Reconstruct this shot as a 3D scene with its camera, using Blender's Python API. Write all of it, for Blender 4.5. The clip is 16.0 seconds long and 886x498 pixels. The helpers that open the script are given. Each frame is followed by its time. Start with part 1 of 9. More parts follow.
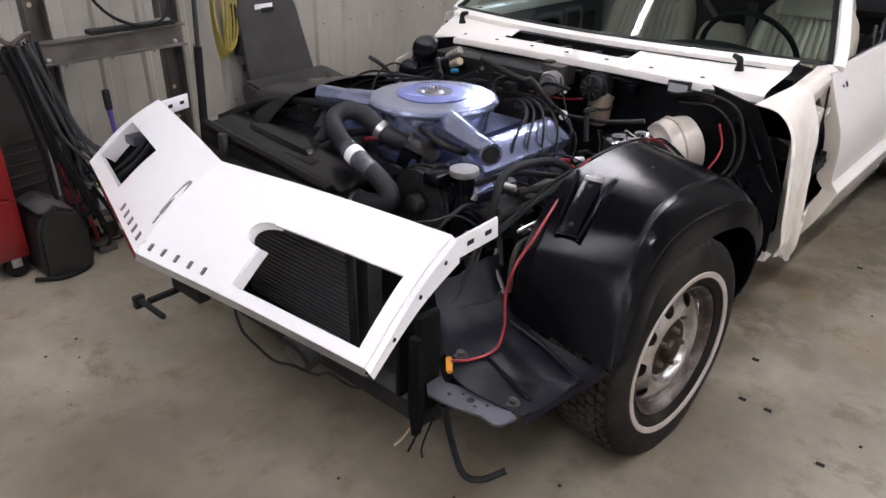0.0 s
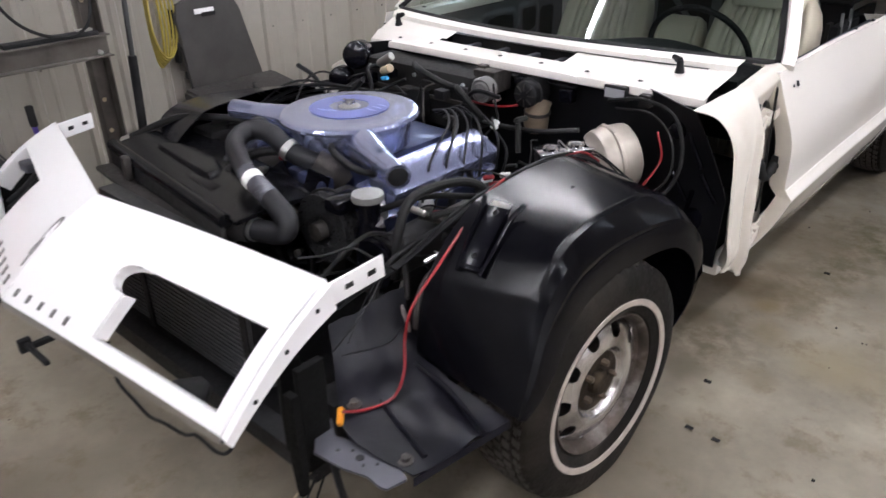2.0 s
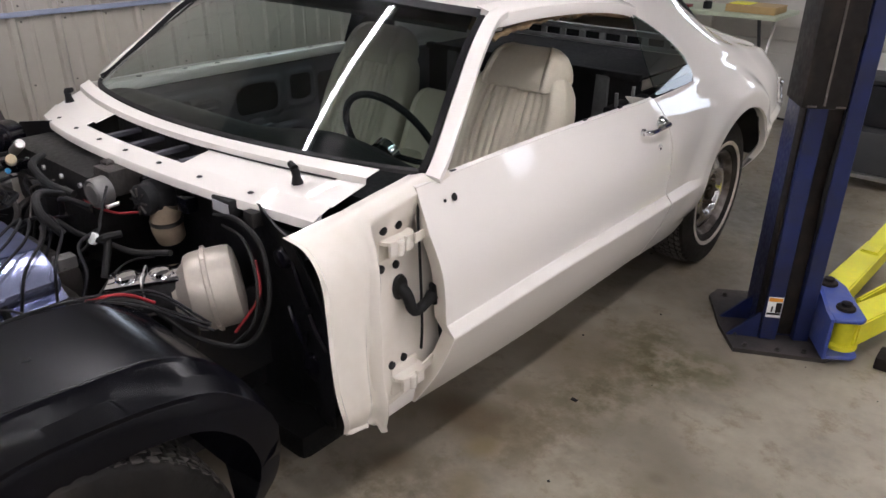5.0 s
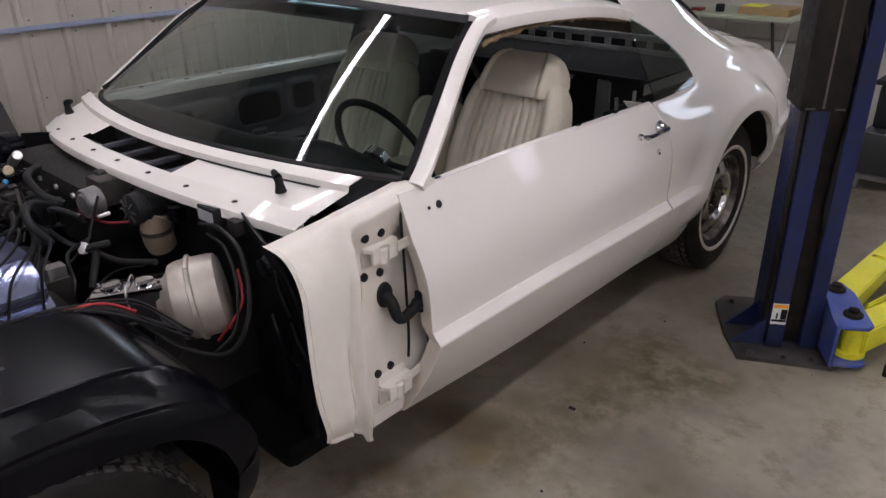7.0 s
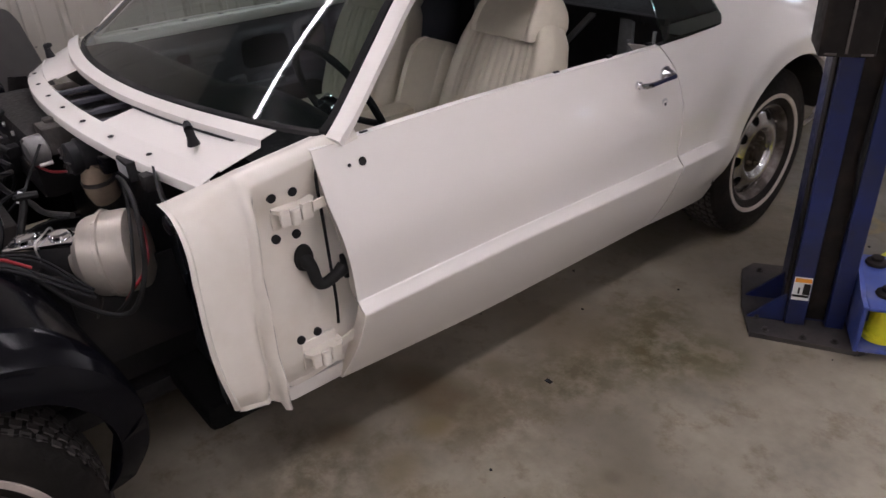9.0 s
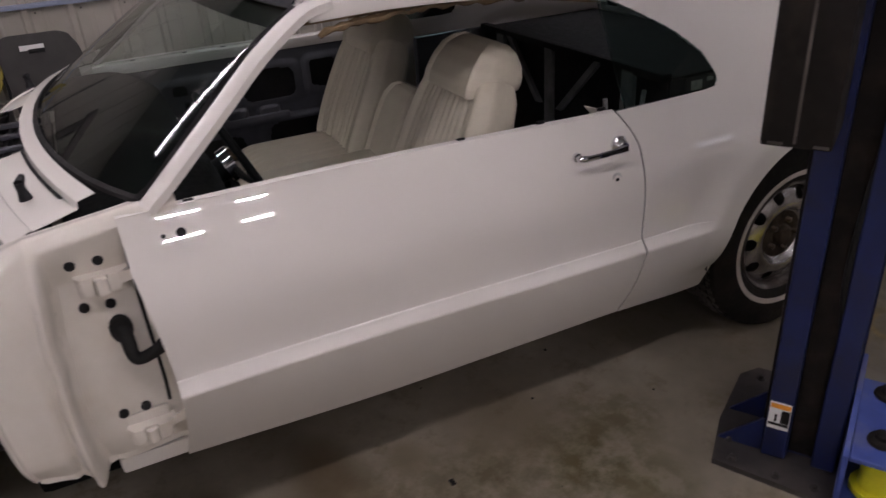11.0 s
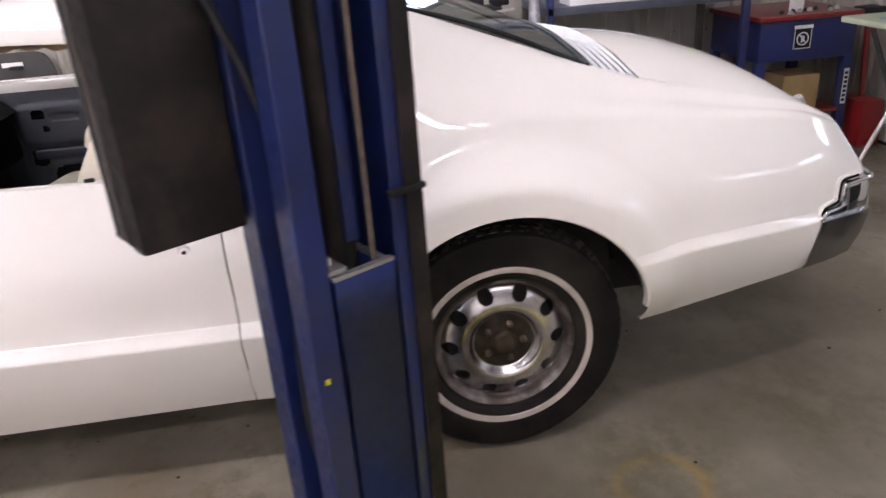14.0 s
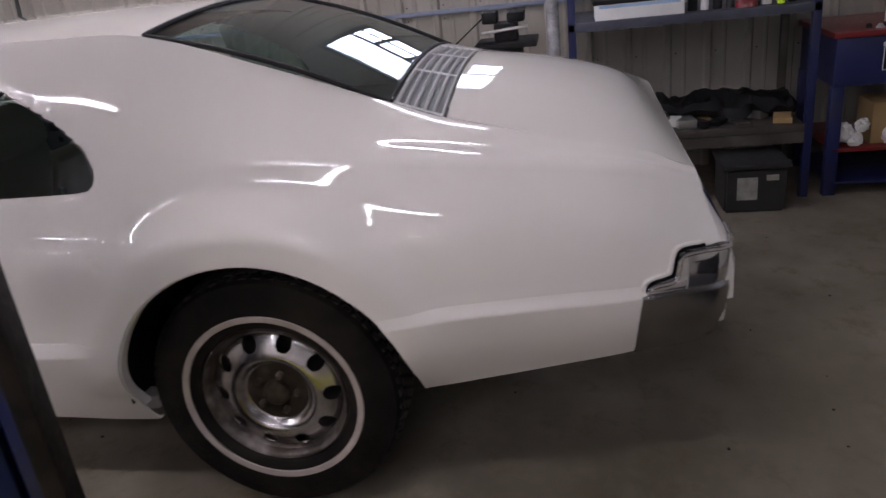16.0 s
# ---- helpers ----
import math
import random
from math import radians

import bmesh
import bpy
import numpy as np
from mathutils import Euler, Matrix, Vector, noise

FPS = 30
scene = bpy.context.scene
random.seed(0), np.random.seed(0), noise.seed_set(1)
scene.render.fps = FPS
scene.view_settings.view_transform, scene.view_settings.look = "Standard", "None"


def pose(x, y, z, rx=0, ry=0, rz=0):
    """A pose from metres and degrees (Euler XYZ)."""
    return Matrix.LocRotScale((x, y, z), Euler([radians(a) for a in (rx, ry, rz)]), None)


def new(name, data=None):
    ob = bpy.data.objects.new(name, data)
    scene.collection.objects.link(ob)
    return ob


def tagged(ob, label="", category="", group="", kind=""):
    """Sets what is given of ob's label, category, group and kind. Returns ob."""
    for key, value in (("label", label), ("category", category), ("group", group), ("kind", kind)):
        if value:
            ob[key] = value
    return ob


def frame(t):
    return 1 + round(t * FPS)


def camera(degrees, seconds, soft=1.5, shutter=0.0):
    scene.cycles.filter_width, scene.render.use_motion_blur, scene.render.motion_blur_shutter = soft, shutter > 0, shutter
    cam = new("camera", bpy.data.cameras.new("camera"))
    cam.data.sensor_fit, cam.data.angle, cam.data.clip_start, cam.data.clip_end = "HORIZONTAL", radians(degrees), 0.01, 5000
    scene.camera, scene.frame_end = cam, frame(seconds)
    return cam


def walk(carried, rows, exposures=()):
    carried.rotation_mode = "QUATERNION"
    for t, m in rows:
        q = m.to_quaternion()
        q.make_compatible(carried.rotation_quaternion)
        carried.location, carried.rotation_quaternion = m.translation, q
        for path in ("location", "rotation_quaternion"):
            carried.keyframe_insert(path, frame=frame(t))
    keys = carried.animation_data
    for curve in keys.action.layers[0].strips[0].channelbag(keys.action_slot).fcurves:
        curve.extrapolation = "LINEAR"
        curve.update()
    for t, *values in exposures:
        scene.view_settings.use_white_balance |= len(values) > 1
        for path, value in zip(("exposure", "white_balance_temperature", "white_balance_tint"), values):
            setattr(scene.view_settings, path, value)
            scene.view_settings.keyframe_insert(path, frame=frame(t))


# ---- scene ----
from mathutils import kdtree
cam = camera(62.0, 16.0, 1.5, 0.4)
# seconds, place, yaw, pitch, roll
ROWS = [
    (0.0, 1.570, -1.797, 1.556, 41.80, -27.02, 0.72),
    (0.5, 1.561, -1.809, 1.553, 41.68, -27.45, 1.07),
    (1.0, 1.582, -1.795, 1.551, 41.69, -27.76, 0.38),
    (1.5, 1.628, -1.703, 1.557, 41.84, -27.57, -1.65),
    (2.0, 1.628, -1.467, 1.571, 42.18, -27.79, -1.01),
    (2.5, 1.643, -1.237, 1.571, 41.88, -27.60, -0.11),
    (3.0, 1.800, -0.993, 1.567, 41.42, -29.33, -0.92),
    (3.5, 1.931, -0.785, 1.580, 43.34, -27.83, -0.69),
    (4.0, 1.968, -0.604, 1.592, 43.95, -27.90, -0.84),
    (4.5, 2.015, -0.422, 1.606, 40.04, -25.44, 0.57),
    (6.8, 2.133, -0.257, 1.627, 42.71, -24.94, -0.75),
    (7.0, 2.132, -0.258, 1.612, 42.53, -24.70, -0.77),
    (7.5, 2.165, -0.239, 1.606, 42.80, -24.68, -0.19),
    (8.0, 2.235, -0.152, 1.569, 44.11, -24.24, -1.25),
    (8.5, 2.268, 0.037, 1.555, 47.31, -26.69, -2.65),
    (8.7, 2.287, 0.098, 1.572, 49.13, -27.97, -2.89),
    (11.0, 2.478, 0.973, 1.580, 65.39, -27.15, -3.93),
    (11.5, 2.549, 1.250, 1.575, 68.44, -26.74, -4.25),
    (12.0, 2.578, 1.511, 1.554, 73.59, -26.15, -6.16),
    (12.5, 2.559, 1.782, 1.472, 70.63, -23.94, -2.92),
    (13.0, 2.599, 2.073, 1.471, 69.05, -24.36, -2.46),
    (13.5, 2.701, 2.373, 1.498, 79.47, -24.21, -3.43),
    (14.0, 2.691, 2.656, 1.484, 83.20, -23.89, -4.12),
    (14.5, 2.619, 2.950, 1.494, 85.86, -22.59, -2.55),
    (15.0, 2.611, 3.224, 1.467, 92.59, -22.65, -4.37),
    (15.5, 2.599, 3.563, 1.479, 98.14, -22.32, -5.18),
    (16.0, 2.488, 3.866, 1.433, 101.50, -22.09, -6.63),
]
EXPOSURES = ((0.0, 0.28, 5960, 17), (1.0, 0.22, 5980, 17), (2.0, 0.43, 5960, 16), (2.5, 0.76, 5980, 15), (3.5, 1.06, 6100, 15), (4.5, 0.45, 6140, 17), (7.0, -0.34, 6080, 21), (8.5, -0.28, 6120, 23), (11.0, -0.82, 6300, 26), (12.5, -0.49, 6270, 26), (13.5, 0.36, 6120, 24), (14.0, 0.64, 6150, 24), (14.5, 0.50, 6120, 24), (15.5, -0.08, 6120, 25), (16.0, -0.42, 6050, 26))

walk(cam, [(t, pose(x, y, z, 90 + pitch, 0, yaw) @ pose(0, 0, 0, 0, 0, roll)) for t, x, y, z, yaw, pitch, roll in ROWS], EXPOSURES)

# ---- world and light ----
world = bpy.data.worlds.new("world")
scene.world = world
world.use_nodes = True
_nt = world.node_tree
_sky = _nt.nodes.new("ShaderNodeTexSky")
_sky.sky_type, _sky.sun_disc, _sky.sun_elevation, _sky.sun_rotation = "NISHITA", False, radians(35), radians(120)
_nt.links.new(_sky.outputs[0], _nt.nodes["Background"].inputs[0])
_nt.nodes["Background"].inputs[1].default_value = 0.10

CEIL = 3.1
WALL_X = -2.2
TUBE = 78.0


# ---- materials ----
def surf(name, base, rough=0.5, metal=0.0, var=0.12, scale=6.0, bump=0.0, bscale=80.0, dirt=None, dscale=3.0, damt=0.5, coat=0.0, rvar=0.15, spec=0.5, soft=(0.5, 0.68)):
    """A plain surface with broad mottling, fine grain, optional patches of dirt, and relief."""
    m = bpy.data.materials.new(name)
    m.use_nodes = True
    nt = m.node_tree
    b = nt.nodes["Principled BSDF"]
    co = nt.nodes.new("ShaderNodeTexCoord")
    info = nt.nodes.new("ShaderNodeObjectInfo")
    add = nt.nodes.new("ShaderNodeVectorMath")
    nt.links.new(co.outputs["Object"], add.inputs[0])
    mul = nt.nodes.new("ShaderNodeMath")
    mul.operation = "MULTIPLY"
    mul.inputs[1].default_value = 7.0
    nt.links.new(info.outputs["Random"], mul.inputs[0])
    nt.links.new(mul.outputs[0], add.inputs[1])

    def noise_node(sc, detail):
        n = nt.nodes.new("ShaderNodeTexNoise")
        n.inputs["Scale"].default_value, n.inputs["Detail"].default_value = sc, detail
        nt.links.new(add.outputs[0], n.inputs["Vector"])
        return n

    def ramp(src, lo, hi, a, c):
        r = nt.nodes.new("ShaderNodeMapRange")
        r.inputs["From Min"].default_value, r.inputs["From Max"].default_value = lo, hi
        r.inputs["To Min"].default_value, r.inputs["To Max"].default_value = a, c
        nt.links.new(src, r.inputs["Value"])
        return r.outputs[0]

    n1, n2 = noise_node(scale, 5), noise_node(scale * 9, 4)
    f = nt.nodes.new("ShaderNodeMath")
    f.operation = "ADD"
    nt.links.new(ramp(n1.outputs["Fac"], 0.3, 0.7, 1 - var, 1 + var), f.inputs[0])
    nt.links.new(ramp(n2.outputs["Fac"], 0.3, 0.7, -var * 0.4, var * 0.4), f.inputs[1])
    mx = nt.nodes.new("ShaderNodeVectorMath")
    mx.operation = "SCALE"
    mx.inputs[0].default_value = base
    nt.links.new(f.outputs[0], mx.inputs["Scale"])
    col = mx.outputs[0]
    if dirt:
        n3 = noise_node(dscale, 6)
        mix = nt.nodes.new("ShaderNodeMix")
        mix.data_type = "RGBA"
        nt.links.new(ramp(n3.outputs["Fac"], *soft, 0, damt), mix.inputs["Factor"])
        nt.links.new(col, mix.inputs[6])
        mix.inputs[7].default_value = (*dirt, 1)
        col = mix.outputs[2]
    nt.links.new(col, b.inputs["Base Color"])
    nt.links.new(ramp(n2.outputs["Fac"], 0.3, 0.7, max(0.02, rough - rvar * rough), min(1, rough + rvar * rough)), b.inputs["Roughness"])
    b.inputs["Metallic"].default_value = metal
    b.inputs["Specular IOR Level"].default_value = spec
    b.inputs["Coat Weight"].default_value = coat
    b.inputs["Coat Roughness"].default_value = 0.012
    if bump:
        bn = nt.nodes.new("ShaderNodeBump")
        bn.inputs["Strength"].default_value, bn.inputs["Distance"].default_value = bump, 0.004
        n4 = noise_node(bscale, 4)
        nt.links.new(n4.outputs["Fac"], bn.inputs["Height"])
        nt.links.new(bn.outputs[0], b.inputs["Normal"])
    return m


def glow(name, colour, strength):
    m = bpy.data.materials.new(name)
    m.use_nodes = True
    b = m.node_tree.nodes["Principled BSDF"]
    b.inputs["Base Color"].default_value = (0.9, 0.9, 0.9, 1)
    b.inputs["Emission Color"].default_value, b.inputs["Emission Strength"].default_value = (*colour, 1), strength
    return m


def glass(name, tint, clear=0.85):
    """A thin tinted pane: mostly see-through, with a real surface gloss."""
    m = bpy.data.materials.new(name)
    m.use_nodes = True
    nt = m.node_tree
    nt.nodes.remove(nt.nodes["Principled BSDF"])
    tr, gl, fr, mix = (nt.nodes.new(k) for k in ("ShaderNodeBsdfTransparent", "ShaderNodeBsdfGlossy", "ShaderNodeFresnel", "ShaderNodeMixShader"))
    tr.inputs[0].default_value = (*tint, 1)
    gl.inputs["Roughness"].default_value = 0.02
    fr.inputs[0].default_value = 1.5
    nt.links.new(fr.outputs[0], mix.inputs[0])
    nt.links.new(tr.outputs[0], mix.inputs[1])
    nt.links.new(gl.outputs[0], mix.inputs[2])
    nt.links.new(mix.outputs[0], nt.nodes["Material Output"].inputs[0])
    return m


WHITE = surf("cream_paint", (0.82, 0.785, 0.735), 0.55, 0, 0.008, 1.0, coat=1.0, rvar=0.0, spec=0.0)
JAMB = surf("jamb_paint", (0.76, 0.715, 0.64), 0.5, 0, 0.03, 5.0, coat=1.0, dirt=(0.55, 0.46, 0.34), damt=0.18, dscale=9, rvar=0, spec=0.0)
HEADER = surf("header_paint", (0.86, 0.85, 0.85), 0.55, 0, 0.008, 1.0, coat=1.0, rvar=0.0, spec=0.0)
BLACK = surf("satin_black_paint", (0.003, 0.003, 0.005), 0.17, 0, 0.05, 4, rvar=0.0, spec=0.22)
FENDER = surf("satin_fender_black", (0.0026, 0.0026, 0.004), 0.19, 0, 0.05, 4, rvar=0.0, spec=0.15)
SHROUD = surf("shroud_plastic", (0.005, 0.005, 0.006), 0.26, 0, 0.12, 3, spec=0.16, rvar=0.0)
UNDER = surf("underbody_black", (0.005, 0.005, 0.005), 0.8, 0, 0.2, 9, 0.2, 80, spec=0.1)
# Chrome with a darkened base colour, for the dark floor the lower bumper mirrors.
DIMCHROME = surf("greyed_chrome", (0.33, 0.325, 0.32), 0.26, 1.0, 0.02, 3, rvar=0.04)
APRON = surf("dusty_apron_black", (0.005, 0.005, 0.008), 0.36, 0, 0.35, 6, 0.3, 45, dirt=(0.010, 0.009, 0.014), damt=0.6, dscale=9, spec=0.17, soft=(0.46, 0.68))
DULL = surf("dull_black", (0.009, 0.009, 0.010), 0.65, 0, 0.35, 8, 0.3, 120, dirt=(0.028, 0.025, 0.023), damt=0.5, spec=0.25)
BAY = surf("engine_bay_black", (0.010, 0.010, 0.011), 0.5, 0, 0.3, 7, 0.2, 90, dirt=(0.05, 0.045, 0.04), damt=0.5, spec=0.25)
GREASE = surf("greasy_metal", (0.060, 0.054, 0.050), 0.5, 0.5, 0.4, 14, 0.5, 90, dirt=(0.03, 0.025, 0.02), damt=0.8)
RUBBER = surf("rubber", (0.008, 0.008, 0.008), 0.6, 0, 0.2, 12, 0.15, 150, dirt=(0.020, 0.019, 0.018), damt=0.35, spec=0.2)
HOSE = surf("radiator_hose", (0.010, 0.010, 0.012), 0.6, 0, 0.15, 20, 0.15, 200, spec=0.3)
WIRE = surf("black_wire", (0.006, 0.006, 0.007), 0.5, 0, 0.1, 20, spec=0.2)
REDWIRE = surf("red_wire", (0.22, 0.008, 0.012), 0.4, 0, 0.1, 20)
YELLOWTAPE = surf("orange_tape", (0.85, 0.33, 0.02), 0.5, 0, 0.1, 20)
ENGBLUE = surf("engine_blue_metallic", (0.40, 0.44, 0.66), 0.22, 0.85, 0.05, 4, coat=0.5, rvar=0.0)
ENGDARK = surf("engine_blue_shade", (0.07, 0.085, 0.17), 0.4, 0.6, 0.3, 10, coat=0.2, dirt=(0.05, 0.045, 0.05), damt=0.6)
DECAL = surf("air_cleaner_decal", (0.17, 0.20, 0.50), 0.3, 0.3, 0.02, 3, coat=0.3, rvar=0.0)
LETTERGREY = surf("worn_letter_metal", (0.20, 0.19, 0.19), 0.35, 0.8, 0.1, 9)
CHROME = surf("chrome", (0.75, 0.75, 0.78), 0.06, 1.0, 0.03, 9)
SLAT = surf("bright_slat", (0.88, 0.88, 0.88), 0.35, 0.15, 0.03, 9, coat=0.6)
STEEL = surf("plated_steel", (0.55, 0.54, 0.52), 0.32, 0.9, 0.15, 12, 0.1, 120)
CAD = surf("booster_cadmium", (0.44, 0.40, 0.345), 0.40, 0.45, 0.10, 8, rvar=0.05)
RUSTY = surf("rusty_steel", (0.085, 0.062, 0.042), 0.7, 0.3, 0.4, 14, 0.5, 100, dirt=(0.05, 0.03, 0.02), damt=0.7)
HUBRUST = surf("rusty_hub", (0.030, 0.022, 0.015), 0.8, 0.1, 0.4, 22, 0.6, 60, dirt=(0.075, 0.058, 0.036), dscale=18, damt=0.6, spec=0.2)
RIM = surf("worn_chrome_rim", (0.66, 0.64, 0.64), 0.22, 0.95, 0.10, 12, 0.15, 26, dirt=(0.15, 0.125, 0.11), dscale=9, damt=0.8, rvar=0.1, soft=(0.44, 0.66))
RIMRING = surf("rusty_rim_ring", (0.070, 0.055, 0.045), 0.45, 0.5, 0.4, 16, 0.2, 120, dirt=(0.32, 0.29, 0.27), dscale=12, damt=0.6)
TYRE = surf("tyre_rubber", (0.009, 0.008, 0.0072), 0.62, 0, 0.3, 9, 0.25, 140, dirt=(0.038, 0.031, 0.025), damt=0.6, dscale=5, spec=0.12, soft=(0.42, 0.7))
TREAD = surf("dusty_tread", (0.060, 0.055, 0.050), 0.75, 0, 0.3, 12, 0.2, 120, dirt=(0.10, 0.09, 0.08), damt=0.5, spec=0.2)
WHITEWALL = surf("whitewall", (0.46, 0.405, 0.36), 0.6, 0, 0.15, 15, dirt=(0.34, 0.29, 0.23), damt=0.5, dscale=8)
CORE = surf("radiator_core", (0.05, 0.05, 0.05), 0.45, 0.4, 0.2, 20)
FIN = surf("condenser_fin", (0.17, 0.175, 0.19), 0.45, 0.6, 0.2, 25)
PLATE = surf("bare_grey_plate", (0.070, 0.070, 0.085), 0.55, 0.2, 0.15, 9)
VINYL = surf("cream_vinyl", (0.56, 0.51, 0.40), 0.42, 0, 0.06, 7, 0.12, 220)
TRIMGREY = surf("door_inner_grey", (0.068, 0.072, 0.084), 0.55, 0.2, 0.2, 6, dirt=(0.035, 0.035, 0.038), damt=0.5)
BARE = surf("bare_primer_grey", (0.20, 0.205, 0.20), 0.5, 0.1, 0.25, 8, dirt=(0.07, 0.068, 0.065), damt=0.6, dscale=7)
CARPET = surf("black_carpet", (0.012, 0.012, 0.013), 0.9, 0, 0.2, 9, 0.6, 300, spec=0.25)
DASH = surf("black_vinyl", (0.006, 0.007, 0.007), 0.5, 0, 0.1, 9, 0.1, 200, spec=0.06)
HEADLINER = surf("bare_roof_rail", (0.22, 0.15, 0.08), 0.8, 0.1, 0.4, 12, 0.3, 60, dirt=(0.03, 0.03, 0.03), damt=0.8)
TINTBAND = glass("shade_band_glass", (0.12, 0.15, 0.15))
WINDSHIELD = glass("tinted_glass", (0.41, 0.50, 0.475))
DARKGLASS = glass("dark_tinted_glass", (0.40, 0.62, 0.60))
QUARTERGLASS = glass("green_quarter_glass", (0.34, 0.46, 0.43))
LIFTBLUE = surf("lift_blue_paint", (0.0048, 0.0115, 0.064), 0.42, 0, 0.25, 6, 0.08, 60, dirt=(0.010, 0.012, 0.034), damt=0.6, dscale=8, soft=(0.50, 0.66), rvar=0.3)
CARRIAGE = surf("carriage_blue_paint", (0.009, 0.025, 0.140), 0.40, 0, 0.2, 5, 0.05, 60, dirt=(0.010, 0.014, 0.05), damt=0.4, dscale=6)
LIFTLIGHT = surf("worn_blue_paint", (0.05, 0.08, 0.30), 0.45, 0, 0.2, 7, dirt=(0.16, 0.15, 0.17), damt=0.6, dscale=7)
LIFTDARK = surf("lift_dark_steel", (0.0105, 0.0085, 0.0075), 0.72, 0.0, 0.35, 5, 0.15, 80, dirt=(0.030, 0.022, 0.017), damt=0.6, dscale=11, spec=0.2, soft=(0.46, 0.66))
YELLOW = surf("lift_yellow_paint", (0.72, 0.68, 0.02), 0.45, 0, 0.12, 6, dirt=(0.3, 0.28, 0.05), damt=0.4)
BASEPLATE = surf("scuffed_base_plate", (0.042, 0.037, 0.036), 0.6, 0.3, 0.25, 7, dirt=(0.14, 0.12, 0.10), damt=0.5)
CABLE = surf("steel_cable", (0.20, 0.155, 0.12), 0.5, 0.7, 0.2, 40)
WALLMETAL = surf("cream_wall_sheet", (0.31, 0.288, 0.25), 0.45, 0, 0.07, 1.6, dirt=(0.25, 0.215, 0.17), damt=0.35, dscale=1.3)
DOORWHITE = surf("garage_door_white", (0.52, 0.50, 0.45), 0.5, 0, 0.08, 2.0, dirt=(0.35, 0.32, 0.27), damt=0.35, dscale=1.5)
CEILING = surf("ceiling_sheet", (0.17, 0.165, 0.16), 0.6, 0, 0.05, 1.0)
OLDSTEEL = surf("brown_steel", (0.085, 0.075, 0.065), 0.5, 0.4, 0.3, 6, 0.1, 90, dirt=(0.2, 0.18, 0.16), damt=0.4)
PALE = surf("pale_wood_edge", (0.42, 0.34, 0.22), 0.6, 0, 0.15, 8)
RED = surf("red_enamel", (0.17, 0.008, 0.009), 0.35, 0, 0.12, 6, coat=0.3)
YHOSE = surf("yellow_hose", (0.31, 0.245, 0.045), 0.5, 0, 0.12, 15)
PURPLE = surf("purple_plastic", (0.10, 0.06, 0.35), 0.4, 0, 0.1, 10)
CARD = surf("cardboard", (0.34, 0.23, 0.10), 0.8, 0, 0.12, 9)
PAPER = surf("white_paper", (0.78, 0.78, 0.76), 0.7, 0, 0.06, 9)
PLASTIC = surf("grey_plastic", (0.035, 0.036, 0.037), 0.45, 0, 0.15, 7)
LIME = surf("lime_plastic", (0.5, 0.75, 0.02), 0.4, 0, 0.1, 9)
GREENTOP = surf("pale_green_top", (0.38, 0.42, 0.30), 0.5, 0, 0.1, 5)
WASHBLUE = surf("washer_blue", (0.012, 0.018, 0.085), 0.4, 0, 0.15, 5, dirt=(0.03, 0.03, 0.04), damt=0.5)
DIMDAY = glow("dull_daylight_pane", (0.80, 0.92, 1.0), 5.0)
TUBEGLOW = glow("fluorescent_tube", (1.0, 0.97, 0.93), TUBE)
MIDTUBE = glow("single_tube", (1.0, 0.97, 0.93), TUBE * 1.25)
# Far tubes glow five times as strong, as fill for the car's flank.
FARTUBE = glow("bright_tube", (1.0, 0.97, 0.93), TUBE * 5.0)
DAYDIM = glow("hazy_daylight_pane", (0.85, 0.93, 1.0), 4.5)
DAY = glow("daylight_pane", (0.80, 0.92, 1.0), 12.0)


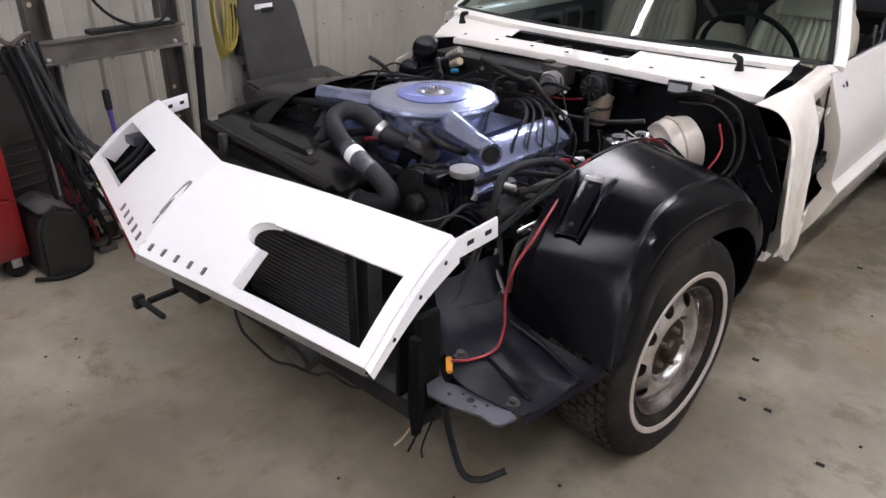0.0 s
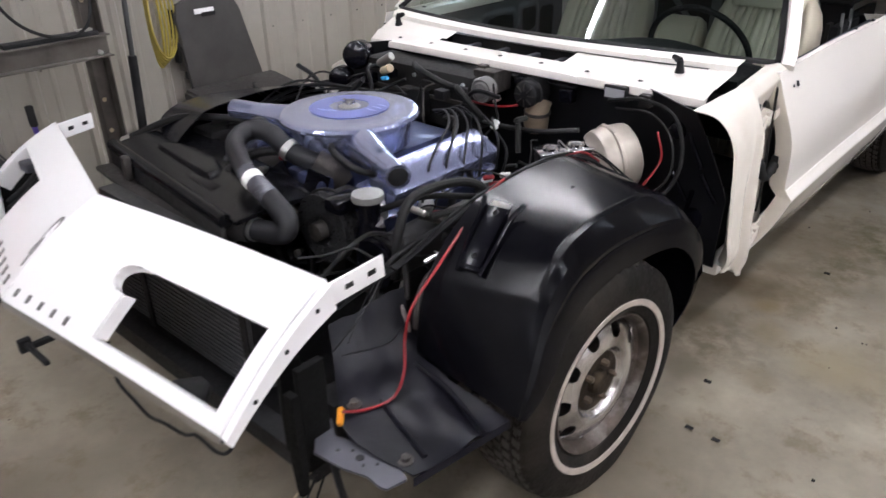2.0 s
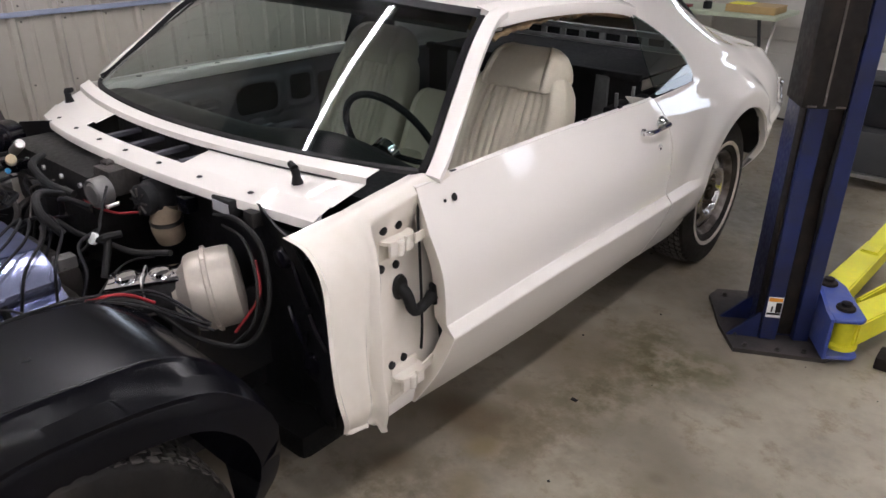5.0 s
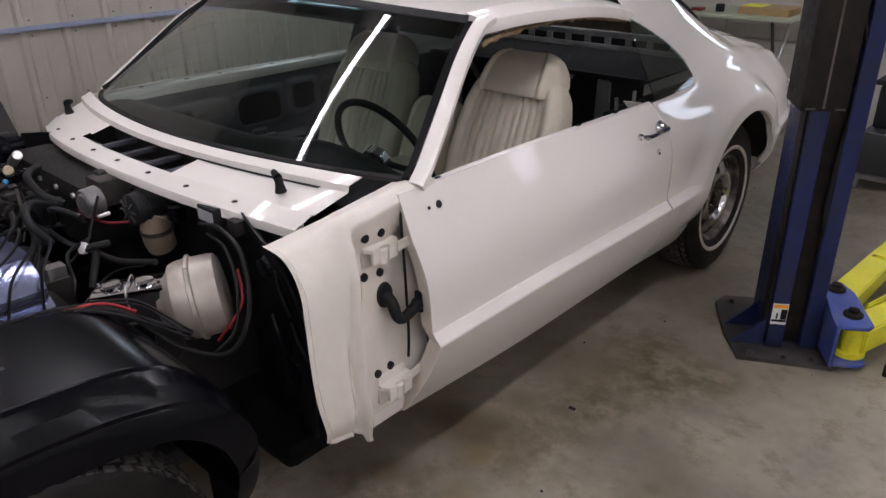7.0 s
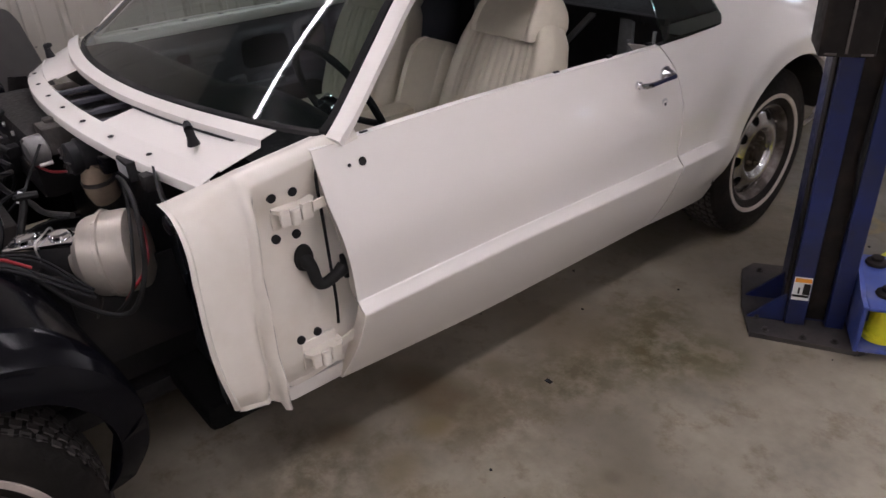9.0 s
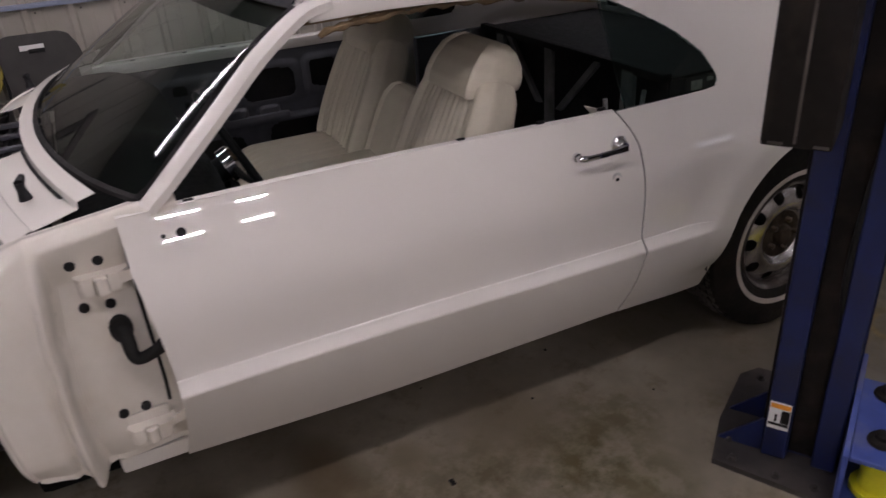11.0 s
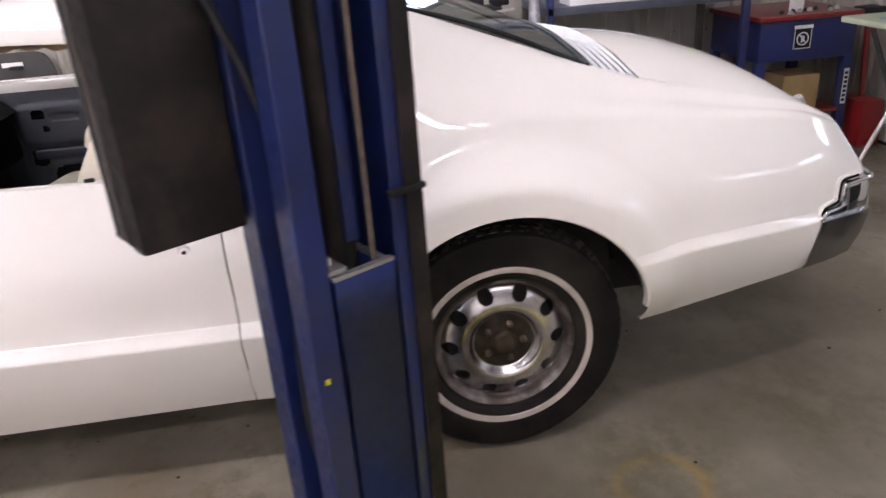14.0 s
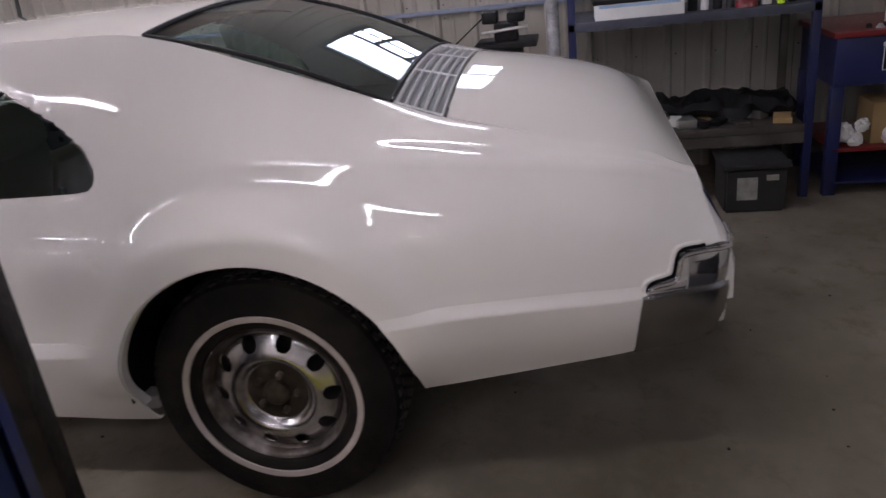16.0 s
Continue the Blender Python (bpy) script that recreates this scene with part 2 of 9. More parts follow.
def concrete():
    m = surf("concrete_floor", (0.285, 0.252, 0.196), 0.46, 0, 0.26, 3.2, 0.12, 70, dirt=(0.130, 0.110, 0.078), dscale=1.3, damt=0.95, rvar=0.3, soft=(0.38, 0.66))
    nt = m.node_tree
    b = nt.nodes["Principled BSDF"]
    src = b.inputs["Base Color"].links[0].from_socket
    geo = nt.nodes.new("ShaderNodeNewGeometry")
    warp = nt.nodes.new("ShaderNodeTexNoise")
    warp.inputs["Scale"].default_value = 5.0
    nt.links.new(geo.outputs["Position"], warp.inputs["Vector"])
    wp = nt.nodes.new("ShaderNodeVectorMath")
    wp.operation = "MULTIPLY_ADD"
    wp.inputs[1].default_value = (0.10, 0.10, 0)
    nt.links.new(warp.outputs["Color"], wp.inputs[0])
    nt.links.new(geo.outputs["Position"], wp.inputs[2])

    def blot(src, centre, inner, outer, colour, amount, ring=False):
        dist = nt.nodes.new("ShaderNodeVectorMath")
        dist.operation = "DISTANCE"
        dist.inputs[1].default_value = (centre[0] + 0.05, centre[1] + 0.05, 0)
        nt.links.new(wp.outputs[0], dist.inputs[0])
        val = dist.outputs["Value"]
        if ring:
            sub = nt.nodes.new("ShaderNodeMath")
            sub.operation = "SUBTRACT"
            sub.inputs[1].default_value = ring
            nt.links.new(val, sub.inputs[0])
            ab = nt.nodes.new("ShaderNodeMath")
            ab.operation = "ABSOLUTE"
            nt.links.new(sub.outputs[0], ab.inputs[0])
            val = ab.outputs[0]
        r = nt.nodes.new("ShaderNodeMapRange")
        r.interpolation_type = "SMOOTHSTEP"
        r.inputs["From Min"].default_value, r.inputs["From Max"].default_value = inner, outer
        r.inputs["To Min"].default_value, r.inputs["To Max"].default_value = amount, 0
        nt.links.new(val, r.inputs["Value"])
        mix = nt.nodes.new("ShaderNodeMix")
        mix.data_type = "RGBA"
        nt.links.new(r.outputs[0], mix.inputs["Factor"])
        nt.links.new(src, mix.inputs[6])
        mix.inputs[7].default_value = (*colour, 1)
        return mix.outputs[2]

    src = blot(src, (1.16, 3.42), 0.005, 0.03, (0.27, 0.19, 0.055), 0.78, ring=0.12)
    # fine yellow-brown oil staining near the car
    sp = nt.nodes.new("ShaderNodeTexNoise")
    sp.inputs["Scale"].default_value, sp.inputs["Detail"].default_value, sp.inputs["Roughness"].default_value = 6.5, 8, 0.72
    nt.links.new(geo.outputs["Position"], sp.inputs["Vector"])
    spr = nt.nodes.new("ShaderNodeMapRange")
    for k, v in (("From Min", 0.53), ("From Max", 0.66), ("To Min", 0.0), ("To Max", 0.62)):
        spr.inputs[k].default_value = v
    nt.links.new(sp.outputs["Fac"], spr.inputs["Value"])
    smx = nt.nodes.new("ShaderNodeMix")
    smx.data_type = "RGBA"
    nt.links.new(spr.outputs[0], smx.inputs["Factor"])
    nt.links.new(src, smx.inputs[6])
    smx.inputs[7].default_value = (0.125, 0.092, 0.048, 1)
    src = smx.outputs[2]
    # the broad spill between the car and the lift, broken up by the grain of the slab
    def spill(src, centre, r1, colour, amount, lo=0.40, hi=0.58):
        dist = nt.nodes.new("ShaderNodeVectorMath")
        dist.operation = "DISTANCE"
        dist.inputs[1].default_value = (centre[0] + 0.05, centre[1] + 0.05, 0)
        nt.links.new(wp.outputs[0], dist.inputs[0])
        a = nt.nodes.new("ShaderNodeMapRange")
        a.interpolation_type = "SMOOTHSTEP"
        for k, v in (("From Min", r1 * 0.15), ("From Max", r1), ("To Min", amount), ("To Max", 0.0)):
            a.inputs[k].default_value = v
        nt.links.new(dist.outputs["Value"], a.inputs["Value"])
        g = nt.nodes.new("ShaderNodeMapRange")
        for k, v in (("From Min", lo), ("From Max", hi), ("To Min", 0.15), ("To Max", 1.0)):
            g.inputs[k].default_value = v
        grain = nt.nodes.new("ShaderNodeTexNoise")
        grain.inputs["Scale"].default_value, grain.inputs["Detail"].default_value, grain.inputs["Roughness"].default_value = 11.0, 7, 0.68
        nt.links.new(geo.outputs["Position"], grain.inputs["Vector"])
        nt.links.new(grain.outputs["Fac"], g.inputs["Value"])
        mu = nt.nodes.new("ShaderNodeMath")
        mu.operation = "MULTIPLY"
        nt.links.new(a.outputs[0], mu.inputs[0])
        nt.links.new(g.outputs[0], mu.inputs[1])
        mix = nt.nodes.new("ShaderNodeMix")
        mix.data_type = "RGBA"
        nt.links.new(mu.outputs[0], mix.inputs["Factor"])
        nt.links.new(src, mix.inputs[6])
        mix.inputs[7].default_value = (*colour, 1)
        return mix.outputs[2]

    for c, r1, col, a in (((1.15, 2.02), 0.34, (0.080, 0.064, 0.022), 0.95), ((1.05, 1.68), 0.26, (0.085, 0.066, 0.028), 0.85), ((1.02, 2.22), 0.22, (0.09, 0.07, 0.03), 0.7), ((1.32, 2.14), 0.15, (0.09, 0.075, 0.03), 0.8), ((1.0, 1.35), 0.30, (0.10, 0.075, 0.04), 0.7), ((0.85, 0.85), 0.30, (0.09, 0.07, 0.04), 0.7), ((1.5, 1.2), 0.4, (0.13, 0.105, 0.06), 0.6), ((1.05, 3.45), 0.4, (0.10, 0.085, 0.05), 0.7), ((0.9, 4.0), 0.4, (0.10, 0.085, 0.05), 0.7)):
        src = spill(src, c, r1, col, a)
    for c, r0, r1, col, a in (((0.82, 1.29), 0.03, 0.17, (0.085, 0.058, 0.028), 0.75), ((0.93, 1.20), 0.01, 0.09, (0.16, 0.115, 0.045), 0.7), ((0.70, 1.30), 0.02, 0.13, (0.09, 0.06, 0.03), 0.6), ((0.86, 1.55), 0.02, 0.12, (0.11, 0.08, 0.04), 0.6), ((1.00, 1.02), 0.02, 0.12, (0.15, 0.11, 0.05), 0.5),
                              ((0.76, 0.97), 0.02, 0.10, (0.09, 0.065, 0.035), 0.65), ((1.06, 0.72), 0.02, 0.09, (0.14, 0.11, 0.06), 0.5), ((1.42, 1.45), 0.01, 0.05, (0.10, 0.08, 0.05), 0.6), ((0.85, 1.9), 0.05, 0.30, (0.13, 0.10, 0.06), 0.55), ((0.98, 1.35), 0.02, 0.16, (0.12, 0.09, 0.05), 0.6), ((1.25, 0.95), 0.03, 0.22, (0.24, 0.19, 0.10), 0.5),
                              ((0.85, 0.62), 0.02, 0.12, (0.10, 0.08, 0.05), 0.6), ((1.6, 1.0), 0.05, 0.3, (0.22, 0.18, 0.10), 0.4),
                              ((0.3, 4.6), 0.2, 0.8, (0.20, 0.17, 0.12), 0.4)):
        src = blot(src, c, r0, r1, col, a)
    nt.links.new(src, b.inputs["Base Color"])
    return m


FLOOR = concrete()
# Unseen east wall, whitened beyond the others to bounce light onto the car's flank.
BOUNCEWALL = surf("white_wall_sheet", (0.78, 0.76, 0.72), 0.5, 0, 0.05, 1.6)


# ---- mesh helpers ----
def part(name, bm, material, parent=None, label="", sharp=0.6):
    """One mesh object from a bmesh, in world places, under a thing or part if one is given."""
    bmesh.ops.recalc_face_normals(bm, faces=bm.faces)
    for f in bm.faces:
        f.smooth = True
    for e in bm.edges:
        if len(e.link_faces) == 2 and e.calc_face_angle(0) > sharp:
            e.smooth = False
    me = bpy.data.meshes.new(name)
    bm.to_mesh(me)
    bm.free()
    me.materials.append(material)
    ob = new(name, me)
    if parent:
        ob.parent = parent
        ob.matrix_parent_inverse = Matrix.Identity(4) if parent.parent else parent.matrix_basis.inverted()
    if label:
        ob["label"] = label
    return ob


def thing(name, place, label, category, group="", kind=""):
    ob = new(name)
    ob.empty_display_size = 0.1
    ob.matrix_basis = Matrix.Translation(place)
    return tagged(ob, label, category, group, kind)


def box(bm, lo, hi, bevel=0.0, m=None):
    vs = bmesh.ops.create_cube(bm, size=1)["verts"]
    lo, hi = Vector(lo), Vector(hi)
    t = Matrix.Translation((lo + hi) / 2) @ Matrix.Diagonal((*(hi - lo), 1))
    bmesh.ops.transform(bm, matrix=t, verts=vs)
    if bevel:
        es = list({e for v in vs for e in v.link_edges})
        out = bmesh.ops.bevel(bm, geom=es, offset=bevel, segments=2, affect="EDGES", profile=0.6)
        vs = list({v for f in out["faces"] for v in f.verts} | {v for v in vs if v.is_valid})
    if m is not None:
        bmesh.ops.transform(bm, matrix=m, verts=[v for v in vs if v.is_valid])
    return bm


def boxes(*specs, bevel=0.0, m=None):
    bm = bmesh.new()
    for lo, hi in specs:
        box(bm, lo, hi, bevel)
    if m is not None:
        bmesh.ops.transform(bm, matrix=m, verts=bm.verts)
    return bm


def lathe(bm, profile, m, segs=32, cap=True):
    """Turns a profile of (radius, height) round z, then lays it by m."""
    rings = []
    for r, h in profile:
        rings.append([bm.verts.new(m @ Vector((r * math.cos(a), r * math.sin(a), h))) for a in (2 * math.pi * k / segs for k in range(segs))])
    for a, b in zip(rings, rings[1:]):
        for k in range(segs):
            bm.faces.new((a[k], a[(k + 1) % segs], b[(k + 1) % segs], b[k]))
    if cap:
        bm.faces.new(rings[0][::-1])
        bm.faces.new(rings[-1])
    return bm


def axis(a, b):
    """A frame at a whose z points to b."""
    a, b = Vector(a), Vector(b)
    return Matrix.Translation(a) @ (b - a).to_track_quat("Z", "Y").to_matrix().to_4x4()


def cyl(bm, a, b, r, r2=None, segs=20, bevel=0.0):
    h = (Vector(b) - Vector(a)).length
    r2 = r if r2 is None else r2
    prof = [(r, 0), (r2, h)] if not bevel else [(r - bevel, 0), (r, bevel), (r2, h - bevel), (r2 - bevel, h)]
    return lathe(bm, prof, axis(a, b), segs)


def spline(points, n=8):
    """A smooth line through the points."""
    p = [Vector(q) for q in points]
    p = [2 * p[0] - p[1], *p, 2 * p[-1] - p[-2]]
    out = []
    for a, b, c, d in zip(p, p[1:], p[2:], p[3:]):
        for k in range(n):
            t = k / n
            out.append(0.5 * (2 * b + (c - a) * t + (2 * a - 5 * b + 4 * c - d) * t * t + (3 * b - a - 3 * c + d) * t ** 3))
    return [*out, p[-2]]


def tube(bm, points, r, segs=10, n=8, smooth=True):
    """A round tube along a line; r may be one radius or one per point of the line."""
    line = spline(points, n) if smooth else [Vector(q) for q in points]
    rs = r if isinstance(r, (list, tuple)) else [r] * len(line)
    if len(rs) != len(line):
        rs = [float(v) for v in np.interp(np.linspace(0, 1, len(line)), np.linspace(0, 1, len(rs)), rs)]
    up, rings = Vector((0.31, 0.22, 0.92)), []
    for k, p in enumerate(line):
        d = (line[min(k + 1, len(line) - 1)] - line[max(k - 1, 0)]).normalized()
        s = d.cross(up).normalized()
        up = s.cross(d).normalized()
        rings.append([bm.verts.new(p + rs[k] * (math.cos(a) * s + math.sin(a) * up)) for a in (2 * math.pi * j / segs for j in range(segs))])
    for a, b in zip(rings, rings[1:]):
        for k in range(segs):
            bm.faces.new((a[k], a[(k + 1) % segs], b[(k + 1) % segs], b[k]))
    bm.faces.new(rings[0][::-1])
    bm.faces.new(rings[-1])
    return bm


def sheet(bm, grid, skip=None, snap=None):
    """Faces over a grid of places; cells whose middle satisfies skip are left out, and the rim of the gap is moved by snap."""
    n, k = len(grid), len(grid[0])
    gone = [[bool(skip and skip(sum((Vector(grid[i + a][j + b]) for a, b in ((0, 0), (1, 0), (1, 1), (0, 1))), Vector()) / 4)) for j in range(k - 1)] for i in range(n - 1)]
    vs = {}

    def vert(i, j):
        if (i, j) not in vs:
            near = [gone[a][b] for a in (i - 1, i) for b in (j - 1, j) if 0 <= a < n - 1 and 0 <= b < k - 1]
            p = Vector(grid[i][j])
            if snap and any(near) and not all(near):
                p = snap(p)
            vs[i, j] = bm.verts.new(p)
        return vs[i, j]

    for i in range(n - 1):
        for j in range(k - 1):
            if not gone[i][j]:
                bm.faces.new((vert(i, j), vert(i + 1, j), vert(i + 1, j + 1), vert(i, j + 1)))
    return bm


def thicken(bm, t):
    """Gives a sheet its thickness, to the inner side."""
    bmesh.ops.recalc_face_normals(bm, faces=bm.faces)
    tree = kdtree.KDTree(len(bm.verts))
    for k, v in enumerate(bm.verts):
        tree.insert(v.co, k)
    tree.balance()
    bmesh.ops.solidify(bm, geom=bm.faces[:], thickness=t)
    # pulls back the spikes that sharp corners throw out
    for v in bm.verts:
        near, _, gap = tree.find(v.co)
        if gap > 4 * abs(t):
            v.co = near + (v.co - near).normalized() * abs(t)
    return bm


def prism(bm, outline, axis_name, lo, hi, bevel=0.0):
    """A flat outline drawn out along x, y or z."""
    def at(p, h):
        return {"x": (h, p[0], p[1]), "y": (p[0], h, p[1]), "z": (p[0], p[1], h)}[axis_name]

    a = [bm.verts.new(at(p, lo)) for p in outline]
    b = [bm.verts.new(at(p, hi)) for p in outline]
    fs = [bm.faces.new(a[::-1]), bm.faces.new(b)]
    for k in range(len(a)):
        fs.append(bm.faces.new((a[k], a[(k + 1) % len(a)], b[(k + 1) % len(a)], b[k])))
    if bevel:
        bmesh.ops.bevel(bm, geom=list({e for f in fs for e in f.edges}), offset=bevel, segments=2, affect="EDGES")
    return bm


def mirrored(ob, name=None):
    """The same part on the car's other side."""
    me = ob.data.copy()
    me.transform(Matrix.Diagonal((-1, 1, 1, 1)))
    me.flip_normals()
    c = new(name or ob.name.split(".")[0], me)
    c.parent, c.matrix_parent_inverse = ob.parent, ob.matrix_parent_inverse.copy()
    return c


def inside(poly, y, z):
    hit = False
    for (a, b), (c, d) in zip(poly, poly[1:] + poly[:1]):
        if (b > z) != (d > z) and y < (c - a) * (z - b) / (d - b) + a:
            hit = not hit
    return hit


def nearest(poly, y, z):
    best = None
    for (a, b), (c, d) in zip(poly, poly[1:] + poly[:1]):
        ll = (c - a) ** 2 + (d - b) ** 2
        t = min(1, max(0, ((y - a) * (c - a) + (z - b) * (d - b)) / ll)) if ll else 0
        q = (a + t * (c - a), b + t * (d - b))
        e = (q[0] - y) ** 2 + (q[1] - z) ** 2
        if best is None or e < best[0]:
            best = (e, q)
    return best[1]



# ---- the workshop ----
def slab(name, lo, hi, material, label, category):
    return tagged(part(name, boxes((lo, hi)), material), label, category, kind="structure")


X1, Y0, Y1 = 8.4, -5.0, 6.05
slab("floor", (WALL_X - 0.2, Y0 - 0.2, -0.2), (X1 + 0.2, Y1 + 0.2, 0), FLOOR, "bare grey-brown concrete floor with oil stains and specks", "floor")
# The ceiling is out of view and kept dark to hold down bounce and reflections.
slab("ceiling", (WALL_X - 0.2, Y0 - 0.2, CEIL), (X1 + 0.2, Y1 + 0.2, CEIL + 0.15), CEILING, "dark grey sheet ceiling over the workshop", "ceiling")


def ribbed(name, axis_name, at, lo, hi, z0, z1, material, label, step=0.229, sign=1, gaps=()):
    """A wall of profiled sheet: flat pans with raised ribs, and low stiffeners between; openings are cut through."""
    s, pts = lo, []
    while s < hi:
        for d, h in ((0, 0), (0.014, 0.019), (0.040, 0.019), (0.054, 0), (0.108, 0), (0.116, 0.004), (0.128, 0.004), (0.136, 0)):
            if s + d <= hi:
                pts.append((s + d, h))
        s += step
    pts.append((hi, 0))
    cuts = sorted({z0, z1, *(z for g in gaps for z in g[2:])})
    bm = bmesh.new()
    def place(p, h, z):
        return (at + sign * h, p, z) if axis_name == "x" else (p, at + sign * h, z)
    for za, zb in zip(cuts, cuts[1:]):
        for (p, h), (q, g) in zip(pts, pts[1:]):
            if any(a <= (p + q) / 2 <= b and c <= (za + zb) / 2 <= d for a, b, c, d in gaps):
                continue
            bm.faces.new([bm.verts.new(place(*v)) for v in ((p, h, za), (q, g, za), (q, g, zb), (p, h, zb))])
    bmesh.ops.remove_doubles(bm, verts=bm.verts, dist=0.0005)
    # the wall's own depth behind the sheet
    for a, b, c, d in walls_behind(lo, hi, z0, z1, gaps):
        e0, e1 = sorted((at - sign * 0.003, at - sign * 0.15))
        if axis_name == "x":
            box(bm, (e0, a, c), (e1, b, d))
        else:
            box(bm, (a, e0, c), (b, e1, d))
    return tagged(part(name, bm, material, sharp=0.3), label, "wall", kind="structure")


def walls_behind(lo, hi, z0, z1, gaps):
    if not gaps:
        return [(lo, hi, z0, z1)]
    a, b, c, d = gaps[0]
    return [(lo, a, z0, z1), (b, hi, z0, z1), (a, b, z0, c), (a, b, d, z1)]


HIGHWIN = (2.82, 3.60, 1.60, 2.50)
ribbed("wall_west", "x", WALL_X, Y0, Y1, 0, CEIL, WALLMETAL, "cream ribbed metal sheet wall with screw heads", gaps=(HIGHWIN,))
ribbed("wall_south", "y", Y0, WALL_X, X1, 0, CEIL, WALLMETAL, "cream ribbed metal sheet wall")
ribbed("wall_east", "x", X1, Y0, Y1, 0, CEIL, BOUNCEWALL, "white ribbed metal sheet wall, lightened to bounce light onto the car", sign=-1)
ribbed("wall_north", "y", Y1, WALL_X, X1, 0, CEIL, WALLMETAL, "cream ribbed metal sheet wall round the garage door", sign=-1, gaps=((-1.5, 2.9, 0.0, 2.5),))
# flashing along the seam of the wall sheets
tagged(part("trim", boxes(((WALL_X + 0.001, Y0, 1.058), (WALL_X + 0.030, Y1, 1.084)), bevel=0.003), surf("seam_strip", (0.22, 0.25, 0.34), 0.5, 0.1)), "grey-blue seam strip along the sheet wall", "trim", kind="structure")
bm = bmesh.new()
for _k in range(int((Y1 - Y0) / 0.229)):
    for _z in (0.35, 0.7, 1.03, 1.11, 1.6, 2.2):
        cyl(bm, (WALL_X + 0.0005, Y0 + 0.229 * _k + 0.075, _z), (WALL_X + 0.006, Y0 + 0.229 * _k + 0.075, _z), 0.006, 0.004, 6)
tagged(part("wall_screws", bm, OLDSTEEL), "small hex screw heads on the sheet wall", "screws", kind="stuff")

win = tagged(part("window_1", boxes(((WALL_X - 0.20, 2.82, 1.60), (WALL_X - 0.17, 3.60, 2.50))), DAY), "high daylight window with glazing bars", "window", kind="structure")
BARS = [((WALL_X - 0.10, 2.82, 1.60), (WALL_X - 0.02, 3.60, 1.65)), ((WALL_X - 0.10, 2.82, 2.45), (WALL_X - 0.02, 3.60, 2.50)), ((WALL_X - 0.10, 2.82, 1.96), (WALL_X - 0.05, 3.60, 2.00)), ((WALL_X - 0.10, 2.82, 1.79), (WALL_X - 0.05, 3.60, 1.81)), ((WALL_X - 0.10, 2.82, 1.65), (WALL_X - 0.02, 2.87, 2.45)), ((WALL_X - 0.10, 3.55, 1.65), (WALL_X - 0.02, 3.60, 2.45))]
for y in (3.06, 3.33):
    BARS.append(((WALL_X - 0.10, y, 1.65), (WALL_X - 0.04, y + 0.04, 1.96)))
for lo, hi in BARS:
    part("glazing_bar", boxes((lo, hi), bevel=0.004), PLASTIC, win)

# garage door of panels
door = tagged(part("door_1", boxes(((-1.5, Y1 + 0.02, 0.012), (2.9, Y1 + 0.05, 2.5))), DOORWHITE), "off-white sectional garage door, closed", "garage door", kind="structure")
for r in range(4):
    z0, z1 = 0.015 + r * 0.62, 0.015 + r * 0.62 + 0.605
    for c in range(4):
        x0 = -1.5 + c * 1.1
        if r == 2 and c > 0:
            a, b, lo, hi = x0 + 0.22, x0 + 0.88, z0 + 0.19, z1 - 0.19
            bmw = boxes(((x0, Y1 - 0.020, z0), (x0 + 1.1, Y1 + 0.018, lo)), ((x0, Y1 - 0.020, hi), (x0 + 1.1, Y1 + 0.018, z1)), ((x0, Y1 - 0.020, lo), (a, Y1 + 0.018, hi)), ((b, Y1 - 0.020, lo), (x0 + 1.1, Y1 + 0.018, hi)))
            part("window_panel", bmw, DOORWHITE, door)
            part("pane", boxes(((a, Y1 + 0.004, lo), (b, Y1 + 0.012, hi))), DIMDAY, door, "daylit window pane")
        else:
            part("panel", boxes(((x0 + 0.002, Y1 - 0.020, z0), (x0 + 1.098, Y1 + 0.018, z1)), bevel=0.006), DOORWHITE, door)
            part("panel_field", boxes(((x0 + 0.10, Y1 - 0.032, z0 + 0.10), (x0 + 1.0, Y1 - 0.021, z1 - 0.10)), bevel=0.005), DOORWHITE, door)
part("bottom_seal", boxes(((-1.5, Y1 - 0.03, 0.0), (2.9, Y1 + 0.02, 0.013))), RUBBER, door, "black rubber bottom seal")


def strip_light(x, y0, y1, z=CEIL - 0.14):
    y, h = (y0 + y1) / 2, (y1 - y0) / 2
    t = thing("ceiling_light", (x, y, z), "white twin-tube fluorescent strip light under the ceiling" if x < 4 else "slim white single-tube fluorescent light under the ceiling", "ceiling light", "workshop strip lights")
    r = pose(x, y, z)
    w = 0.036 if x < 4 else 0.016
    part("housing", boxes(((-w, -h, 0.03), (w, h, 0.11)), bevel=0.006, m=r), PAPER, t)
    for dx in (-0.020, 0.020) if x < 4 else (0.0,):
        bm = bmesh.new()
        cyl(bm, r @ Vector((dx, -h + 0.02, 0.0)), r @ Vector((dx, h - 0.02, 0.0)), 0.010, segs=12)
        part("tube", bm, TUBEGLOW if x < 4 else MIDTUBE if x < 5 else FARTUBE, t, "lit fluorescent tube")
        for e in (-1, 1):
            part("socket", boxes(((dx - 0.012, e * (h - 0.012) - 0.008, -0.02), (dx + 0.012, e * (h - 0.012) + 0.008, 0.035)), m=r), PAPER, t)
    return t


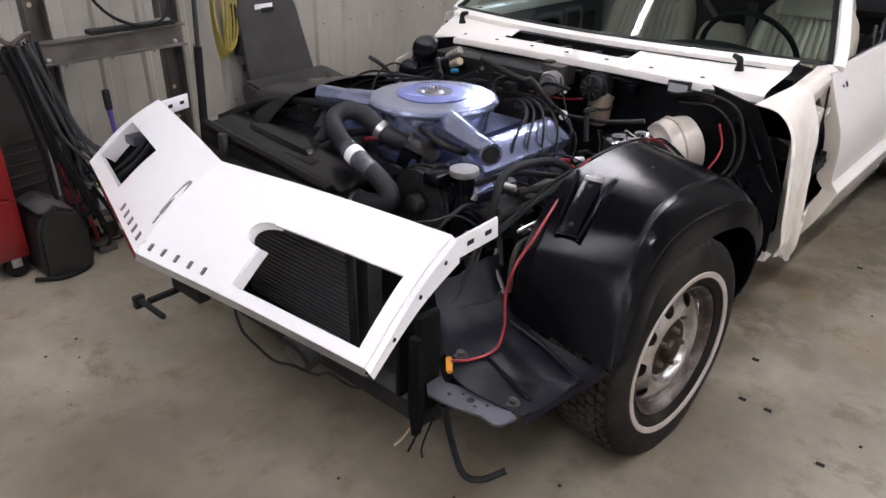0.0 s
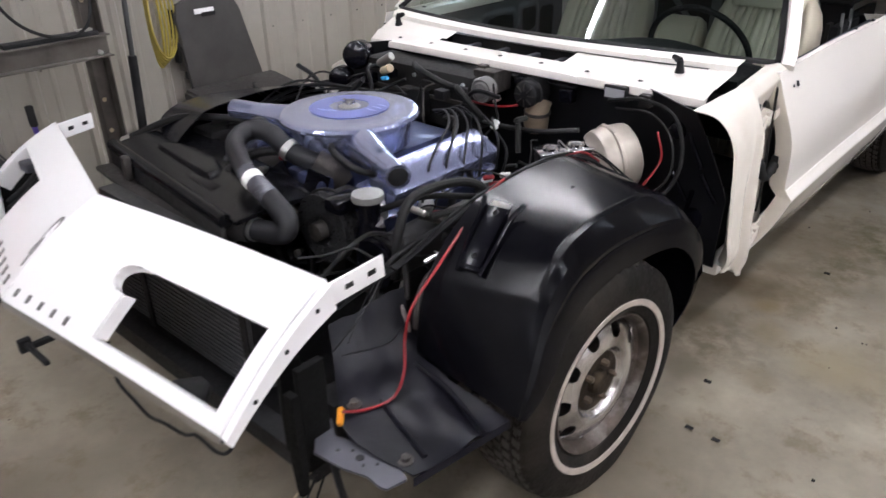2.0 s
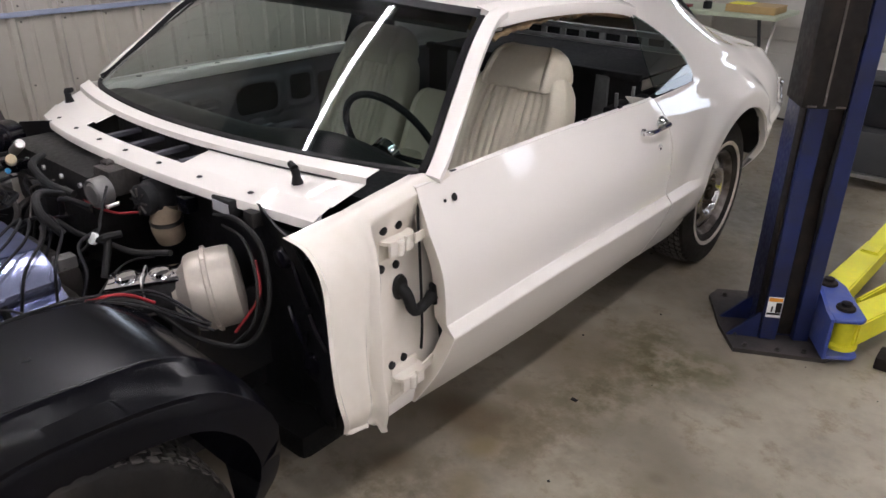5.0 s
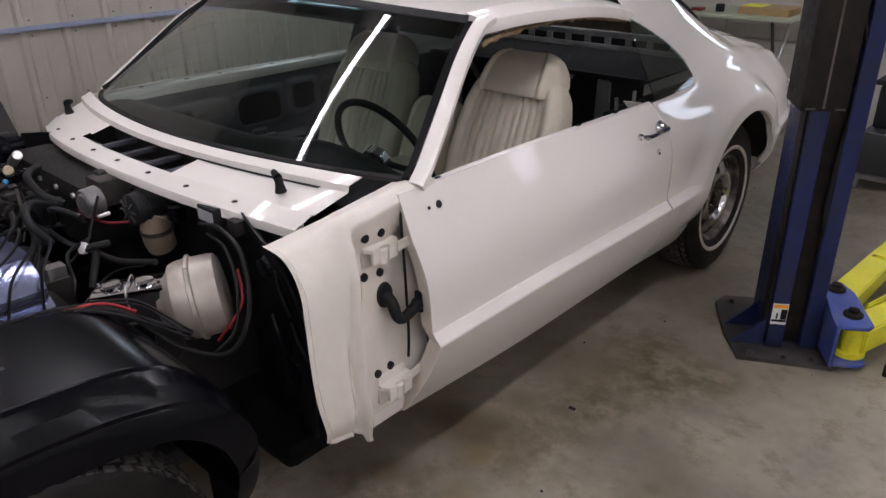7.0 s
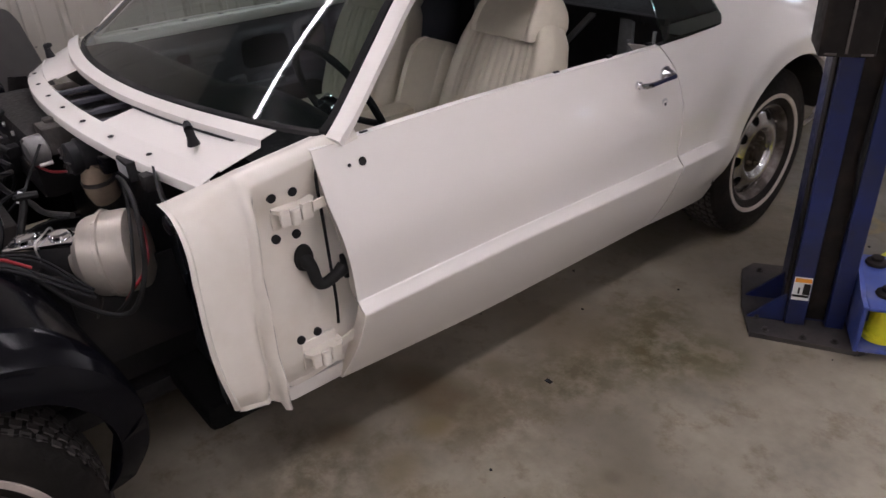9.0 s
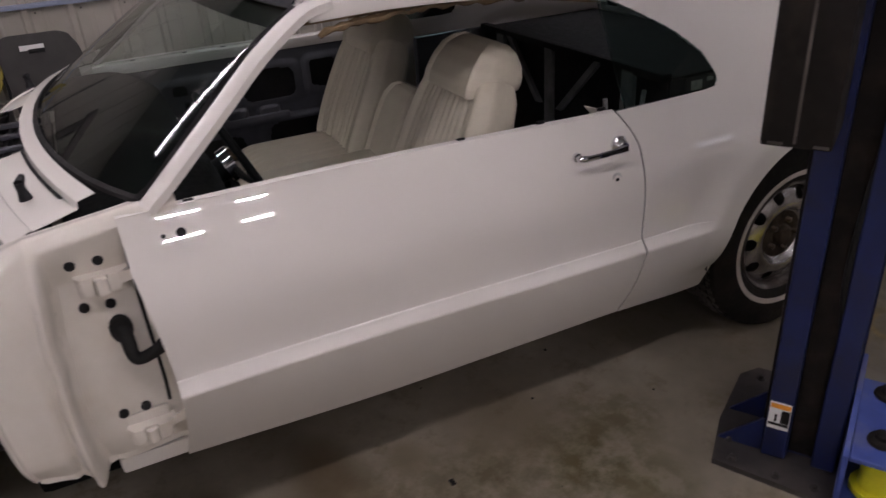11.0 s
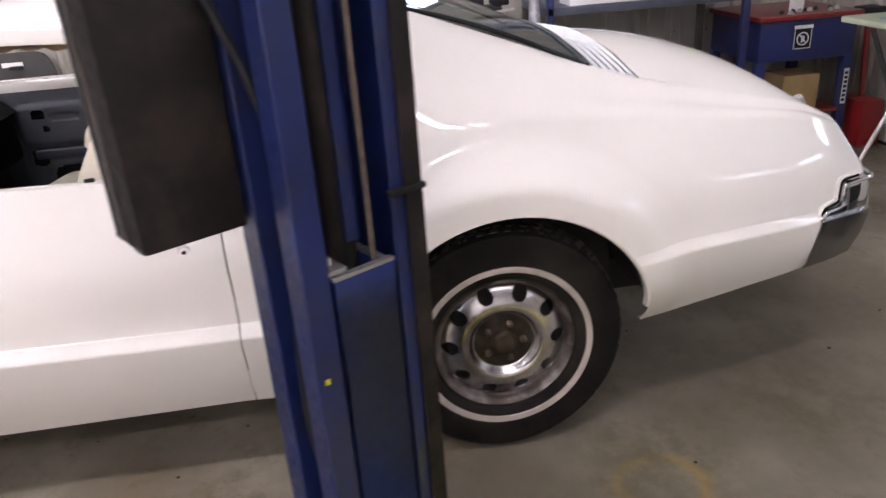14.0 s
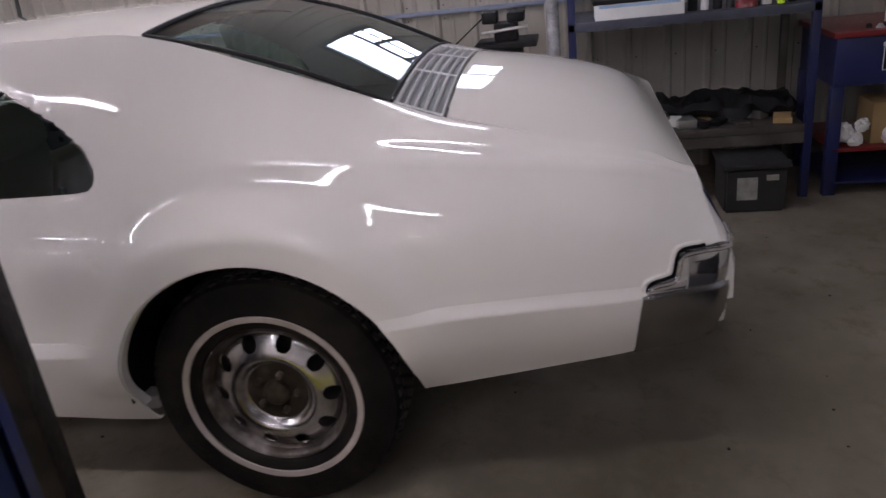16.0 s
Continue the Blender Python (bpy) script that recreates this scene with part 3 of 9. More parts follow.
# two rows over the bay of the car, one over the next bay
# The fixtures at 0.75 and 6.2 are unseen fill, added for nose and flank.
for _x, _y0, _y1 in ((-0.65, -3.95, -1.52), (-0.65, -0.46, 1.98), (-0.65, 2.15, 3.90), (0.75, -4.3, -1.9), (2.0, -3.6, -1.16), (2.0, -0.50, 1.85), (2.0, 1.95, 3.85), (4.05, -0.55, 1.85), (4.05, 2.05, 4.45), (6.8, 1.05, 1.50), (6.8, 1.85, 2.25), (6.2, -3.2, -1.7)):
    strip_light(_x, _y0, _y1)

# small daylight window beside the garage door
win2 = tagged(part("window_2", boxes(((4.32, Y1 - 0.030, 1.62), (4.84, Y1 - 0.024, 2.02))), DAYDIM), "small daylight window beside the garage door", "window", kind="structure")
for lo, hi in (((4.26, Y1 - 0.05, 1.56), (4.90, Y1 - 0.0, 1.62)), ((4.26, Y1 - 0.05, 2.02), (4.90, Y1 - 0.0, 2.08)), ((4.26, Y1 - 0.05, 1.62), (4.32, Y1 - 0.0, 2.02)), ((4.84, Y1 - 0.05, 1.62), (4.90, Y1 - 0.0, 2.02)), ((4.565, Y1 - 0.045, 1.62), (4.595, Y1 - 0.032, 2.02))):
    part("window_frame", boxes((lo, hi), bevel=0.004), PLASTIC, win2)



# ---- the car: x across (driver's side +), y from nose to tail, front axle at y = 0 ----
BASE = 0.018
car = thing("car", (0, 1.5, 0), "cream-white two-door fastback coupe with its front fenders and hood taken off", "car")


def curve_at(table, y):
    """A smooth value at y from rows (y, a, b, ...)."""
    ys = [r[0] for r in table]
    y = min(max(y, ys[0]), ys[-1])
    k = max(i for i in range(len(ys)) if ys[i] <= y)
    if k == len(ys) - 1:
        return list(table[-1][1:])
    t = (y - ys[k]) / (ys[k + 1] - ys[k])
    out = []
    for c in range(1, len(table[0])):
        p1, p2 = table[k][c], table[k + 1][c]
        m1 = (p2 - table[k - 1][c]) / (ys[k + 1] - ys[k - 1]) if k else (p2 - p1) / (ys[k + 1] - ys[k])
        m2 = (table[k + 2][c] - p1) / (ys[k + 2] - ys[k]) if k + 2 < len(ys) else (p2 - p1) / (ys[k + 1] - ys[k])
        h = ys[k + 1] - ys[k]
        out.append((2 * t**3 - 3 * t**2 + 1) * p1 + (t**3 - 2 * t**2 + t) * h * m1 + (-2 * t**3 + 3 * t**2) * p2 + (t**3 - t**2) * h * m2)
    return out


# lower body: y, bottom x z, crease x z, hollow over the crease x z, mid x z, shoulder x z
LOWER = [
    (0.95, 0.850, 0.268, 0.984, 0.527, 0.955, 0.579, 0.948, 0.740, 0.876, 0.944),
    (1.50, 0.866, 0.258, 0.985, 0.531, 0.956, 0.583, 0.952, 0.745, 0.880, 0.949),
    (2.00, 0.870, 0.260, 0.985, 0.524, 0.956, 0.576, 0.952, 0.750, 0.880, 0.940),
    (2.30, 0.872, 0.262, 0.984, 0.521, 0.955, 0.573, 0.952, 0.755, 0.880, 0.933),
    (2.62, 0.872, 0.255, 0.982, 0.522, 0.953, 0.574, 0.950, 0.770, 0.868, 0.935),
    (3.05, 0.880, 0.290, 0.980, 0.545, 0.951, 0.597, 0.945, 0.790, 0.835, 0.975),
    (3.50, 0.866, 0.362, 0.955, 0.590, 0.929, 0.636, 0.895, 0.790, 0.770, 0.930),
    (3.80, 0.830, 0.398, 0.900, 0.592, 0.874, 0.638, 0.838, 0.770, 0.725, 0.888),
    (4.02, 0.795, 0.425, 0.832, 0.580, 0.812, 0.626, 0.785, 0.745, 0.692, 0.855),
    (4.23, 0.720, 0.460, 0.745, 0.590, 0.735, 0.640, 0.715, 0.715, 0.640, 0.800),
]
# upper body from the shoulder to the edge of roof, rear window or deck: y, x z, x z
UPPER = [
    (2.20, 0.755, 1.180, 0.640, 1.305),
    (2.45, 0.760, 1.150, 0.645, 1.300),
    (2.74, 0.750, 1.120, 0.622, 1.282),
    (3.05, 0.728, 1.070, 0.595, 1.175),
    (3.38, 0.690, 0.990, 0.568, 1.046),
    (3.52, 0.680, 0.965, 0.592, 1.002),
    (3.80, 0.665, 0.912, 0.610, 0.938),
    (4.02, 0.650, 0.872, 0.615, 0.890),
    (4.23, 0.620, 0.815, 0.600, 0.826),
]
ARCH_Y, ARCH_Z, ARCH_A, ARCH_B = 3.045, 0.385, 0.402, 0.382


def rho(y, z):
    return math.hypot((y - ARCH_Y) / ARCH_A, (z - ARCH_Z) / (ARCH_B if z > ARCH_Z else 0.5))


def side(y, flare=True):
    """The body's side at y: places from the sill up to the shoulder."""
    v = curve_at(LOWER, y)
    ctl = [(v[k], v[k + 1]) for k in range(0, 10, 2)]
    low = [(ctl[0][0] - 0.016, ctl[0][1] - 0.001)] + [tuple(np.array(ctl[0]) * (1 - t) + np.array(ctl[1]) * t + np.array((0.012 * math.sin(math.pi * t), 0))) for t in np.linspace(0, 1, 14)]
    sweep = (ctl[1][0] * 0.25 + ctl[2][0] * 0.75, (ctl[1][1] + ctl[2][1]) / 2)
    rest = [Vector((p[0], 0, p[1])) for p in (ctl[1], sweep, *ctl[2:])]
    high = [(p.x, p.z) for p in spline(rest, 18)[1:]]
    # the crease is rolled over a small radius
    a, k, c = np.array(low[-2]) * 0.22 + np.array(low[-1]) * 0.78, np.array(low[-1]), np.array(high[1])
    low = low[:-1] + [tuple(a * (1 - u) ** 2 + 2 * k * u * (1 - u) + c * u * u) for u in (0, 0.17, 0.33, 0.5, 0.67, 0.83)]
    high = high[1:]
    out = []
    for x, z in low + high:
        if flare:
            r = rho(y, z)
            t = max(0, (1.46 - r) / 0.26)
            # the flare's rim is rounded over a short stretch
            t = 1 if t > 1.2 else t - (t - 0.8) ** 2 / 0.8 if t > 0.8 else t
            x += max(0, 0.984 - x) * (t * t) * (1 if z > 0.5 else max(0, (z - 0.36) / 0.14)) * 0.95 * max(0, min(1, (3.62 - y) / 0.3))
        out.append(Vector((x, y, z)))
    return out


def upper(y):
    a, u = side(y, False)[-1], curve_at(UPPER, y)
    b = side(y, False)[-14]
    pts = [b, a, Vector((u[0], y, u[1])), Vector((u[2], y, u[3])), Vector((u[2] - 0.08, y, u[3] + 0.014))]
    line = spline(pts, 12)
    return line[13:37]


ARCH = [(ARCH_Y + ARCH_A * math.cos(a), ARCH_Z + (ARCH_B if math.sin(a) > 0 else 0.5) * math.sin(a)) for a in np.linspace(-0.9, math.pi + 0.9, 70)]
QWIN = [(2.10, 0.934), (2.60, 0.936), (2.640, 0.940), (2.657, 0.958), (2.650, 0.985), (2.62, 1.035), (2.54, 1.100), (2.43, 1.163), (2.33, 1.212), (2.10, 1.232)]


def body_gap(p):
    return inside(ARCH, p.y, p.z) or (inside(QWIN, p.y, p.z) and p.x > 0.5)


def body_snap(p):
    if p.y > ARCH_Y and p.z < 0.372:
        return Vector((p.x, 3.4465 if abs(p.y - 3.4465) < 0.025 else p.y, p.z))
    y, z = nearest(ARCH if p.z < 0.85 else QWIN, p.y, p.z)
    return Vector((p.x, y, z))


def tuck(p):
    """The tail leans forward towards its top."""
    f = min(1, max(0, (p.y - 3.93) / 0.32))
    return p + Vector((0, -f * f * (0.017 + 0.34 * min(0.24, max(0, p.z - 0.62))), 0))


ys = list(np.arange(2.318, 4.232, 0.0115)) + [4.232]
def lean(p):
    """The front edge of the quarter follows the door's rear edge."""
    f = min(1, max(0, (p.z - 0.26) / 0.68))
    k = max(0, 1 - (p.y - 2.318) / 0.20)
    return tuck(p) + Vector((0, k * (0.010 * math.sin(math.pi * f) - 0.055 * max(0, (f - 0.84) / 0.16) ** 1.6 - 0.006) if p.z < 0.96 else 0, 0))


bm = sheet(bmesh.new(), [[lean(p) for p in side(y) + upper(y)] for y in ys], body_gap, body_snap)
quarter = part("quarter_panel", thicken(bm, -0.004), WHITE, car, "glossy cream rear quarter with flared wheel arch", 0.33)
# lip turned in round the wheel arch, and the dark wheelhouse behind
bm = bmesh.new()
rim_line = [(y, z) for y, z in ARCH if z > (0.30 if y < ARCH_Y else 0.40)]
cols = []
for y, z in rim_line:
    s = side(y)
    x = float(np.interp(z, [p.z for p in s[1:]], [p.x for p in s[1:]]))
    cols.append([Vector((x + 0.001, y, z)), Vector((x - 0.004, y + (ARCH_Y - y) * 0.012, z - 0.005)), Vector((x - 0.03, y + (ARCH_Y - y) * 0.015, z - 0.004)), Vector((x - 0.034, y - (ARCH_Y - y) * 0.03, z + 0.01))])
sheet(bm, cols)
part("arch_lip", thicken(bm, -0.002), WHITE, quarter)
bm = bmesh.new()
sheet(bm, [[Vector((x, ARCH_Y + (y - ARCH_Y) * 1.04, z + 0.012)) for x in np.linspace(0.93, 0.55, 5)] for y, z in rim_line])
wheelhouse = part("wheelhouse", thicken(bm, -0.004), BAY, car, "black inner rear wheelhouse")
part("wheelhouse_back", boxes(((0.53, ARCH_Y - 0.42, 0.20), (0.55, ARCH_Y + 0.42, 0.80))), BAY, car)
mirrored(quarter)
mirrored(wheelhouse)

# door with its front cut following the hinge post
def door_cols(off=0.0, y0=0.0, y1=0.0):
    grid = []
    for t in np.linspace(0, 1, 62):
        col = []
        for p in side(0.972 + t * (2.312 - 0.972), False):
            f = min(1, max(0, (p.z - 0.26) / 0.68))
            a = 0.958 + 0.024 * math.sin(math.pi * min(1, f * 1.2)) - 0.012 * f + y0
            b = 2.307 + 0.010 * math.sin(math.pi * f) - 0.055 * max(0, (f - 0.84) / 0.16) ** 1.6 + y1
            y = a + t * (b - a)
            col.append(Vector((p.x - off, y, p.z)))
        grid.append(col)
    return grid


bm = sheet(bmesh.new(), door_cols())
door_l = part("door", thicken(bm, -0.003), WHITE, car, "cream driver's door with its window wound down", 0.33)
# turned-in edges of the door and its inner panel
g = door_cols()
part("door_edge", thicken(sheet(bmesh.new(), [[p, p + Vector((-0.012, 0.004, 0)), p + Vector((-0.055, 0.016, 0))] for p in g[0][1:]]), -0.002), JAMB, door_l)
part("door_edge", thicken(sheet(bmesh.new(), [[p, p + Vector((-0.010, -0.003, 0)), p + Vector((-0.10, -0.03, 0))] for p in g[-1][1:]]), -0.002), JAMB, door_l)
bm = bmesh.new()
sheet(bm, [[c[-1], c[-1] + Vector((-0.012, 0, 0.004)), c[-1] + Vector((-0.024, 0, -0.006)), c[-1] + Vector((-0.030, 0, -0.05))] for c in g])
part("belt_flange", thicken(bm, -0.002), WHITE, door_l)
for y in (1.10, 1.42, 1.78, 2.02, 2.22):
    part("belt_clip", boxes(((0.864, y - 0.012, 0.943), (0.874, y + 0.012, 0.952)), bevel=0.002), DULL, door_l, "small dark belt clip")
part("inner_panel", boxes(((0.80, 1.02, 0.33), (0.815, 2.25, 0.895)), bevel=0.006), TRIMGREY, door_l, "bare grey inner door panel")
part("inner_edge", boxes(((0.80, 1.04, 0.896), (0.842, 2.24, 0.910)), bevel=0.004), TRIMGREY, door_l)
# handle, lock and mirror holes
bm = bmesh.new()
tube(bm, [(0.935, 2.095, 0.851), (0.958, 2.098, 0.852), (0.966, 2.13, 0.853), (0.967, 2.19, 0.855), (0.966, 2.235, 0.857)], [0.009, 0.010, 0.0085, 0.0085, 0.012], 10)
part("handle", bm, CHROME, door_l, "chrome bar door handle with push button")
bm = bmesh.new()
lathe(bm, [(0.026, 0), (0.026, 0.006), (0.020, 0.012), (0.017, 0.026), (0.013, 0.030)], axis((0.928, 2.238, 0.857), (1.0, 2.238, 0.857)), 20)
part("handle_boss", bm, CHROME, door_l)
part("handle_boss", lathe(bmesh.new(), [(0.013, 0), (0.013, 0.010), (0.009, 0.014)], axis((0.930, 2.095, 0.851), (1.0, 2.095, 0.851)), 14), CHROME, door_l)
bm = bmesh.new()
lathe(bm, [(0.020, 0), (0.020, 0.004), (0.014, 0.007), (0.012, 0.003)], axis((0.946, 2.222, 0.763), (1.0, 2.222, 0.766)), 18)
part("lock", bm, STEEL, door_l, "round steel door lock")
bm = bmesh.new()
lathe(bm, [(0.006, 0), (0.006, 0.002)], axis((0.9515, 2.222, 0.7633), (1.0, 2.222, 0.766)), 12)
part("keyhole", bm, DULL, door_l)
for y, r in ((1.068, 0.011), (1.030, 0.005)):
    part("mirror_hole", lathe(bmesh.new(), [(r, 0), (r * 0.9, 0.0015)], axis((0.9035, y, 0.893), (1.0, y, 0.93)), 14), DULL, door_l, "open mounting hole for a mirror")

# passenger door: outer skin and the inside that shows through the car
right_door = mirrored(door_l)
right_door["label"] = "cream passenger door with bare grey inside"
bm = bmesh.new()
# openings and pressings: centre y z, half sizes, depth (0: cut right through)
HOLES = [(1.300, 0.797, 0.030, 0.022, 0), (1.322, 0.732, 0.014, 0.014, 0), (1.680, 0.764, 0.115, 0.068, 0), (1.935, 0.783, 0.066, 0.060, 0), (2.12, 0.74, 0.07, 0.09, 0), (1.26, 0.60, 0.035, 0.035, 0), (1.42, 0.50, 0.11, 0.06, 0), (1.80, 0.52, 0.15, 0.07, 0)]
PRESS = [(1.41, 0.782, 0.065, 0.017, -0.012), (1.36, 0.75, 0.17, 0.095, 0.016), (1.68, 0.764, 0.15, 0.095, 0.012), (1.935, 0.775, 0.095, 0.090, 0.010), (1.52, 0.645, 0.045, 0.035, 0.022), (1.66, 0.64, 0.05, 0.03, 0.018), (1.42, 0.50, 0.14, 0.09, 0.012), (1.80, 0.52, 0.19, 0.10, 0.014), (1.15, 0.58, 0.05, 0.18, 0.014)]


def within(y, z, h):
    return (abs(y - h[0]) / h[2]) ** 5 + (abs(z - h[1]) / h[3]) ** 5


def pressed(y, z):
    x = -0.800
    for h in PRESS:
        x += h[4] * max(0.0, min(1.0, (1.35 - within(y, z, h)) / 0.9))
    return x + 0.004 * math.sin(14 * y) * math.sin(11 * z)


pan = [[Vector((pressed(y, z), y, z)) for z in np.linspace(0.36, 0.90, 76)] for y in np.linspace(1.0, 2.27, 170)]
sheet(bm, pan, lambda p: any(within(p.y, p.z, h) < 1 for h in HOLES))
part("inner_panel", thicken(bm, -0.004), TRIMGREY, right_door, "bare grey inner door panel with openings")
part("inner_back", boxes(((-0.850, 1.0, 0.30), (-0.845, 2.27, 0.90))), DULL, right_door)
part("belt_ledge", boxes(((-0.872, 0.99, 0.902), (-0.800, 2.28, 0.946)), bevel=0.008), WHITE, right_door, "white ledge along the passenger belt line")
for y in (1.15, 1.36, 1.52, 1.80, 2.05):
    bm = bmesh.new()
    lathe(bm, [(0.012, 0), (0.010, 0.002)], axis((-0.835, y, 0.946), (-0.835, y, 1.0)), 12)
    part("ledge_hole", bm, DULL, right_door)
part("armrest", boxes(((-0.80, 1.25, 0.60), (-0.765, 1.75, 0.64)), bevel=0.012), TRIMGREY, right_door)

# door sill under the doors
part("sill", boxes(((0.60, 0.80, 0.262), (0.845, 2.64, 0.31)), bevel=0.012), WHITE, car)
part("sill", boxes(((-0.845, 0.80, 0.262), (-0.60, 2.64, 0.31)), bevel=0.012), WHITE, car)

# roof, rails and pillars
def roof_row(y):
    u = curve_at(UPPER, max(y, 2.2))
    ex = 0.640 if y < 2.2 else u[2]
    ez = 1.305 if y < 2.2 else u[3]
    f = min(1, max(0, (y - 1.30) / 0.5))
    ex = 0.640 - 0.0 * f
    if y >= 2.2:
        ex = u[2]
    zc = 1.346 - 0.018 * (1 - f) - 0.05 * max(0, (y - 2.3) / 0.45) ** 2 * 0.5
    return [Vector((ex * s, y, ez + (zc - ez) * (1 - abs(s) ** 2.4))) for s in np.linspace(-1, 1, 41)]


rows = []
for k, y in enumerate(np.linspace(1.34, 2.742, 44)):
    row = roof_row(y)
    if k < 14:
        t = (1 - k / 13) ** 2
        row = [Vector((p.x, p.y + 0.12 * t * abs(p.x / 0.64) ** 2, p.z - 0.014 * t)) for p in row]
    rows.append(row)
roof = part("roof", thicken(sheet(bmesh.new(), rows), 0.004), WHITE, car, "smooth cream roof panel")
part("headliner", thicken(sheet(bmesh.new(), [[p + Vector((-0.02 * p.x, 0, -0.05)) for p in r] for r in rows[2:-1]]), 0.004), HEADLINER, roof, "bare underside of the roof, brown and stained")


def rail(points, profile, name, mat, parent, label=""):
    """A bar of the given (out, up) outline swept along a line."""
    line, grid = spline(points, 8), []
    for k, p in enumerate(line):
        d = (line[min(k + 1, len(line) - 1)] - line[max(k - 1, 0)]).normalized()
        out = d.cross(Vector((0, 0, 1))).normalized()
        if out.x * (1 if p.x > 0 else -1) < 0:
            out = -out
        up = out.cross(d)
        up = up if up.z > 0 else -up
        grid.append([p + out * a + up * b for a, b in profile] + [p + out * profile[0][0] + up * profile[0][1]])
    bm = sheet(bmesh.new(), grid)
    for ring in (grid[0], grid[-1]):
        bm.faces.new([bm.verts.new(q) for q in ring[:-1]])
    bmesh.ops.remove_doubles(bm, verts=bm.verts, dist=0.0002)
    return part(name, bm, mat, parent, label)


RAILPROF = [(0.012, -0.030), (0.016, -0.016), (0.010, 0.006), (-0.012, 0.018), (-0.055, 0.030), (-0.060, 0.004), (-0.050, -0.026)]
roof_rail = rail([(0.700, 1.475, 1.288), (0.702, 1.70, 1.294), (0.706, 2.00, 1.283), (0.712, 2.20, 1.262), (0.722, 2.335, 1.234)], RAILPROF, "roof_rail", WHITE, car, "cream roof rail over the side window")
rail([(0.682, 1.47, 1.262), (0.684, 1.75, 1.266), (0.690, 2.05, 1.252), (0.700, 2.33, 1.212)], [(0.008, -0.012), (0.008, 0.008), (-0.03, 0.008), (-0.03, -0.016)], "rail_inside", HEADLINER, roof_rail, "rusty bare inner roof rail")
mirrored(roof_rail)
PILPROF = [(0.022, -0.016), (0.024, 0.003), (0.010, 0.013), (-0.014, 0.014), (-0.022, 0.003), (-0.020, -0.014), (0.0, -0.020)]
pillar = rail([(0.874, 1.010, 0.952), (0.860, 1.066, 0.998), (0.802, 1.212, 1.114), (0.755, 1.332, 1.210), (0.712, 1.452, 1.281), (0.694, 1.53, 1.300)], PILPROF, "windshield_pillar", WHITE, car, "slim cream windshield pillar")
mirrored(pillar)
seal = rail([(0.846, 1.000, 0.966), (0.828, 1.055, 1.000), (0.772, 1.195, 1.118), (0.725, 1.318, 1.216), (0.682, 1.450, 1.292)], [(0.012, -0.010), (0.012, 0.006), (-0.006, 0.008), (-0.006, -0.010)], "windshield_seal", DULL, car, "black windshield seal")
mirrored(seal)

# windshield
def ws(s, t):
    """Windshield: s from -1 to 1 across, t from base to top."""
    x0, x1 = 0.842, 0.672
    base = Vector((x0 * s, 0.802 + 0.150 * s * s + 0.052 * s ** 6, 0.982 - 0.022 * s ** 4))
    top = Vector((x1 * s, 1.345 + 0.085 * s * s + 0.03 * s ** 6, 1.338 - 0.036 * s * s))
    return base.lerp(top, t) + Vector((0, -0.006, 0.008)) * math.sin(math.pi * t) * (1 - 0.6 * s ** 4)


bm = sheet(bmesh.new(), [[ws(s, t) for t in np.linspace(0, 1, 17)] for s in np.linspace(-1, 1, 41)])
windshield = part("windshield", bm, WINDSHIELD, car, "tinted curved windshield")
windshield.visible_shadow = False
bm = sheet(bmesh.new(), [[ws(s, -0.012), ws(s, -0.006) + Vector((0, 0, 0.006)), ws(s, 0.014) + Vector((0, -0.001, 0.004))] for s in np.linspace(-1.0, 1.0, 41)])
part("windshield_gasket", thicken(bm, -0.003), DULL, car, "black lower windshield gasket")
bm = sheet(bmesh.new(), [[ws(s, 0.955) + Vector((0, 0, 0.004)), ws(s, 1.005) + Vector((0, 0, 0.006))] for s in np.linspace(-1.0, 1.0, 41)])
part("windshield_gasket", thicken(bm, -0.003), DULL, car)

# cowl: panel with an open air inlet, lip, slot and wiper posts
bm = sheet(bmesh.new(), [[ws(s, t) + Vector((0, 0.004, -0.005)) for t in np.linspace(0.86, 0.985, 5)] for s in np.linspace(-0.97, 0.97, 31)])
band = part("shade_band", bm, TINTBAND, car, "dark shade band along the top of the windshield")
band.visible_shadow = False


def cowl(s, t):
    """s across, t from the front edge to the windshield."""
    x = 0.745 * s + 0.030 * s * t
    yf = 0.618 + 0.110 * abs(s) ** 2.2
    yr = 0.792 + 0.128 * s * s
    return Vector((x, yf + (yr - yf) * t, 0.936 - 0.030 * s * s * (1 - t) + 0.036 * t - 0.006 * s ** 4))


ts = [0.0, 0.04, 0.10, 0.17, 0.235, 0.250, 0.30, 0.40, 0.50, 0.60, 0.70, 0.770, 0.785, 0.80, 0.86, 0.93, 0.985, 1.0]
ss = np.linspace(-1, 1, 61)


def cowl_rise(t):
    """The front strip leans down to the lip; the rear strip under the glass stands a step higher."""
    return (-0.010 * (0.235 - t) / 0.235 if t < 0.235 else 0) + (0.012 if t > 0.78 else 0) - (0.005 if 0.24 < t < 0.78 else 0)


def inlet(p):
    t = (p.y - 0.618 - 0.110 * abs(p.x / 0.745) ** 2.2) / (0.174 + 0.018 * (p.x / 0.745) ** 2)
    return -0.315 < p.x < 0.245 and 0.255 < t < 0.775


bm = sheet(bmesh.new(), [[cowl(s, t) + Vector((0, 0, cowl_rise(t))) for t in ts] for s in ss], inlet)
cowl_panel = part("cowl_panel", thicken(bm, 0.002), WHITE, car, "cream cowl panel with an open air inlet")
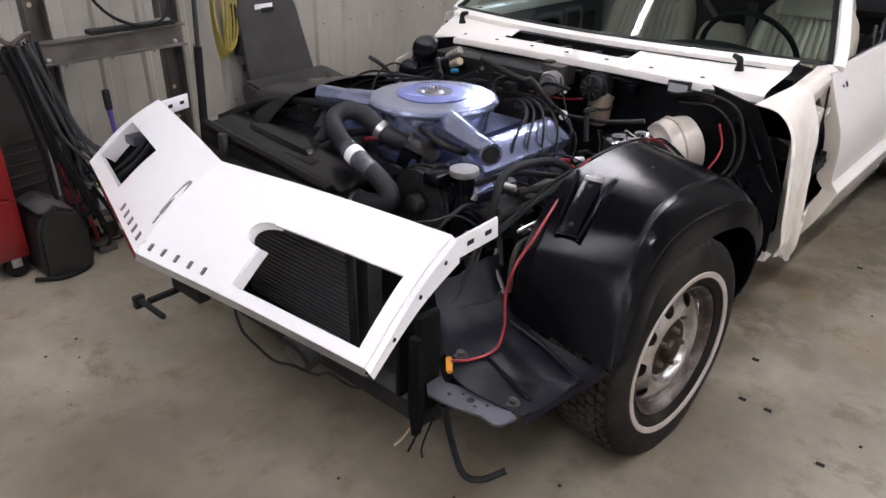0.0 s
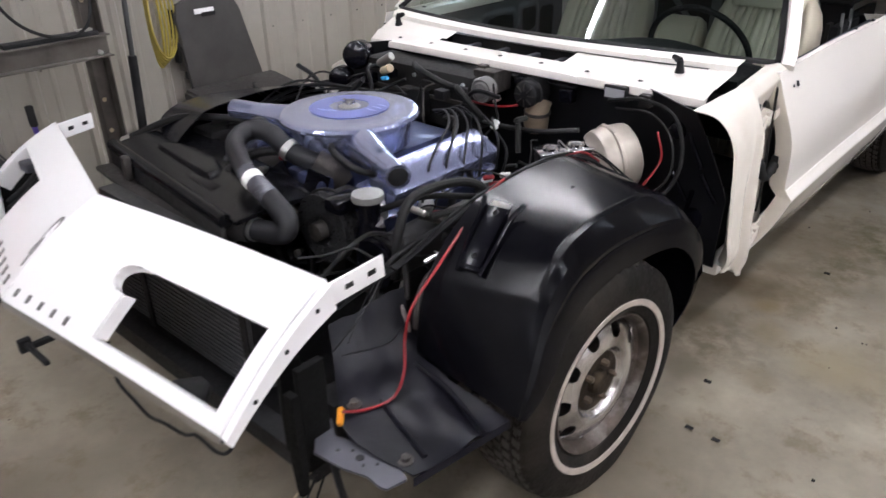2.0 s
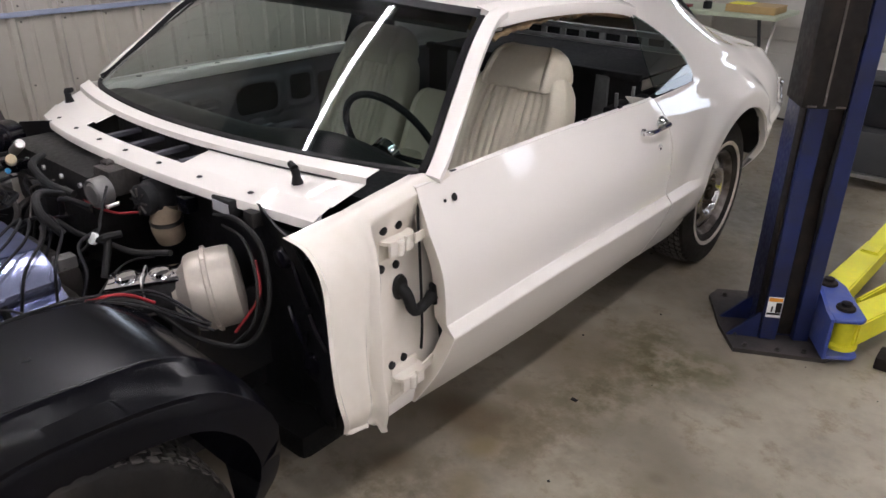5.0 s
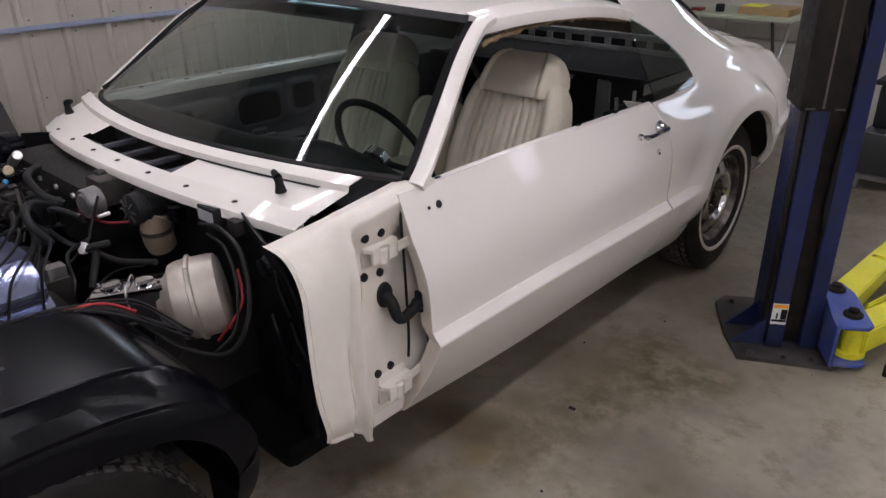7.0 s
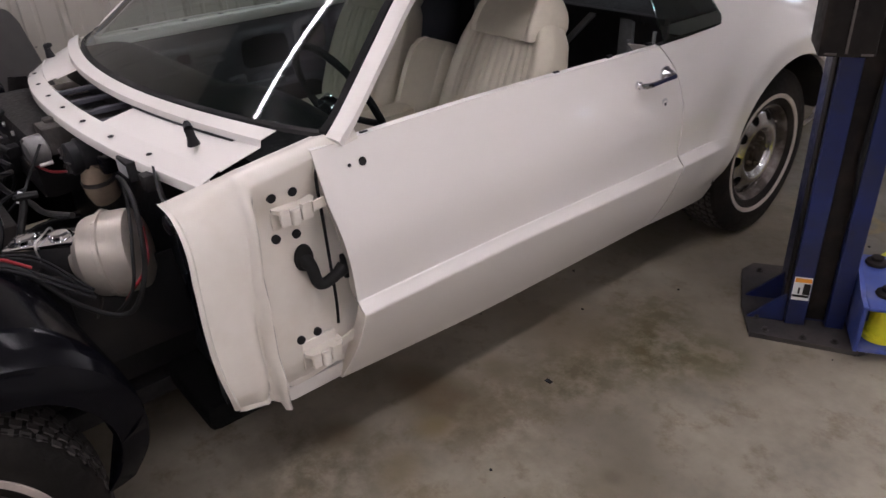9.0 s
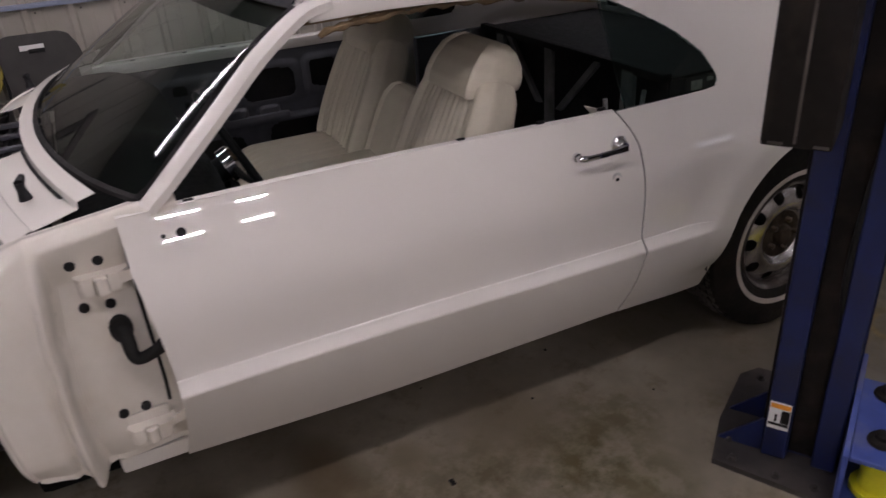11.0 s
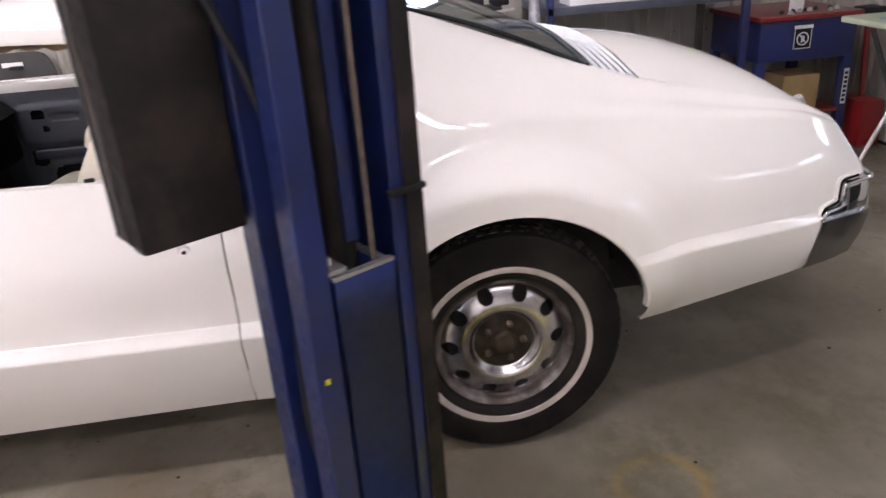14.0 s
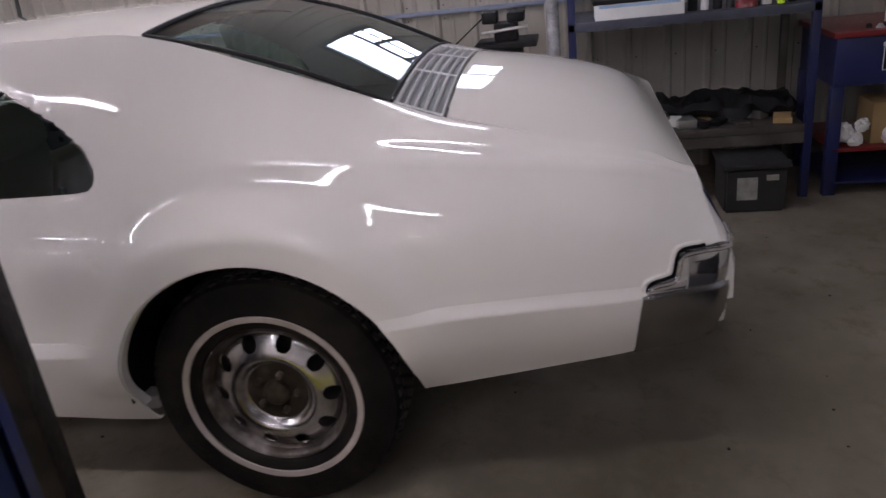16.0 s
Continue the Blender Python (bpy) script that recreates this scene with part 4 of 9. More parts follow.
bm = sheet(bmesh.new(), [[cowl(s, 0) + Vector((0, d, -0.010 + h)) for d, h in ((0, 0), (-0.009, -0.004), (-0.011, -0.009), (-0.011, -0.028), (-0.005, -0.032))] for s in ss])
part("cowl_lip", thicken(bm, 0.002), WHITE, cowl_panel)
for s in (-0.72, -0.45, -0.2, 0.02, 0.25, 0.48, 0.72):
    p = cowl(s, 0.10) + Vector((0, 0, -0.0055))
    part("cowl_hole", lathe(bmesh.new(), [(0.009, 0), (0.007, 0.002)], axis(p + Vector((0, 0, 0.001)), p + Vector((0, 0, 1))), 10), DULL, cowl_panel)
bm = sheet(bmesh.new(), [[cowl(s, 0.735) + Vector((0, -0.003, -0.0030)), cowl(s, 0.768) + Vector((0, 0.0, -0.0028))] for s in np.linspace(0.32, 0.90, 20)])
part("cowl_slot", bm, DULL, cowl_panel)
part("plenum", boxes(((-0.36, 0.66, 0.86), (0.31, 0.82, 0.865)), ((-0.36, 0.805, 0.866), (0.31, 0.815, 0.94))), BAY, cowl_panel)
for x in (-0.22, -0.08, 0.06, 0.18):
    part("plenum_brace", boxes(((x - 0.012, 0.67, 0.908), (x + 0.012, 0.81, 0.922)), bevel=0.003), PLATE, cowl_panel)
for sx in (1, -1):
    bm = bmesh.new()
    tube(bm, [(0.628 * sx, 0.772, 0.945), (0.628 * sx, 0.770, 0.965), (0.626 * sx, 0.768, 0.985)], [0.016, 0.011, 0.011], 12)
    tube(bm, [(0.626 * sx, 0.768, 0.983), (0.60 * sx, 0.775, 0.992)], [0.012, 0.008], 10)
    part("wiper_post", bm, DULL, cowl_panel, "black wiper post without its arm")
    part("cowl_tab", boxes(((0.72 * sx - 0.02, 0.735, 0.868), (0.72 * sx + 0.02, 0.752, 0.898)), bevel=0.003), WHITE, cowl_panel)

# cowl side and hinge post
def cowl_side(y):
    f = min(1, max(0, (y - 0.60) / 0.15))
    top = [(0.750 + 0.070 * f, 0.878 + 0.052 * f), (0.835 + 0.034 * f, 0.862 + 0.062 * f), (0.893 + 0.012 * f, 0.790 + 0.040 * f), (0.916 + 0.004 * f, 0.640), (0.926 + 0.002 * f, 0.505), (0.932, 0.435 - 0.015 * f), (0.915, 0.388 - 0.035 * f)]
    return spline([(x, y, z) for x, z in top], 14)


def jog(p):
    """The post leans with its edge, and its ridge steps back at half height."""
    k = math.exp(-((p.y - 0.745) / 0.05) ** 2)
    return 0.016 * math.sin(p.z * 9) + 0.014 * k * min(1, max(0, (0.70 - p.z) / 0.07)) - 0.004 * k


cols = []
for y in np.linspace(0.612, 0.736, 18):
    cols.append([p + Vector((0, jog(p) + 0.036 * min(1, max(0, (0.75 - p.z) / 0.38)) * (0.742 - y) / 0.13, 0)) for p in cowl_side(y)])
for y, dx in ((0.742, 0.006), (0.747, 0.011), (0.752, 0.013), (0.757, 0.011), (0.762, 0.003), (0.766, -0.014), (0.770, -0.038), (0.776, -0.058), (0.786, -0.066), (0.800, -0.064), (0.820, -0.058), (0.850, -0.058), (0.90, -0.060), (0.93, -0.068), (0.955, -0.072), (0.985, -0.066), (1.02, -0.062), (1.06, -0.060)):
    cols.append([p + Vector((dx * min(1, max(0.0, (0.905 - p.z) * 11)), jog(p), 0.125 * max(0, y - 0.742) * min(1, max(0, (p.z - 0.82) / 0.08)) - 0.02 * (p.z < 0.42))) for p in cowl_side(y)])
# panel work with small dents, deeper in the recess, and a rounded ridge before it
cols = [[p + Vector(((0.0012 + 0.0022 * min(1, max(0, (p.y - 0.74) / 0.04))) * (noise.noise(p * 15) + 0.6 * noise.noise(p * 37)) * min(1, max(0, (p.y - 0.62) / 0.04)) - 0.016 * math.exp(-((p.y - 0.728) / 0.010) ** 2) * min(1, max(0, (0.70 - p.z) * 8)) + 0.008 * math.exp(-((p.y - 0.756) / 0.012) ** 2) * min(1, max(0, (0.86 - p.z) * 12)), 0, 0)) for p in c] for c in cols]
post = part("hinge_post", thicken(sheet(bmesh.new(), cols), 0.004), JAMB, car, "cream cowl side and door hinge post, bare of its fender")
bm = sheet(bmesh.new(), [[c, c + Vector((0.006, -0.005, 0)), c + Vector((0.0, -0.012, 0))] for c in cols[0]])
part("post_flange", thicken(bm, -0.002), JAMB, post)
# crumpled seam along the foot of the post
bm = sheet(bmesh.new(), [[c[-1] + Vector((0.001 + 0.002 * noise.noise(c[-1] * 50), 0, 0.004)), c[-1] + Vector((0.003 + 0.006 * noise.noise(c[-1] * 60), 0, -0.010 + 0.006 * noise.noise(c[-1] * 45 + Vector((3, 0, 0))))), c[-1] + Vector((-0.004, 0, -0.016))] for c in cols])
part("post_seam", thicken(bm, 0.002), JAMB, post, "crumpled seam at the foot of the post")
# Black sheet put in for the shade of the open gap beside the cowl.
part("cowl_trough", boxes(((0.66, 0.745, 0.868), (0.815, 0.990, 0.880)), bevel=0.004), UNDER, car, "black sheet standing in for the shaded gap between cowl and hinge post")
def post_x(y, z):
    c = min(cols, key=lambda col: abs(col[len(col) // 2].y - y))
    q = min(c, key=lambda p: abs(p.z - z))
    r = min((p for p in c if p is not q), key=lambda p: abs(p.z - z))
    return q.x + (r.x - q.x) * (z - q.z) / (r.z - q.z if abs(r.z - q.z) > 1e-6 else 1)


for y, z in ((0.834, 0.862), (0.890, 0.860), (0.835, 0.750), (0.889, 0.745), (0.897, 0.462), (0.846, 0.462)):
    x = post_x(y, z) + 0.003
    part("bolt_hole", lathe(bmesh.new(), [(0.0115, -0.006), (0.0115, 0.002), (0.010, 0.003)], axis((x, y, z), (2, y, z)), 14), DULL, post, "dark round bolt hole")
for yc, zc in ((0.883, 0.810), (0.895, 0.405)):
    m = pose(post_x(yc, zc), yc, zc)
    bm = prism(bmesh.new(), [(-0.004, -0.046), (0.016, -0.052), (0.036, -0.040), (0.040, -0.018), (0.030, -0.012), (0.030, 0.014), (0.040, 0.018), (0.038, 0.046), (0.020, 0.060), (-0.004, 0.060)], "z", 0.010, 0.020)
    box(bm, (0.028, -0.040, -0.022), (0.038, -0.016, 0.011), 0.002)
    box(bm, (0.028, 0.016, -0.022), (0.038, 0.044, 0.011), 0.002)
    box(bm, (-0.006, -0.050, -0.042), (0.004, 0.050, 0.046), 0.003)
    bmesh.ops.transform(bm, matrix=m, verts=bm.verts)
    part("hinge", bm, JAMB, post, "cream-painted door hinge")
    bm = cyl(bmesh.new(), m @ Vector((0.028, 0.001, -0.028)), m @ Vector((0.028, 0.001, 0.012)), 0.014, segs=16, bevel=0.002)
    part("hinge_pin", bm, JAMB, post)
    part("hinge_strap", prism(bmesh.new(), [(yc + 0.04, zc - 0.004), (yc + 0.085, zc + 0.004), (yc + 0.110, zc + 0.002), (yc + 0.112, zc + 0.040), (yc + 0.07, zc + 0.026), (yc + 0.04, zc + 0.022)], "x", 0.893, 0.899), JAMB, post)
bm = tube(bmesh.new(), [(0.862, 0.895, 0.675), (0.884, 0.901, 0.659), (0.899, 0.905, 0.622), (0.904, 0.921, 0.613), (0.905, 0.956, 0.624), (0.905, 0.979, 0.637)], [0.021, 0.0165, 0.0150, 0.0150, 0.0150, 0.0185], 12)
part("wiring_boot", bm, RUBBER, post, "black rubber wiring boot into the door")
part("boot_plate", lathe(bmesh.new(), [(0.024, -0.004), (0.026, 0.0), (0.024, 0.008), (0.018, 0.010)], axis((post_x(0.895, 0.675) + 0.002, 0.895, 0.679), (2, 0.895, 0.679)) @ Matrix.Diagonal((1.0, 1.45, 1.0, 1.0)), 20), RUBBER, post)
part("boot_plate", boxes(((0.893, 0.975, 0.607), (0.917, 0.991, 0.669)), bevel=0.005), RUBBER, post)
bm = tube(bmesh.new(), [(0.880, 0.962, 0.925), (0.880, 0.950, 0.88), (0.884, 0.950, 0.80), (0.888, 0.952, 0.66), (0.888, 0.955, 0.54), (0.886, 0.953, 0.47)], 0.0042, 6)
part("seal_strip", bm, RUBBER, post, "thin black seal strip")
far = [[Vector((-p.x, p.y, p.z)) for p in c if p.z < 0.80][-58:] for c in cols]
n_ = min(len(c) for c in far)
part("hinge_post", thicken(sheet(bmesh.new(), [c[-n_:] for c in far]), 0.004), JAMB, car, "cream hinge post of the passenger side")

# firewall and cowl sides, black
bm = bmesh.new()
sheet(bm, [[Vector((x * (1 - 0.16 * max(0, (z - 0.62) / 0.28)), 0.700 - 0.06 * min(1, max(0, (abs(x) - 0.62) / 0.25)) + 0.012 * math.sin(9 * x) * math.sin(11 * z), z)) for z in np.linspace(0.30 + 0.09 * min(1, max(0, (abs(x) - 0.62) / 0.15)), 0.905 - 0.03 * max(0, abs(x) - 0.7) / 0.2, 14)] for x in np.linspace(-0.89, 0.89, 46)])
firewall = part("firewall", thicken(bm, 0.006), surf("firewall_black", (0.005, 0.005, 0.006), 0.38, 0, 0.2, 7, 0.1, 90, spec=0.22), car, "black painted firewall with wiring and pressings")
for x, z, r in ((0.80, 0.52, 0.045), (0.82, 0.40, 0.03), (0.70, 0.80, 0.03)):
    bm = bmesh.new()
    lathe(bm, [(r, 0), (r * 0.8, 0.014), (r * 0.3, 0.02)], axis((x, 0.656, z), (x, 0, z)), 18)
    part("firewall_boss", bm, BLACK, firewall)
for a, b in (((0.74, 0.652, 0.80), (0.80, 0.642, 0.70)), ((0.80, 0.645, 0.68), (0.86, 0.64, 0.60)), ((0.78, 0.645, 0.62), (0.76, 0.65, 0.50)), ((0.70, 0.66, 0.66), (0.76, 0.648, 0.58))):
    part("firewall_rib", tube(bmesh.new(), [a, (Vector(a) + Vector(b)) / 2 + Vector((0, -0.004, 0)), b], 0.007, 6), BLACK, firewall)

# rear window, vent panel, deck and tail
def rear(s, t, x0, y0, z0, c0, x1, y1, z1, c1, bulge=0.0, q=2.0):
    a = Vector((x0 * s, y0, z0 + (c0 - z0) * (1 - abs(s) ** q)))
    b = Vector((x1 * s, y1, z1 + (c1 - z1) * (1 - abs(s) ** q)))
    return a.lerp(b, t) + Vector((0, 0, bulge * math.sin(math.pi * t)))


bm = sheet(bmesh.new(), [[rear(s, t, 0.615, 2.748, 1.282, 1.322, 0.560, 3.375, 1.047, 1.095, 0.022) for t in np.linspace(0, 1, 18)] for s in np.linspace(-1, 1, 31)])
rw = part("rear_window", bm, DARKGLASS, car, "dark tinted sloping rear window")
rw.visible_shadow = False
bm = bmesh.new()
for s in (-1, 1):
    tube(bm, [rear(s * 1.005, t, 0.615, 2.748, 1.286, 1.322, 0.560, 3.375, 1.050, 1.095, 0.022) for t in np.linspace(0, 1, 8)], 0.007, 6, 3)
tube(bm, [rear(s, 1.0, 0.615, 2.748, 1.286, 1.322, 0.560, 3.378, 1.050, 1.099, 0.022) for s in np.linspace(-1, 1, 12)], 0.008, 6, 3)
tube(bm, [rear(s, 0.0, 0.615, 2.748, 1.286, 1.326, 0.560, 3.378, 1.050, 1.099, 0.022) for s in np.linspace(-1, 1, 12)], 0.007, 6, 3)
part("rear_window_seal", bm, DULL, rw, "black rubber seal")
vent = lambda s, t: rear(s, t, 0.562, 3.384, 1.046, 1.096, 0.590, 3.522, 1.003, 1.068)
part("vent_tray", thicken(sheet(bmesh.new(), [[vent(s, t) + Vector((0, 0, -0.016)) for t in (0.05, 0.5, 0.95)] for s in np.linspace(-0.97, 0.97, 21)]), 0.003), surf("outlet_tray", (0.16, 0.155, 0.15), 0.5), car, "pale tray under the outlet slats")
for k in range(6):
    t = 0.04 + 0.185 * k
    bm = sheet(bmesh.new(), [[vent(s, t - 0.03) + Vector((0, 0, -0.004)), vent(s, t) + Vector((0, 0, 0.004)), vent(s, t + 0.03) + Vector((0, 0, 0.001)), vent(s, t + 0.02) + Vector((0, 0, -0.012))] for s in np.linspace(-1, 1, 25)])
    part("vent_slat", bm, SLAT, car, "bright slat of the rear air outlet")
for s in (-0.98, -0.45, 0.0, 0.45, 0.98):
    bm = sheet(bmesh.new(), [[vent(s - 0.008, t) + Vector((0, 0, -0.001)), vent(s, t) + Vector((0, 0, 0.003)), vent(s + 0.008, t) + Vector((0, 0, -0.001))] for t in (0, 0.33, 0.66, 1)])
    part("vent_bar", bm, SLAT, car)
DECK = [(3.528, 0.592, 1.001, 1.062), (3.80, 0.610, 0.938, 1.020), (4.02, 0.615, 0.890, 0.950), (4.16, 0.608, 0.850, 0.868), (4.23, 0.600, 0.828, 0.815)]


def deck(s, y):
    x, ze, zc = curve_at(DECK, y)
    return tuck(Vector((x * s, y, ze + (zc - ze) * (1 - abs(s) ** 2.2))))


bm = sheet(bmesh.new(), [[deck(s, y) for y in np.linspace(3.53, 4.23, 26)] for s in np.linspace(-1, 1, 37)])
trunk = part("trunk_lid", thicken(bm, -0.004), WHITE, car, "cream sloping trunk lid")
bm = bmesh.new()
tube(bm, [deck(0.995, y) + Vector((0.003, 0, 0.0005)) for y in np.linspace(4.02, 4.2, 5)], 0.0022, 5, 3)
part("lid_gap", bm, DULL, trunk)
bm = bmesh.new()
grid = []
for s in np.linspace(-1, 1, 37):
    a = deck(s, 4.232)
    row = [a, Vector((a.x * 1.04, a.y + 0.012, a.z - 0.03)), Vector((a.x * 1.10, a.y + 0.022, a.z - 0.09)), Vector((a.x * 1.17, a.y + 0.024, 0.675)), Vector((a.x * 1.17, a.y + 0.01, 0.655)), Vector((a.x * 1.17, a.y - 0.02, 0.46))]
    grid.append(row)
part("tail_panel", thicken(sheet(bm, grid), -0.004), WHITE, car, "cream tail panel above the bumper")
# corner that closes quarter and tail
bm = sheet(bmesh.new(), [[p, Vector((p.x - 0.012, p.y + 0.016 * min(1, max(0, (0.80 - p.z) / 0.10)), p.z - 0.004)), Vector((p.x - 0.05, p.y + 0.026 * min(1, max(0, (0.80 - p.z) / 0.10)), p.z - 0.008))] for p in map(tuck, side(4.232)[8:] + upper(4.232))])
part("tail_corner", thicken(bm, -0.003), WHITE, car)
mirrored(car.children[-1])

# rear bumper: a stepped chrome wrap with a body-coloured gap
def wrap(x, z):
    """The bumper's outline in plan at height z: from the driver's flank round the tail."""
    return [(x + 0.016, 3.985), (x + 0.007, 4.02), (x - 0.018, 4.12), (x - 0.05, 4.19), (x - 0.12, 4.215), (x - 0.25, 4.218), (0.25, 4.220), (0.0, 4.220), (-0.25, 4.220), (-x + 0.25, 4.218), (-x + 0.12, 4.215), (-x + 0.05, 4.19), (-x + 0.018, 4.12), (-x - 0.007, 4.02), (-x - 0.016, 3.985)]


rows = []
for z, x, dy, y0 in ((0.422, 0.797, -0.045, 0.0), (0.440, 0.807, -0.015, 0.005), (0.500, 0.819, 0.006, 0.012), (0.560, 0.829, 0.012, 0.022), (0.578, 0.829, 0.010, 0.026), (0.582, 0.818, -0.004, 0.026)):
    rows.append([Vector((p.x, p.y + dy * min(1, max(0, (p.y - 4.0) / 0.2)) + y0 * max(0, 1 - abs(p.y - 4.0) / 0.08), z)) for p in spline([(a, b, z) for a, b in wrap(x, z)], 6)])
bumper = part("rear_bumper", thicken(sheet(bmesh.new(), rows), -0.004), DIMCHROME, car, "chrome wrap-around rear bumper with a raised step")
rows = []
for z, x, dy in ((0.576, 0.812, 0.008), (0.600, 0.814, 0.012), (0.645, 0.808, 0.014), (0.668, 0.802, 0.012), (0.676, 0.788, 0.0)):
    line = spline([(a, b, z) for a, b in wrap(x, z)], 6)
    line = [p for p in line if p.y > 4.10]
    rows.append([Vector((p.x, p.y + dy, z)) for p in line])
part("bumper_step", thicken(sheet(bmesh.new(), rows), -0.004), CHROME, bumper)
for sx in (1, -1):
    # stepped bead along the upper edge, the small low face before the step, and the body's own rolled flange round it
    pts = [(0.829, 4.052, 0.577), (0.832, 4.028, 0.580), (0.832, 4.025, 0.598), (0.828, 4.040, 0.607), (0.819, 4.074, 0.611), (0.812, 4.088, 0.620), (0.806, 4.095, 0.640), (0.801, 4.099, 0.662), (0.796, 4.112, 0.674), (0.786, 4.160, 0.680), (0.765, 4.205, 0.677), (0.715, 4.230, 0.675), (0.60, 4.236, 0.675)]
    part("bumper_bead", tube(bmesh.new(), [(x * sx, y, z) for x, y, z in pts], 0.0065, 8, 4), CHROME, bumper, "bright stepped bead")
    part("bumper_toe", thicken(sheet(bmesh.new(), [[Vector(((0.829 - 0.32 * (y - 4.03) + 0.004 * math.sin(math.pi * u)) * sx, y, 0.577 + 0.032 * u)) for u in np.linspace(0, 1, 5)] for y in np.linspace(4.030, 4.112, 9)]), 0.003), CHROME, bumper)
    rim_ = [(0.834, 3.992, 0.520), (0.834, 4.008, 0.570), (0.832, 4.010, 0.604), (0.828, 4.024, 0.622), (0.814, 4.066, 0.630), (0.804, 4.076, 0.640), (0.796, 4.083, 0.672), (0.788, 4.098, 0.690), (0.776, 4.150, 0.696)]
    part("bumper_flange", tube(bmesh.new(), [((x - 0.007) * sx, y, z) for x, y, z in rim_], 0.006, 8, 4), WHITE, bumper, "body-coloured rolled flange")
    part("bumper_gap", tube(bmesh.new(), [((x - 0.006) * sx, y + 0.009, z - 0.008) for x, y, z in rim_], 0.0045, 6, 4), UNDER, bumper)

# underbody and cabin floor
part("underbody", boxes(((-0.60, 0.72, 0.26), (0.60, 2.62, 0.30)), ((-0.54, 2.62, 0.28), (0.54, 4.05, 0.40)), bevel=0.01), DULL, car, "dark underbody")
# Added black box: closes the engine bay against light from the floor.
part("engine_cradle", boxes(((-0.52, -0.66, 0.215), (0.52, 0.74, 0.275)), bevel=0.02), DULL, car, "black box under the engine, added to block light from below")
for sx in (1, -1):
    part("inner_apron", boxes(((0.535 * sx - 0.006, 0.42, 0.40), (0.535 * sx + 0.006, 0.70, 0.66)), bevel=0.004), BAY, car, "black inner apron behind the wheel")
    # Black block added where the underside lies in deep shadow, over the lit floor.
    part("body_mount", boxes(((0.62 * sx - 0.16, 0.60, 0.225), (0.62 * sx + 0.16, 0.86, 0.31)), bevel=0.03), UNDER, car, "black block under the cowl side, put in for the underside shadow")
part("frame_rail", boxes(((0.42, -0.62, 0.30), (0.50, 0.80, 0.40)), bevel=0.008), DULL, car)
part("frame_rail", boxes(((-0.50, -0.62, 0.30), (-0.42, 0.80, 0.40)), bevel=0.008), DULL, car)
part("cabin_floor", boxes(((-0.80, 0.75, 0.31), (0.80, 2.65, 0.33)), ((-0.10, 0.75, 0.33), (0.10, 2.45, 0.40)), bevel=0.01), CARPET, car, "dark carpeted cabin floor")


# wheels
def tyre_profile(R=0.335, half=0.104, rim=0.200):
    p = [(rim - 0.002, half * 0.72), (rim + 0.012, half * 0.90), (0.245, half * 1.03), (0.272, half * 1.06), (0.30, half * 1.00), (R - 0.016, half * 0.90), (R - 0.006, half * 0.80)]
    tread = []
    for k, f in enumerate(np.linspace(0.78, -0.78, 23)):
        groove = k % 4 == 2
        tread.append((R - 0.0105 - 0.004 * abs(f) ** 3 * 2 if groove else R - 0.0045 * abs(f) ** 2 * 2, half * f))
    return p + tread + [(r, -h) for r, h in p[::-1]]


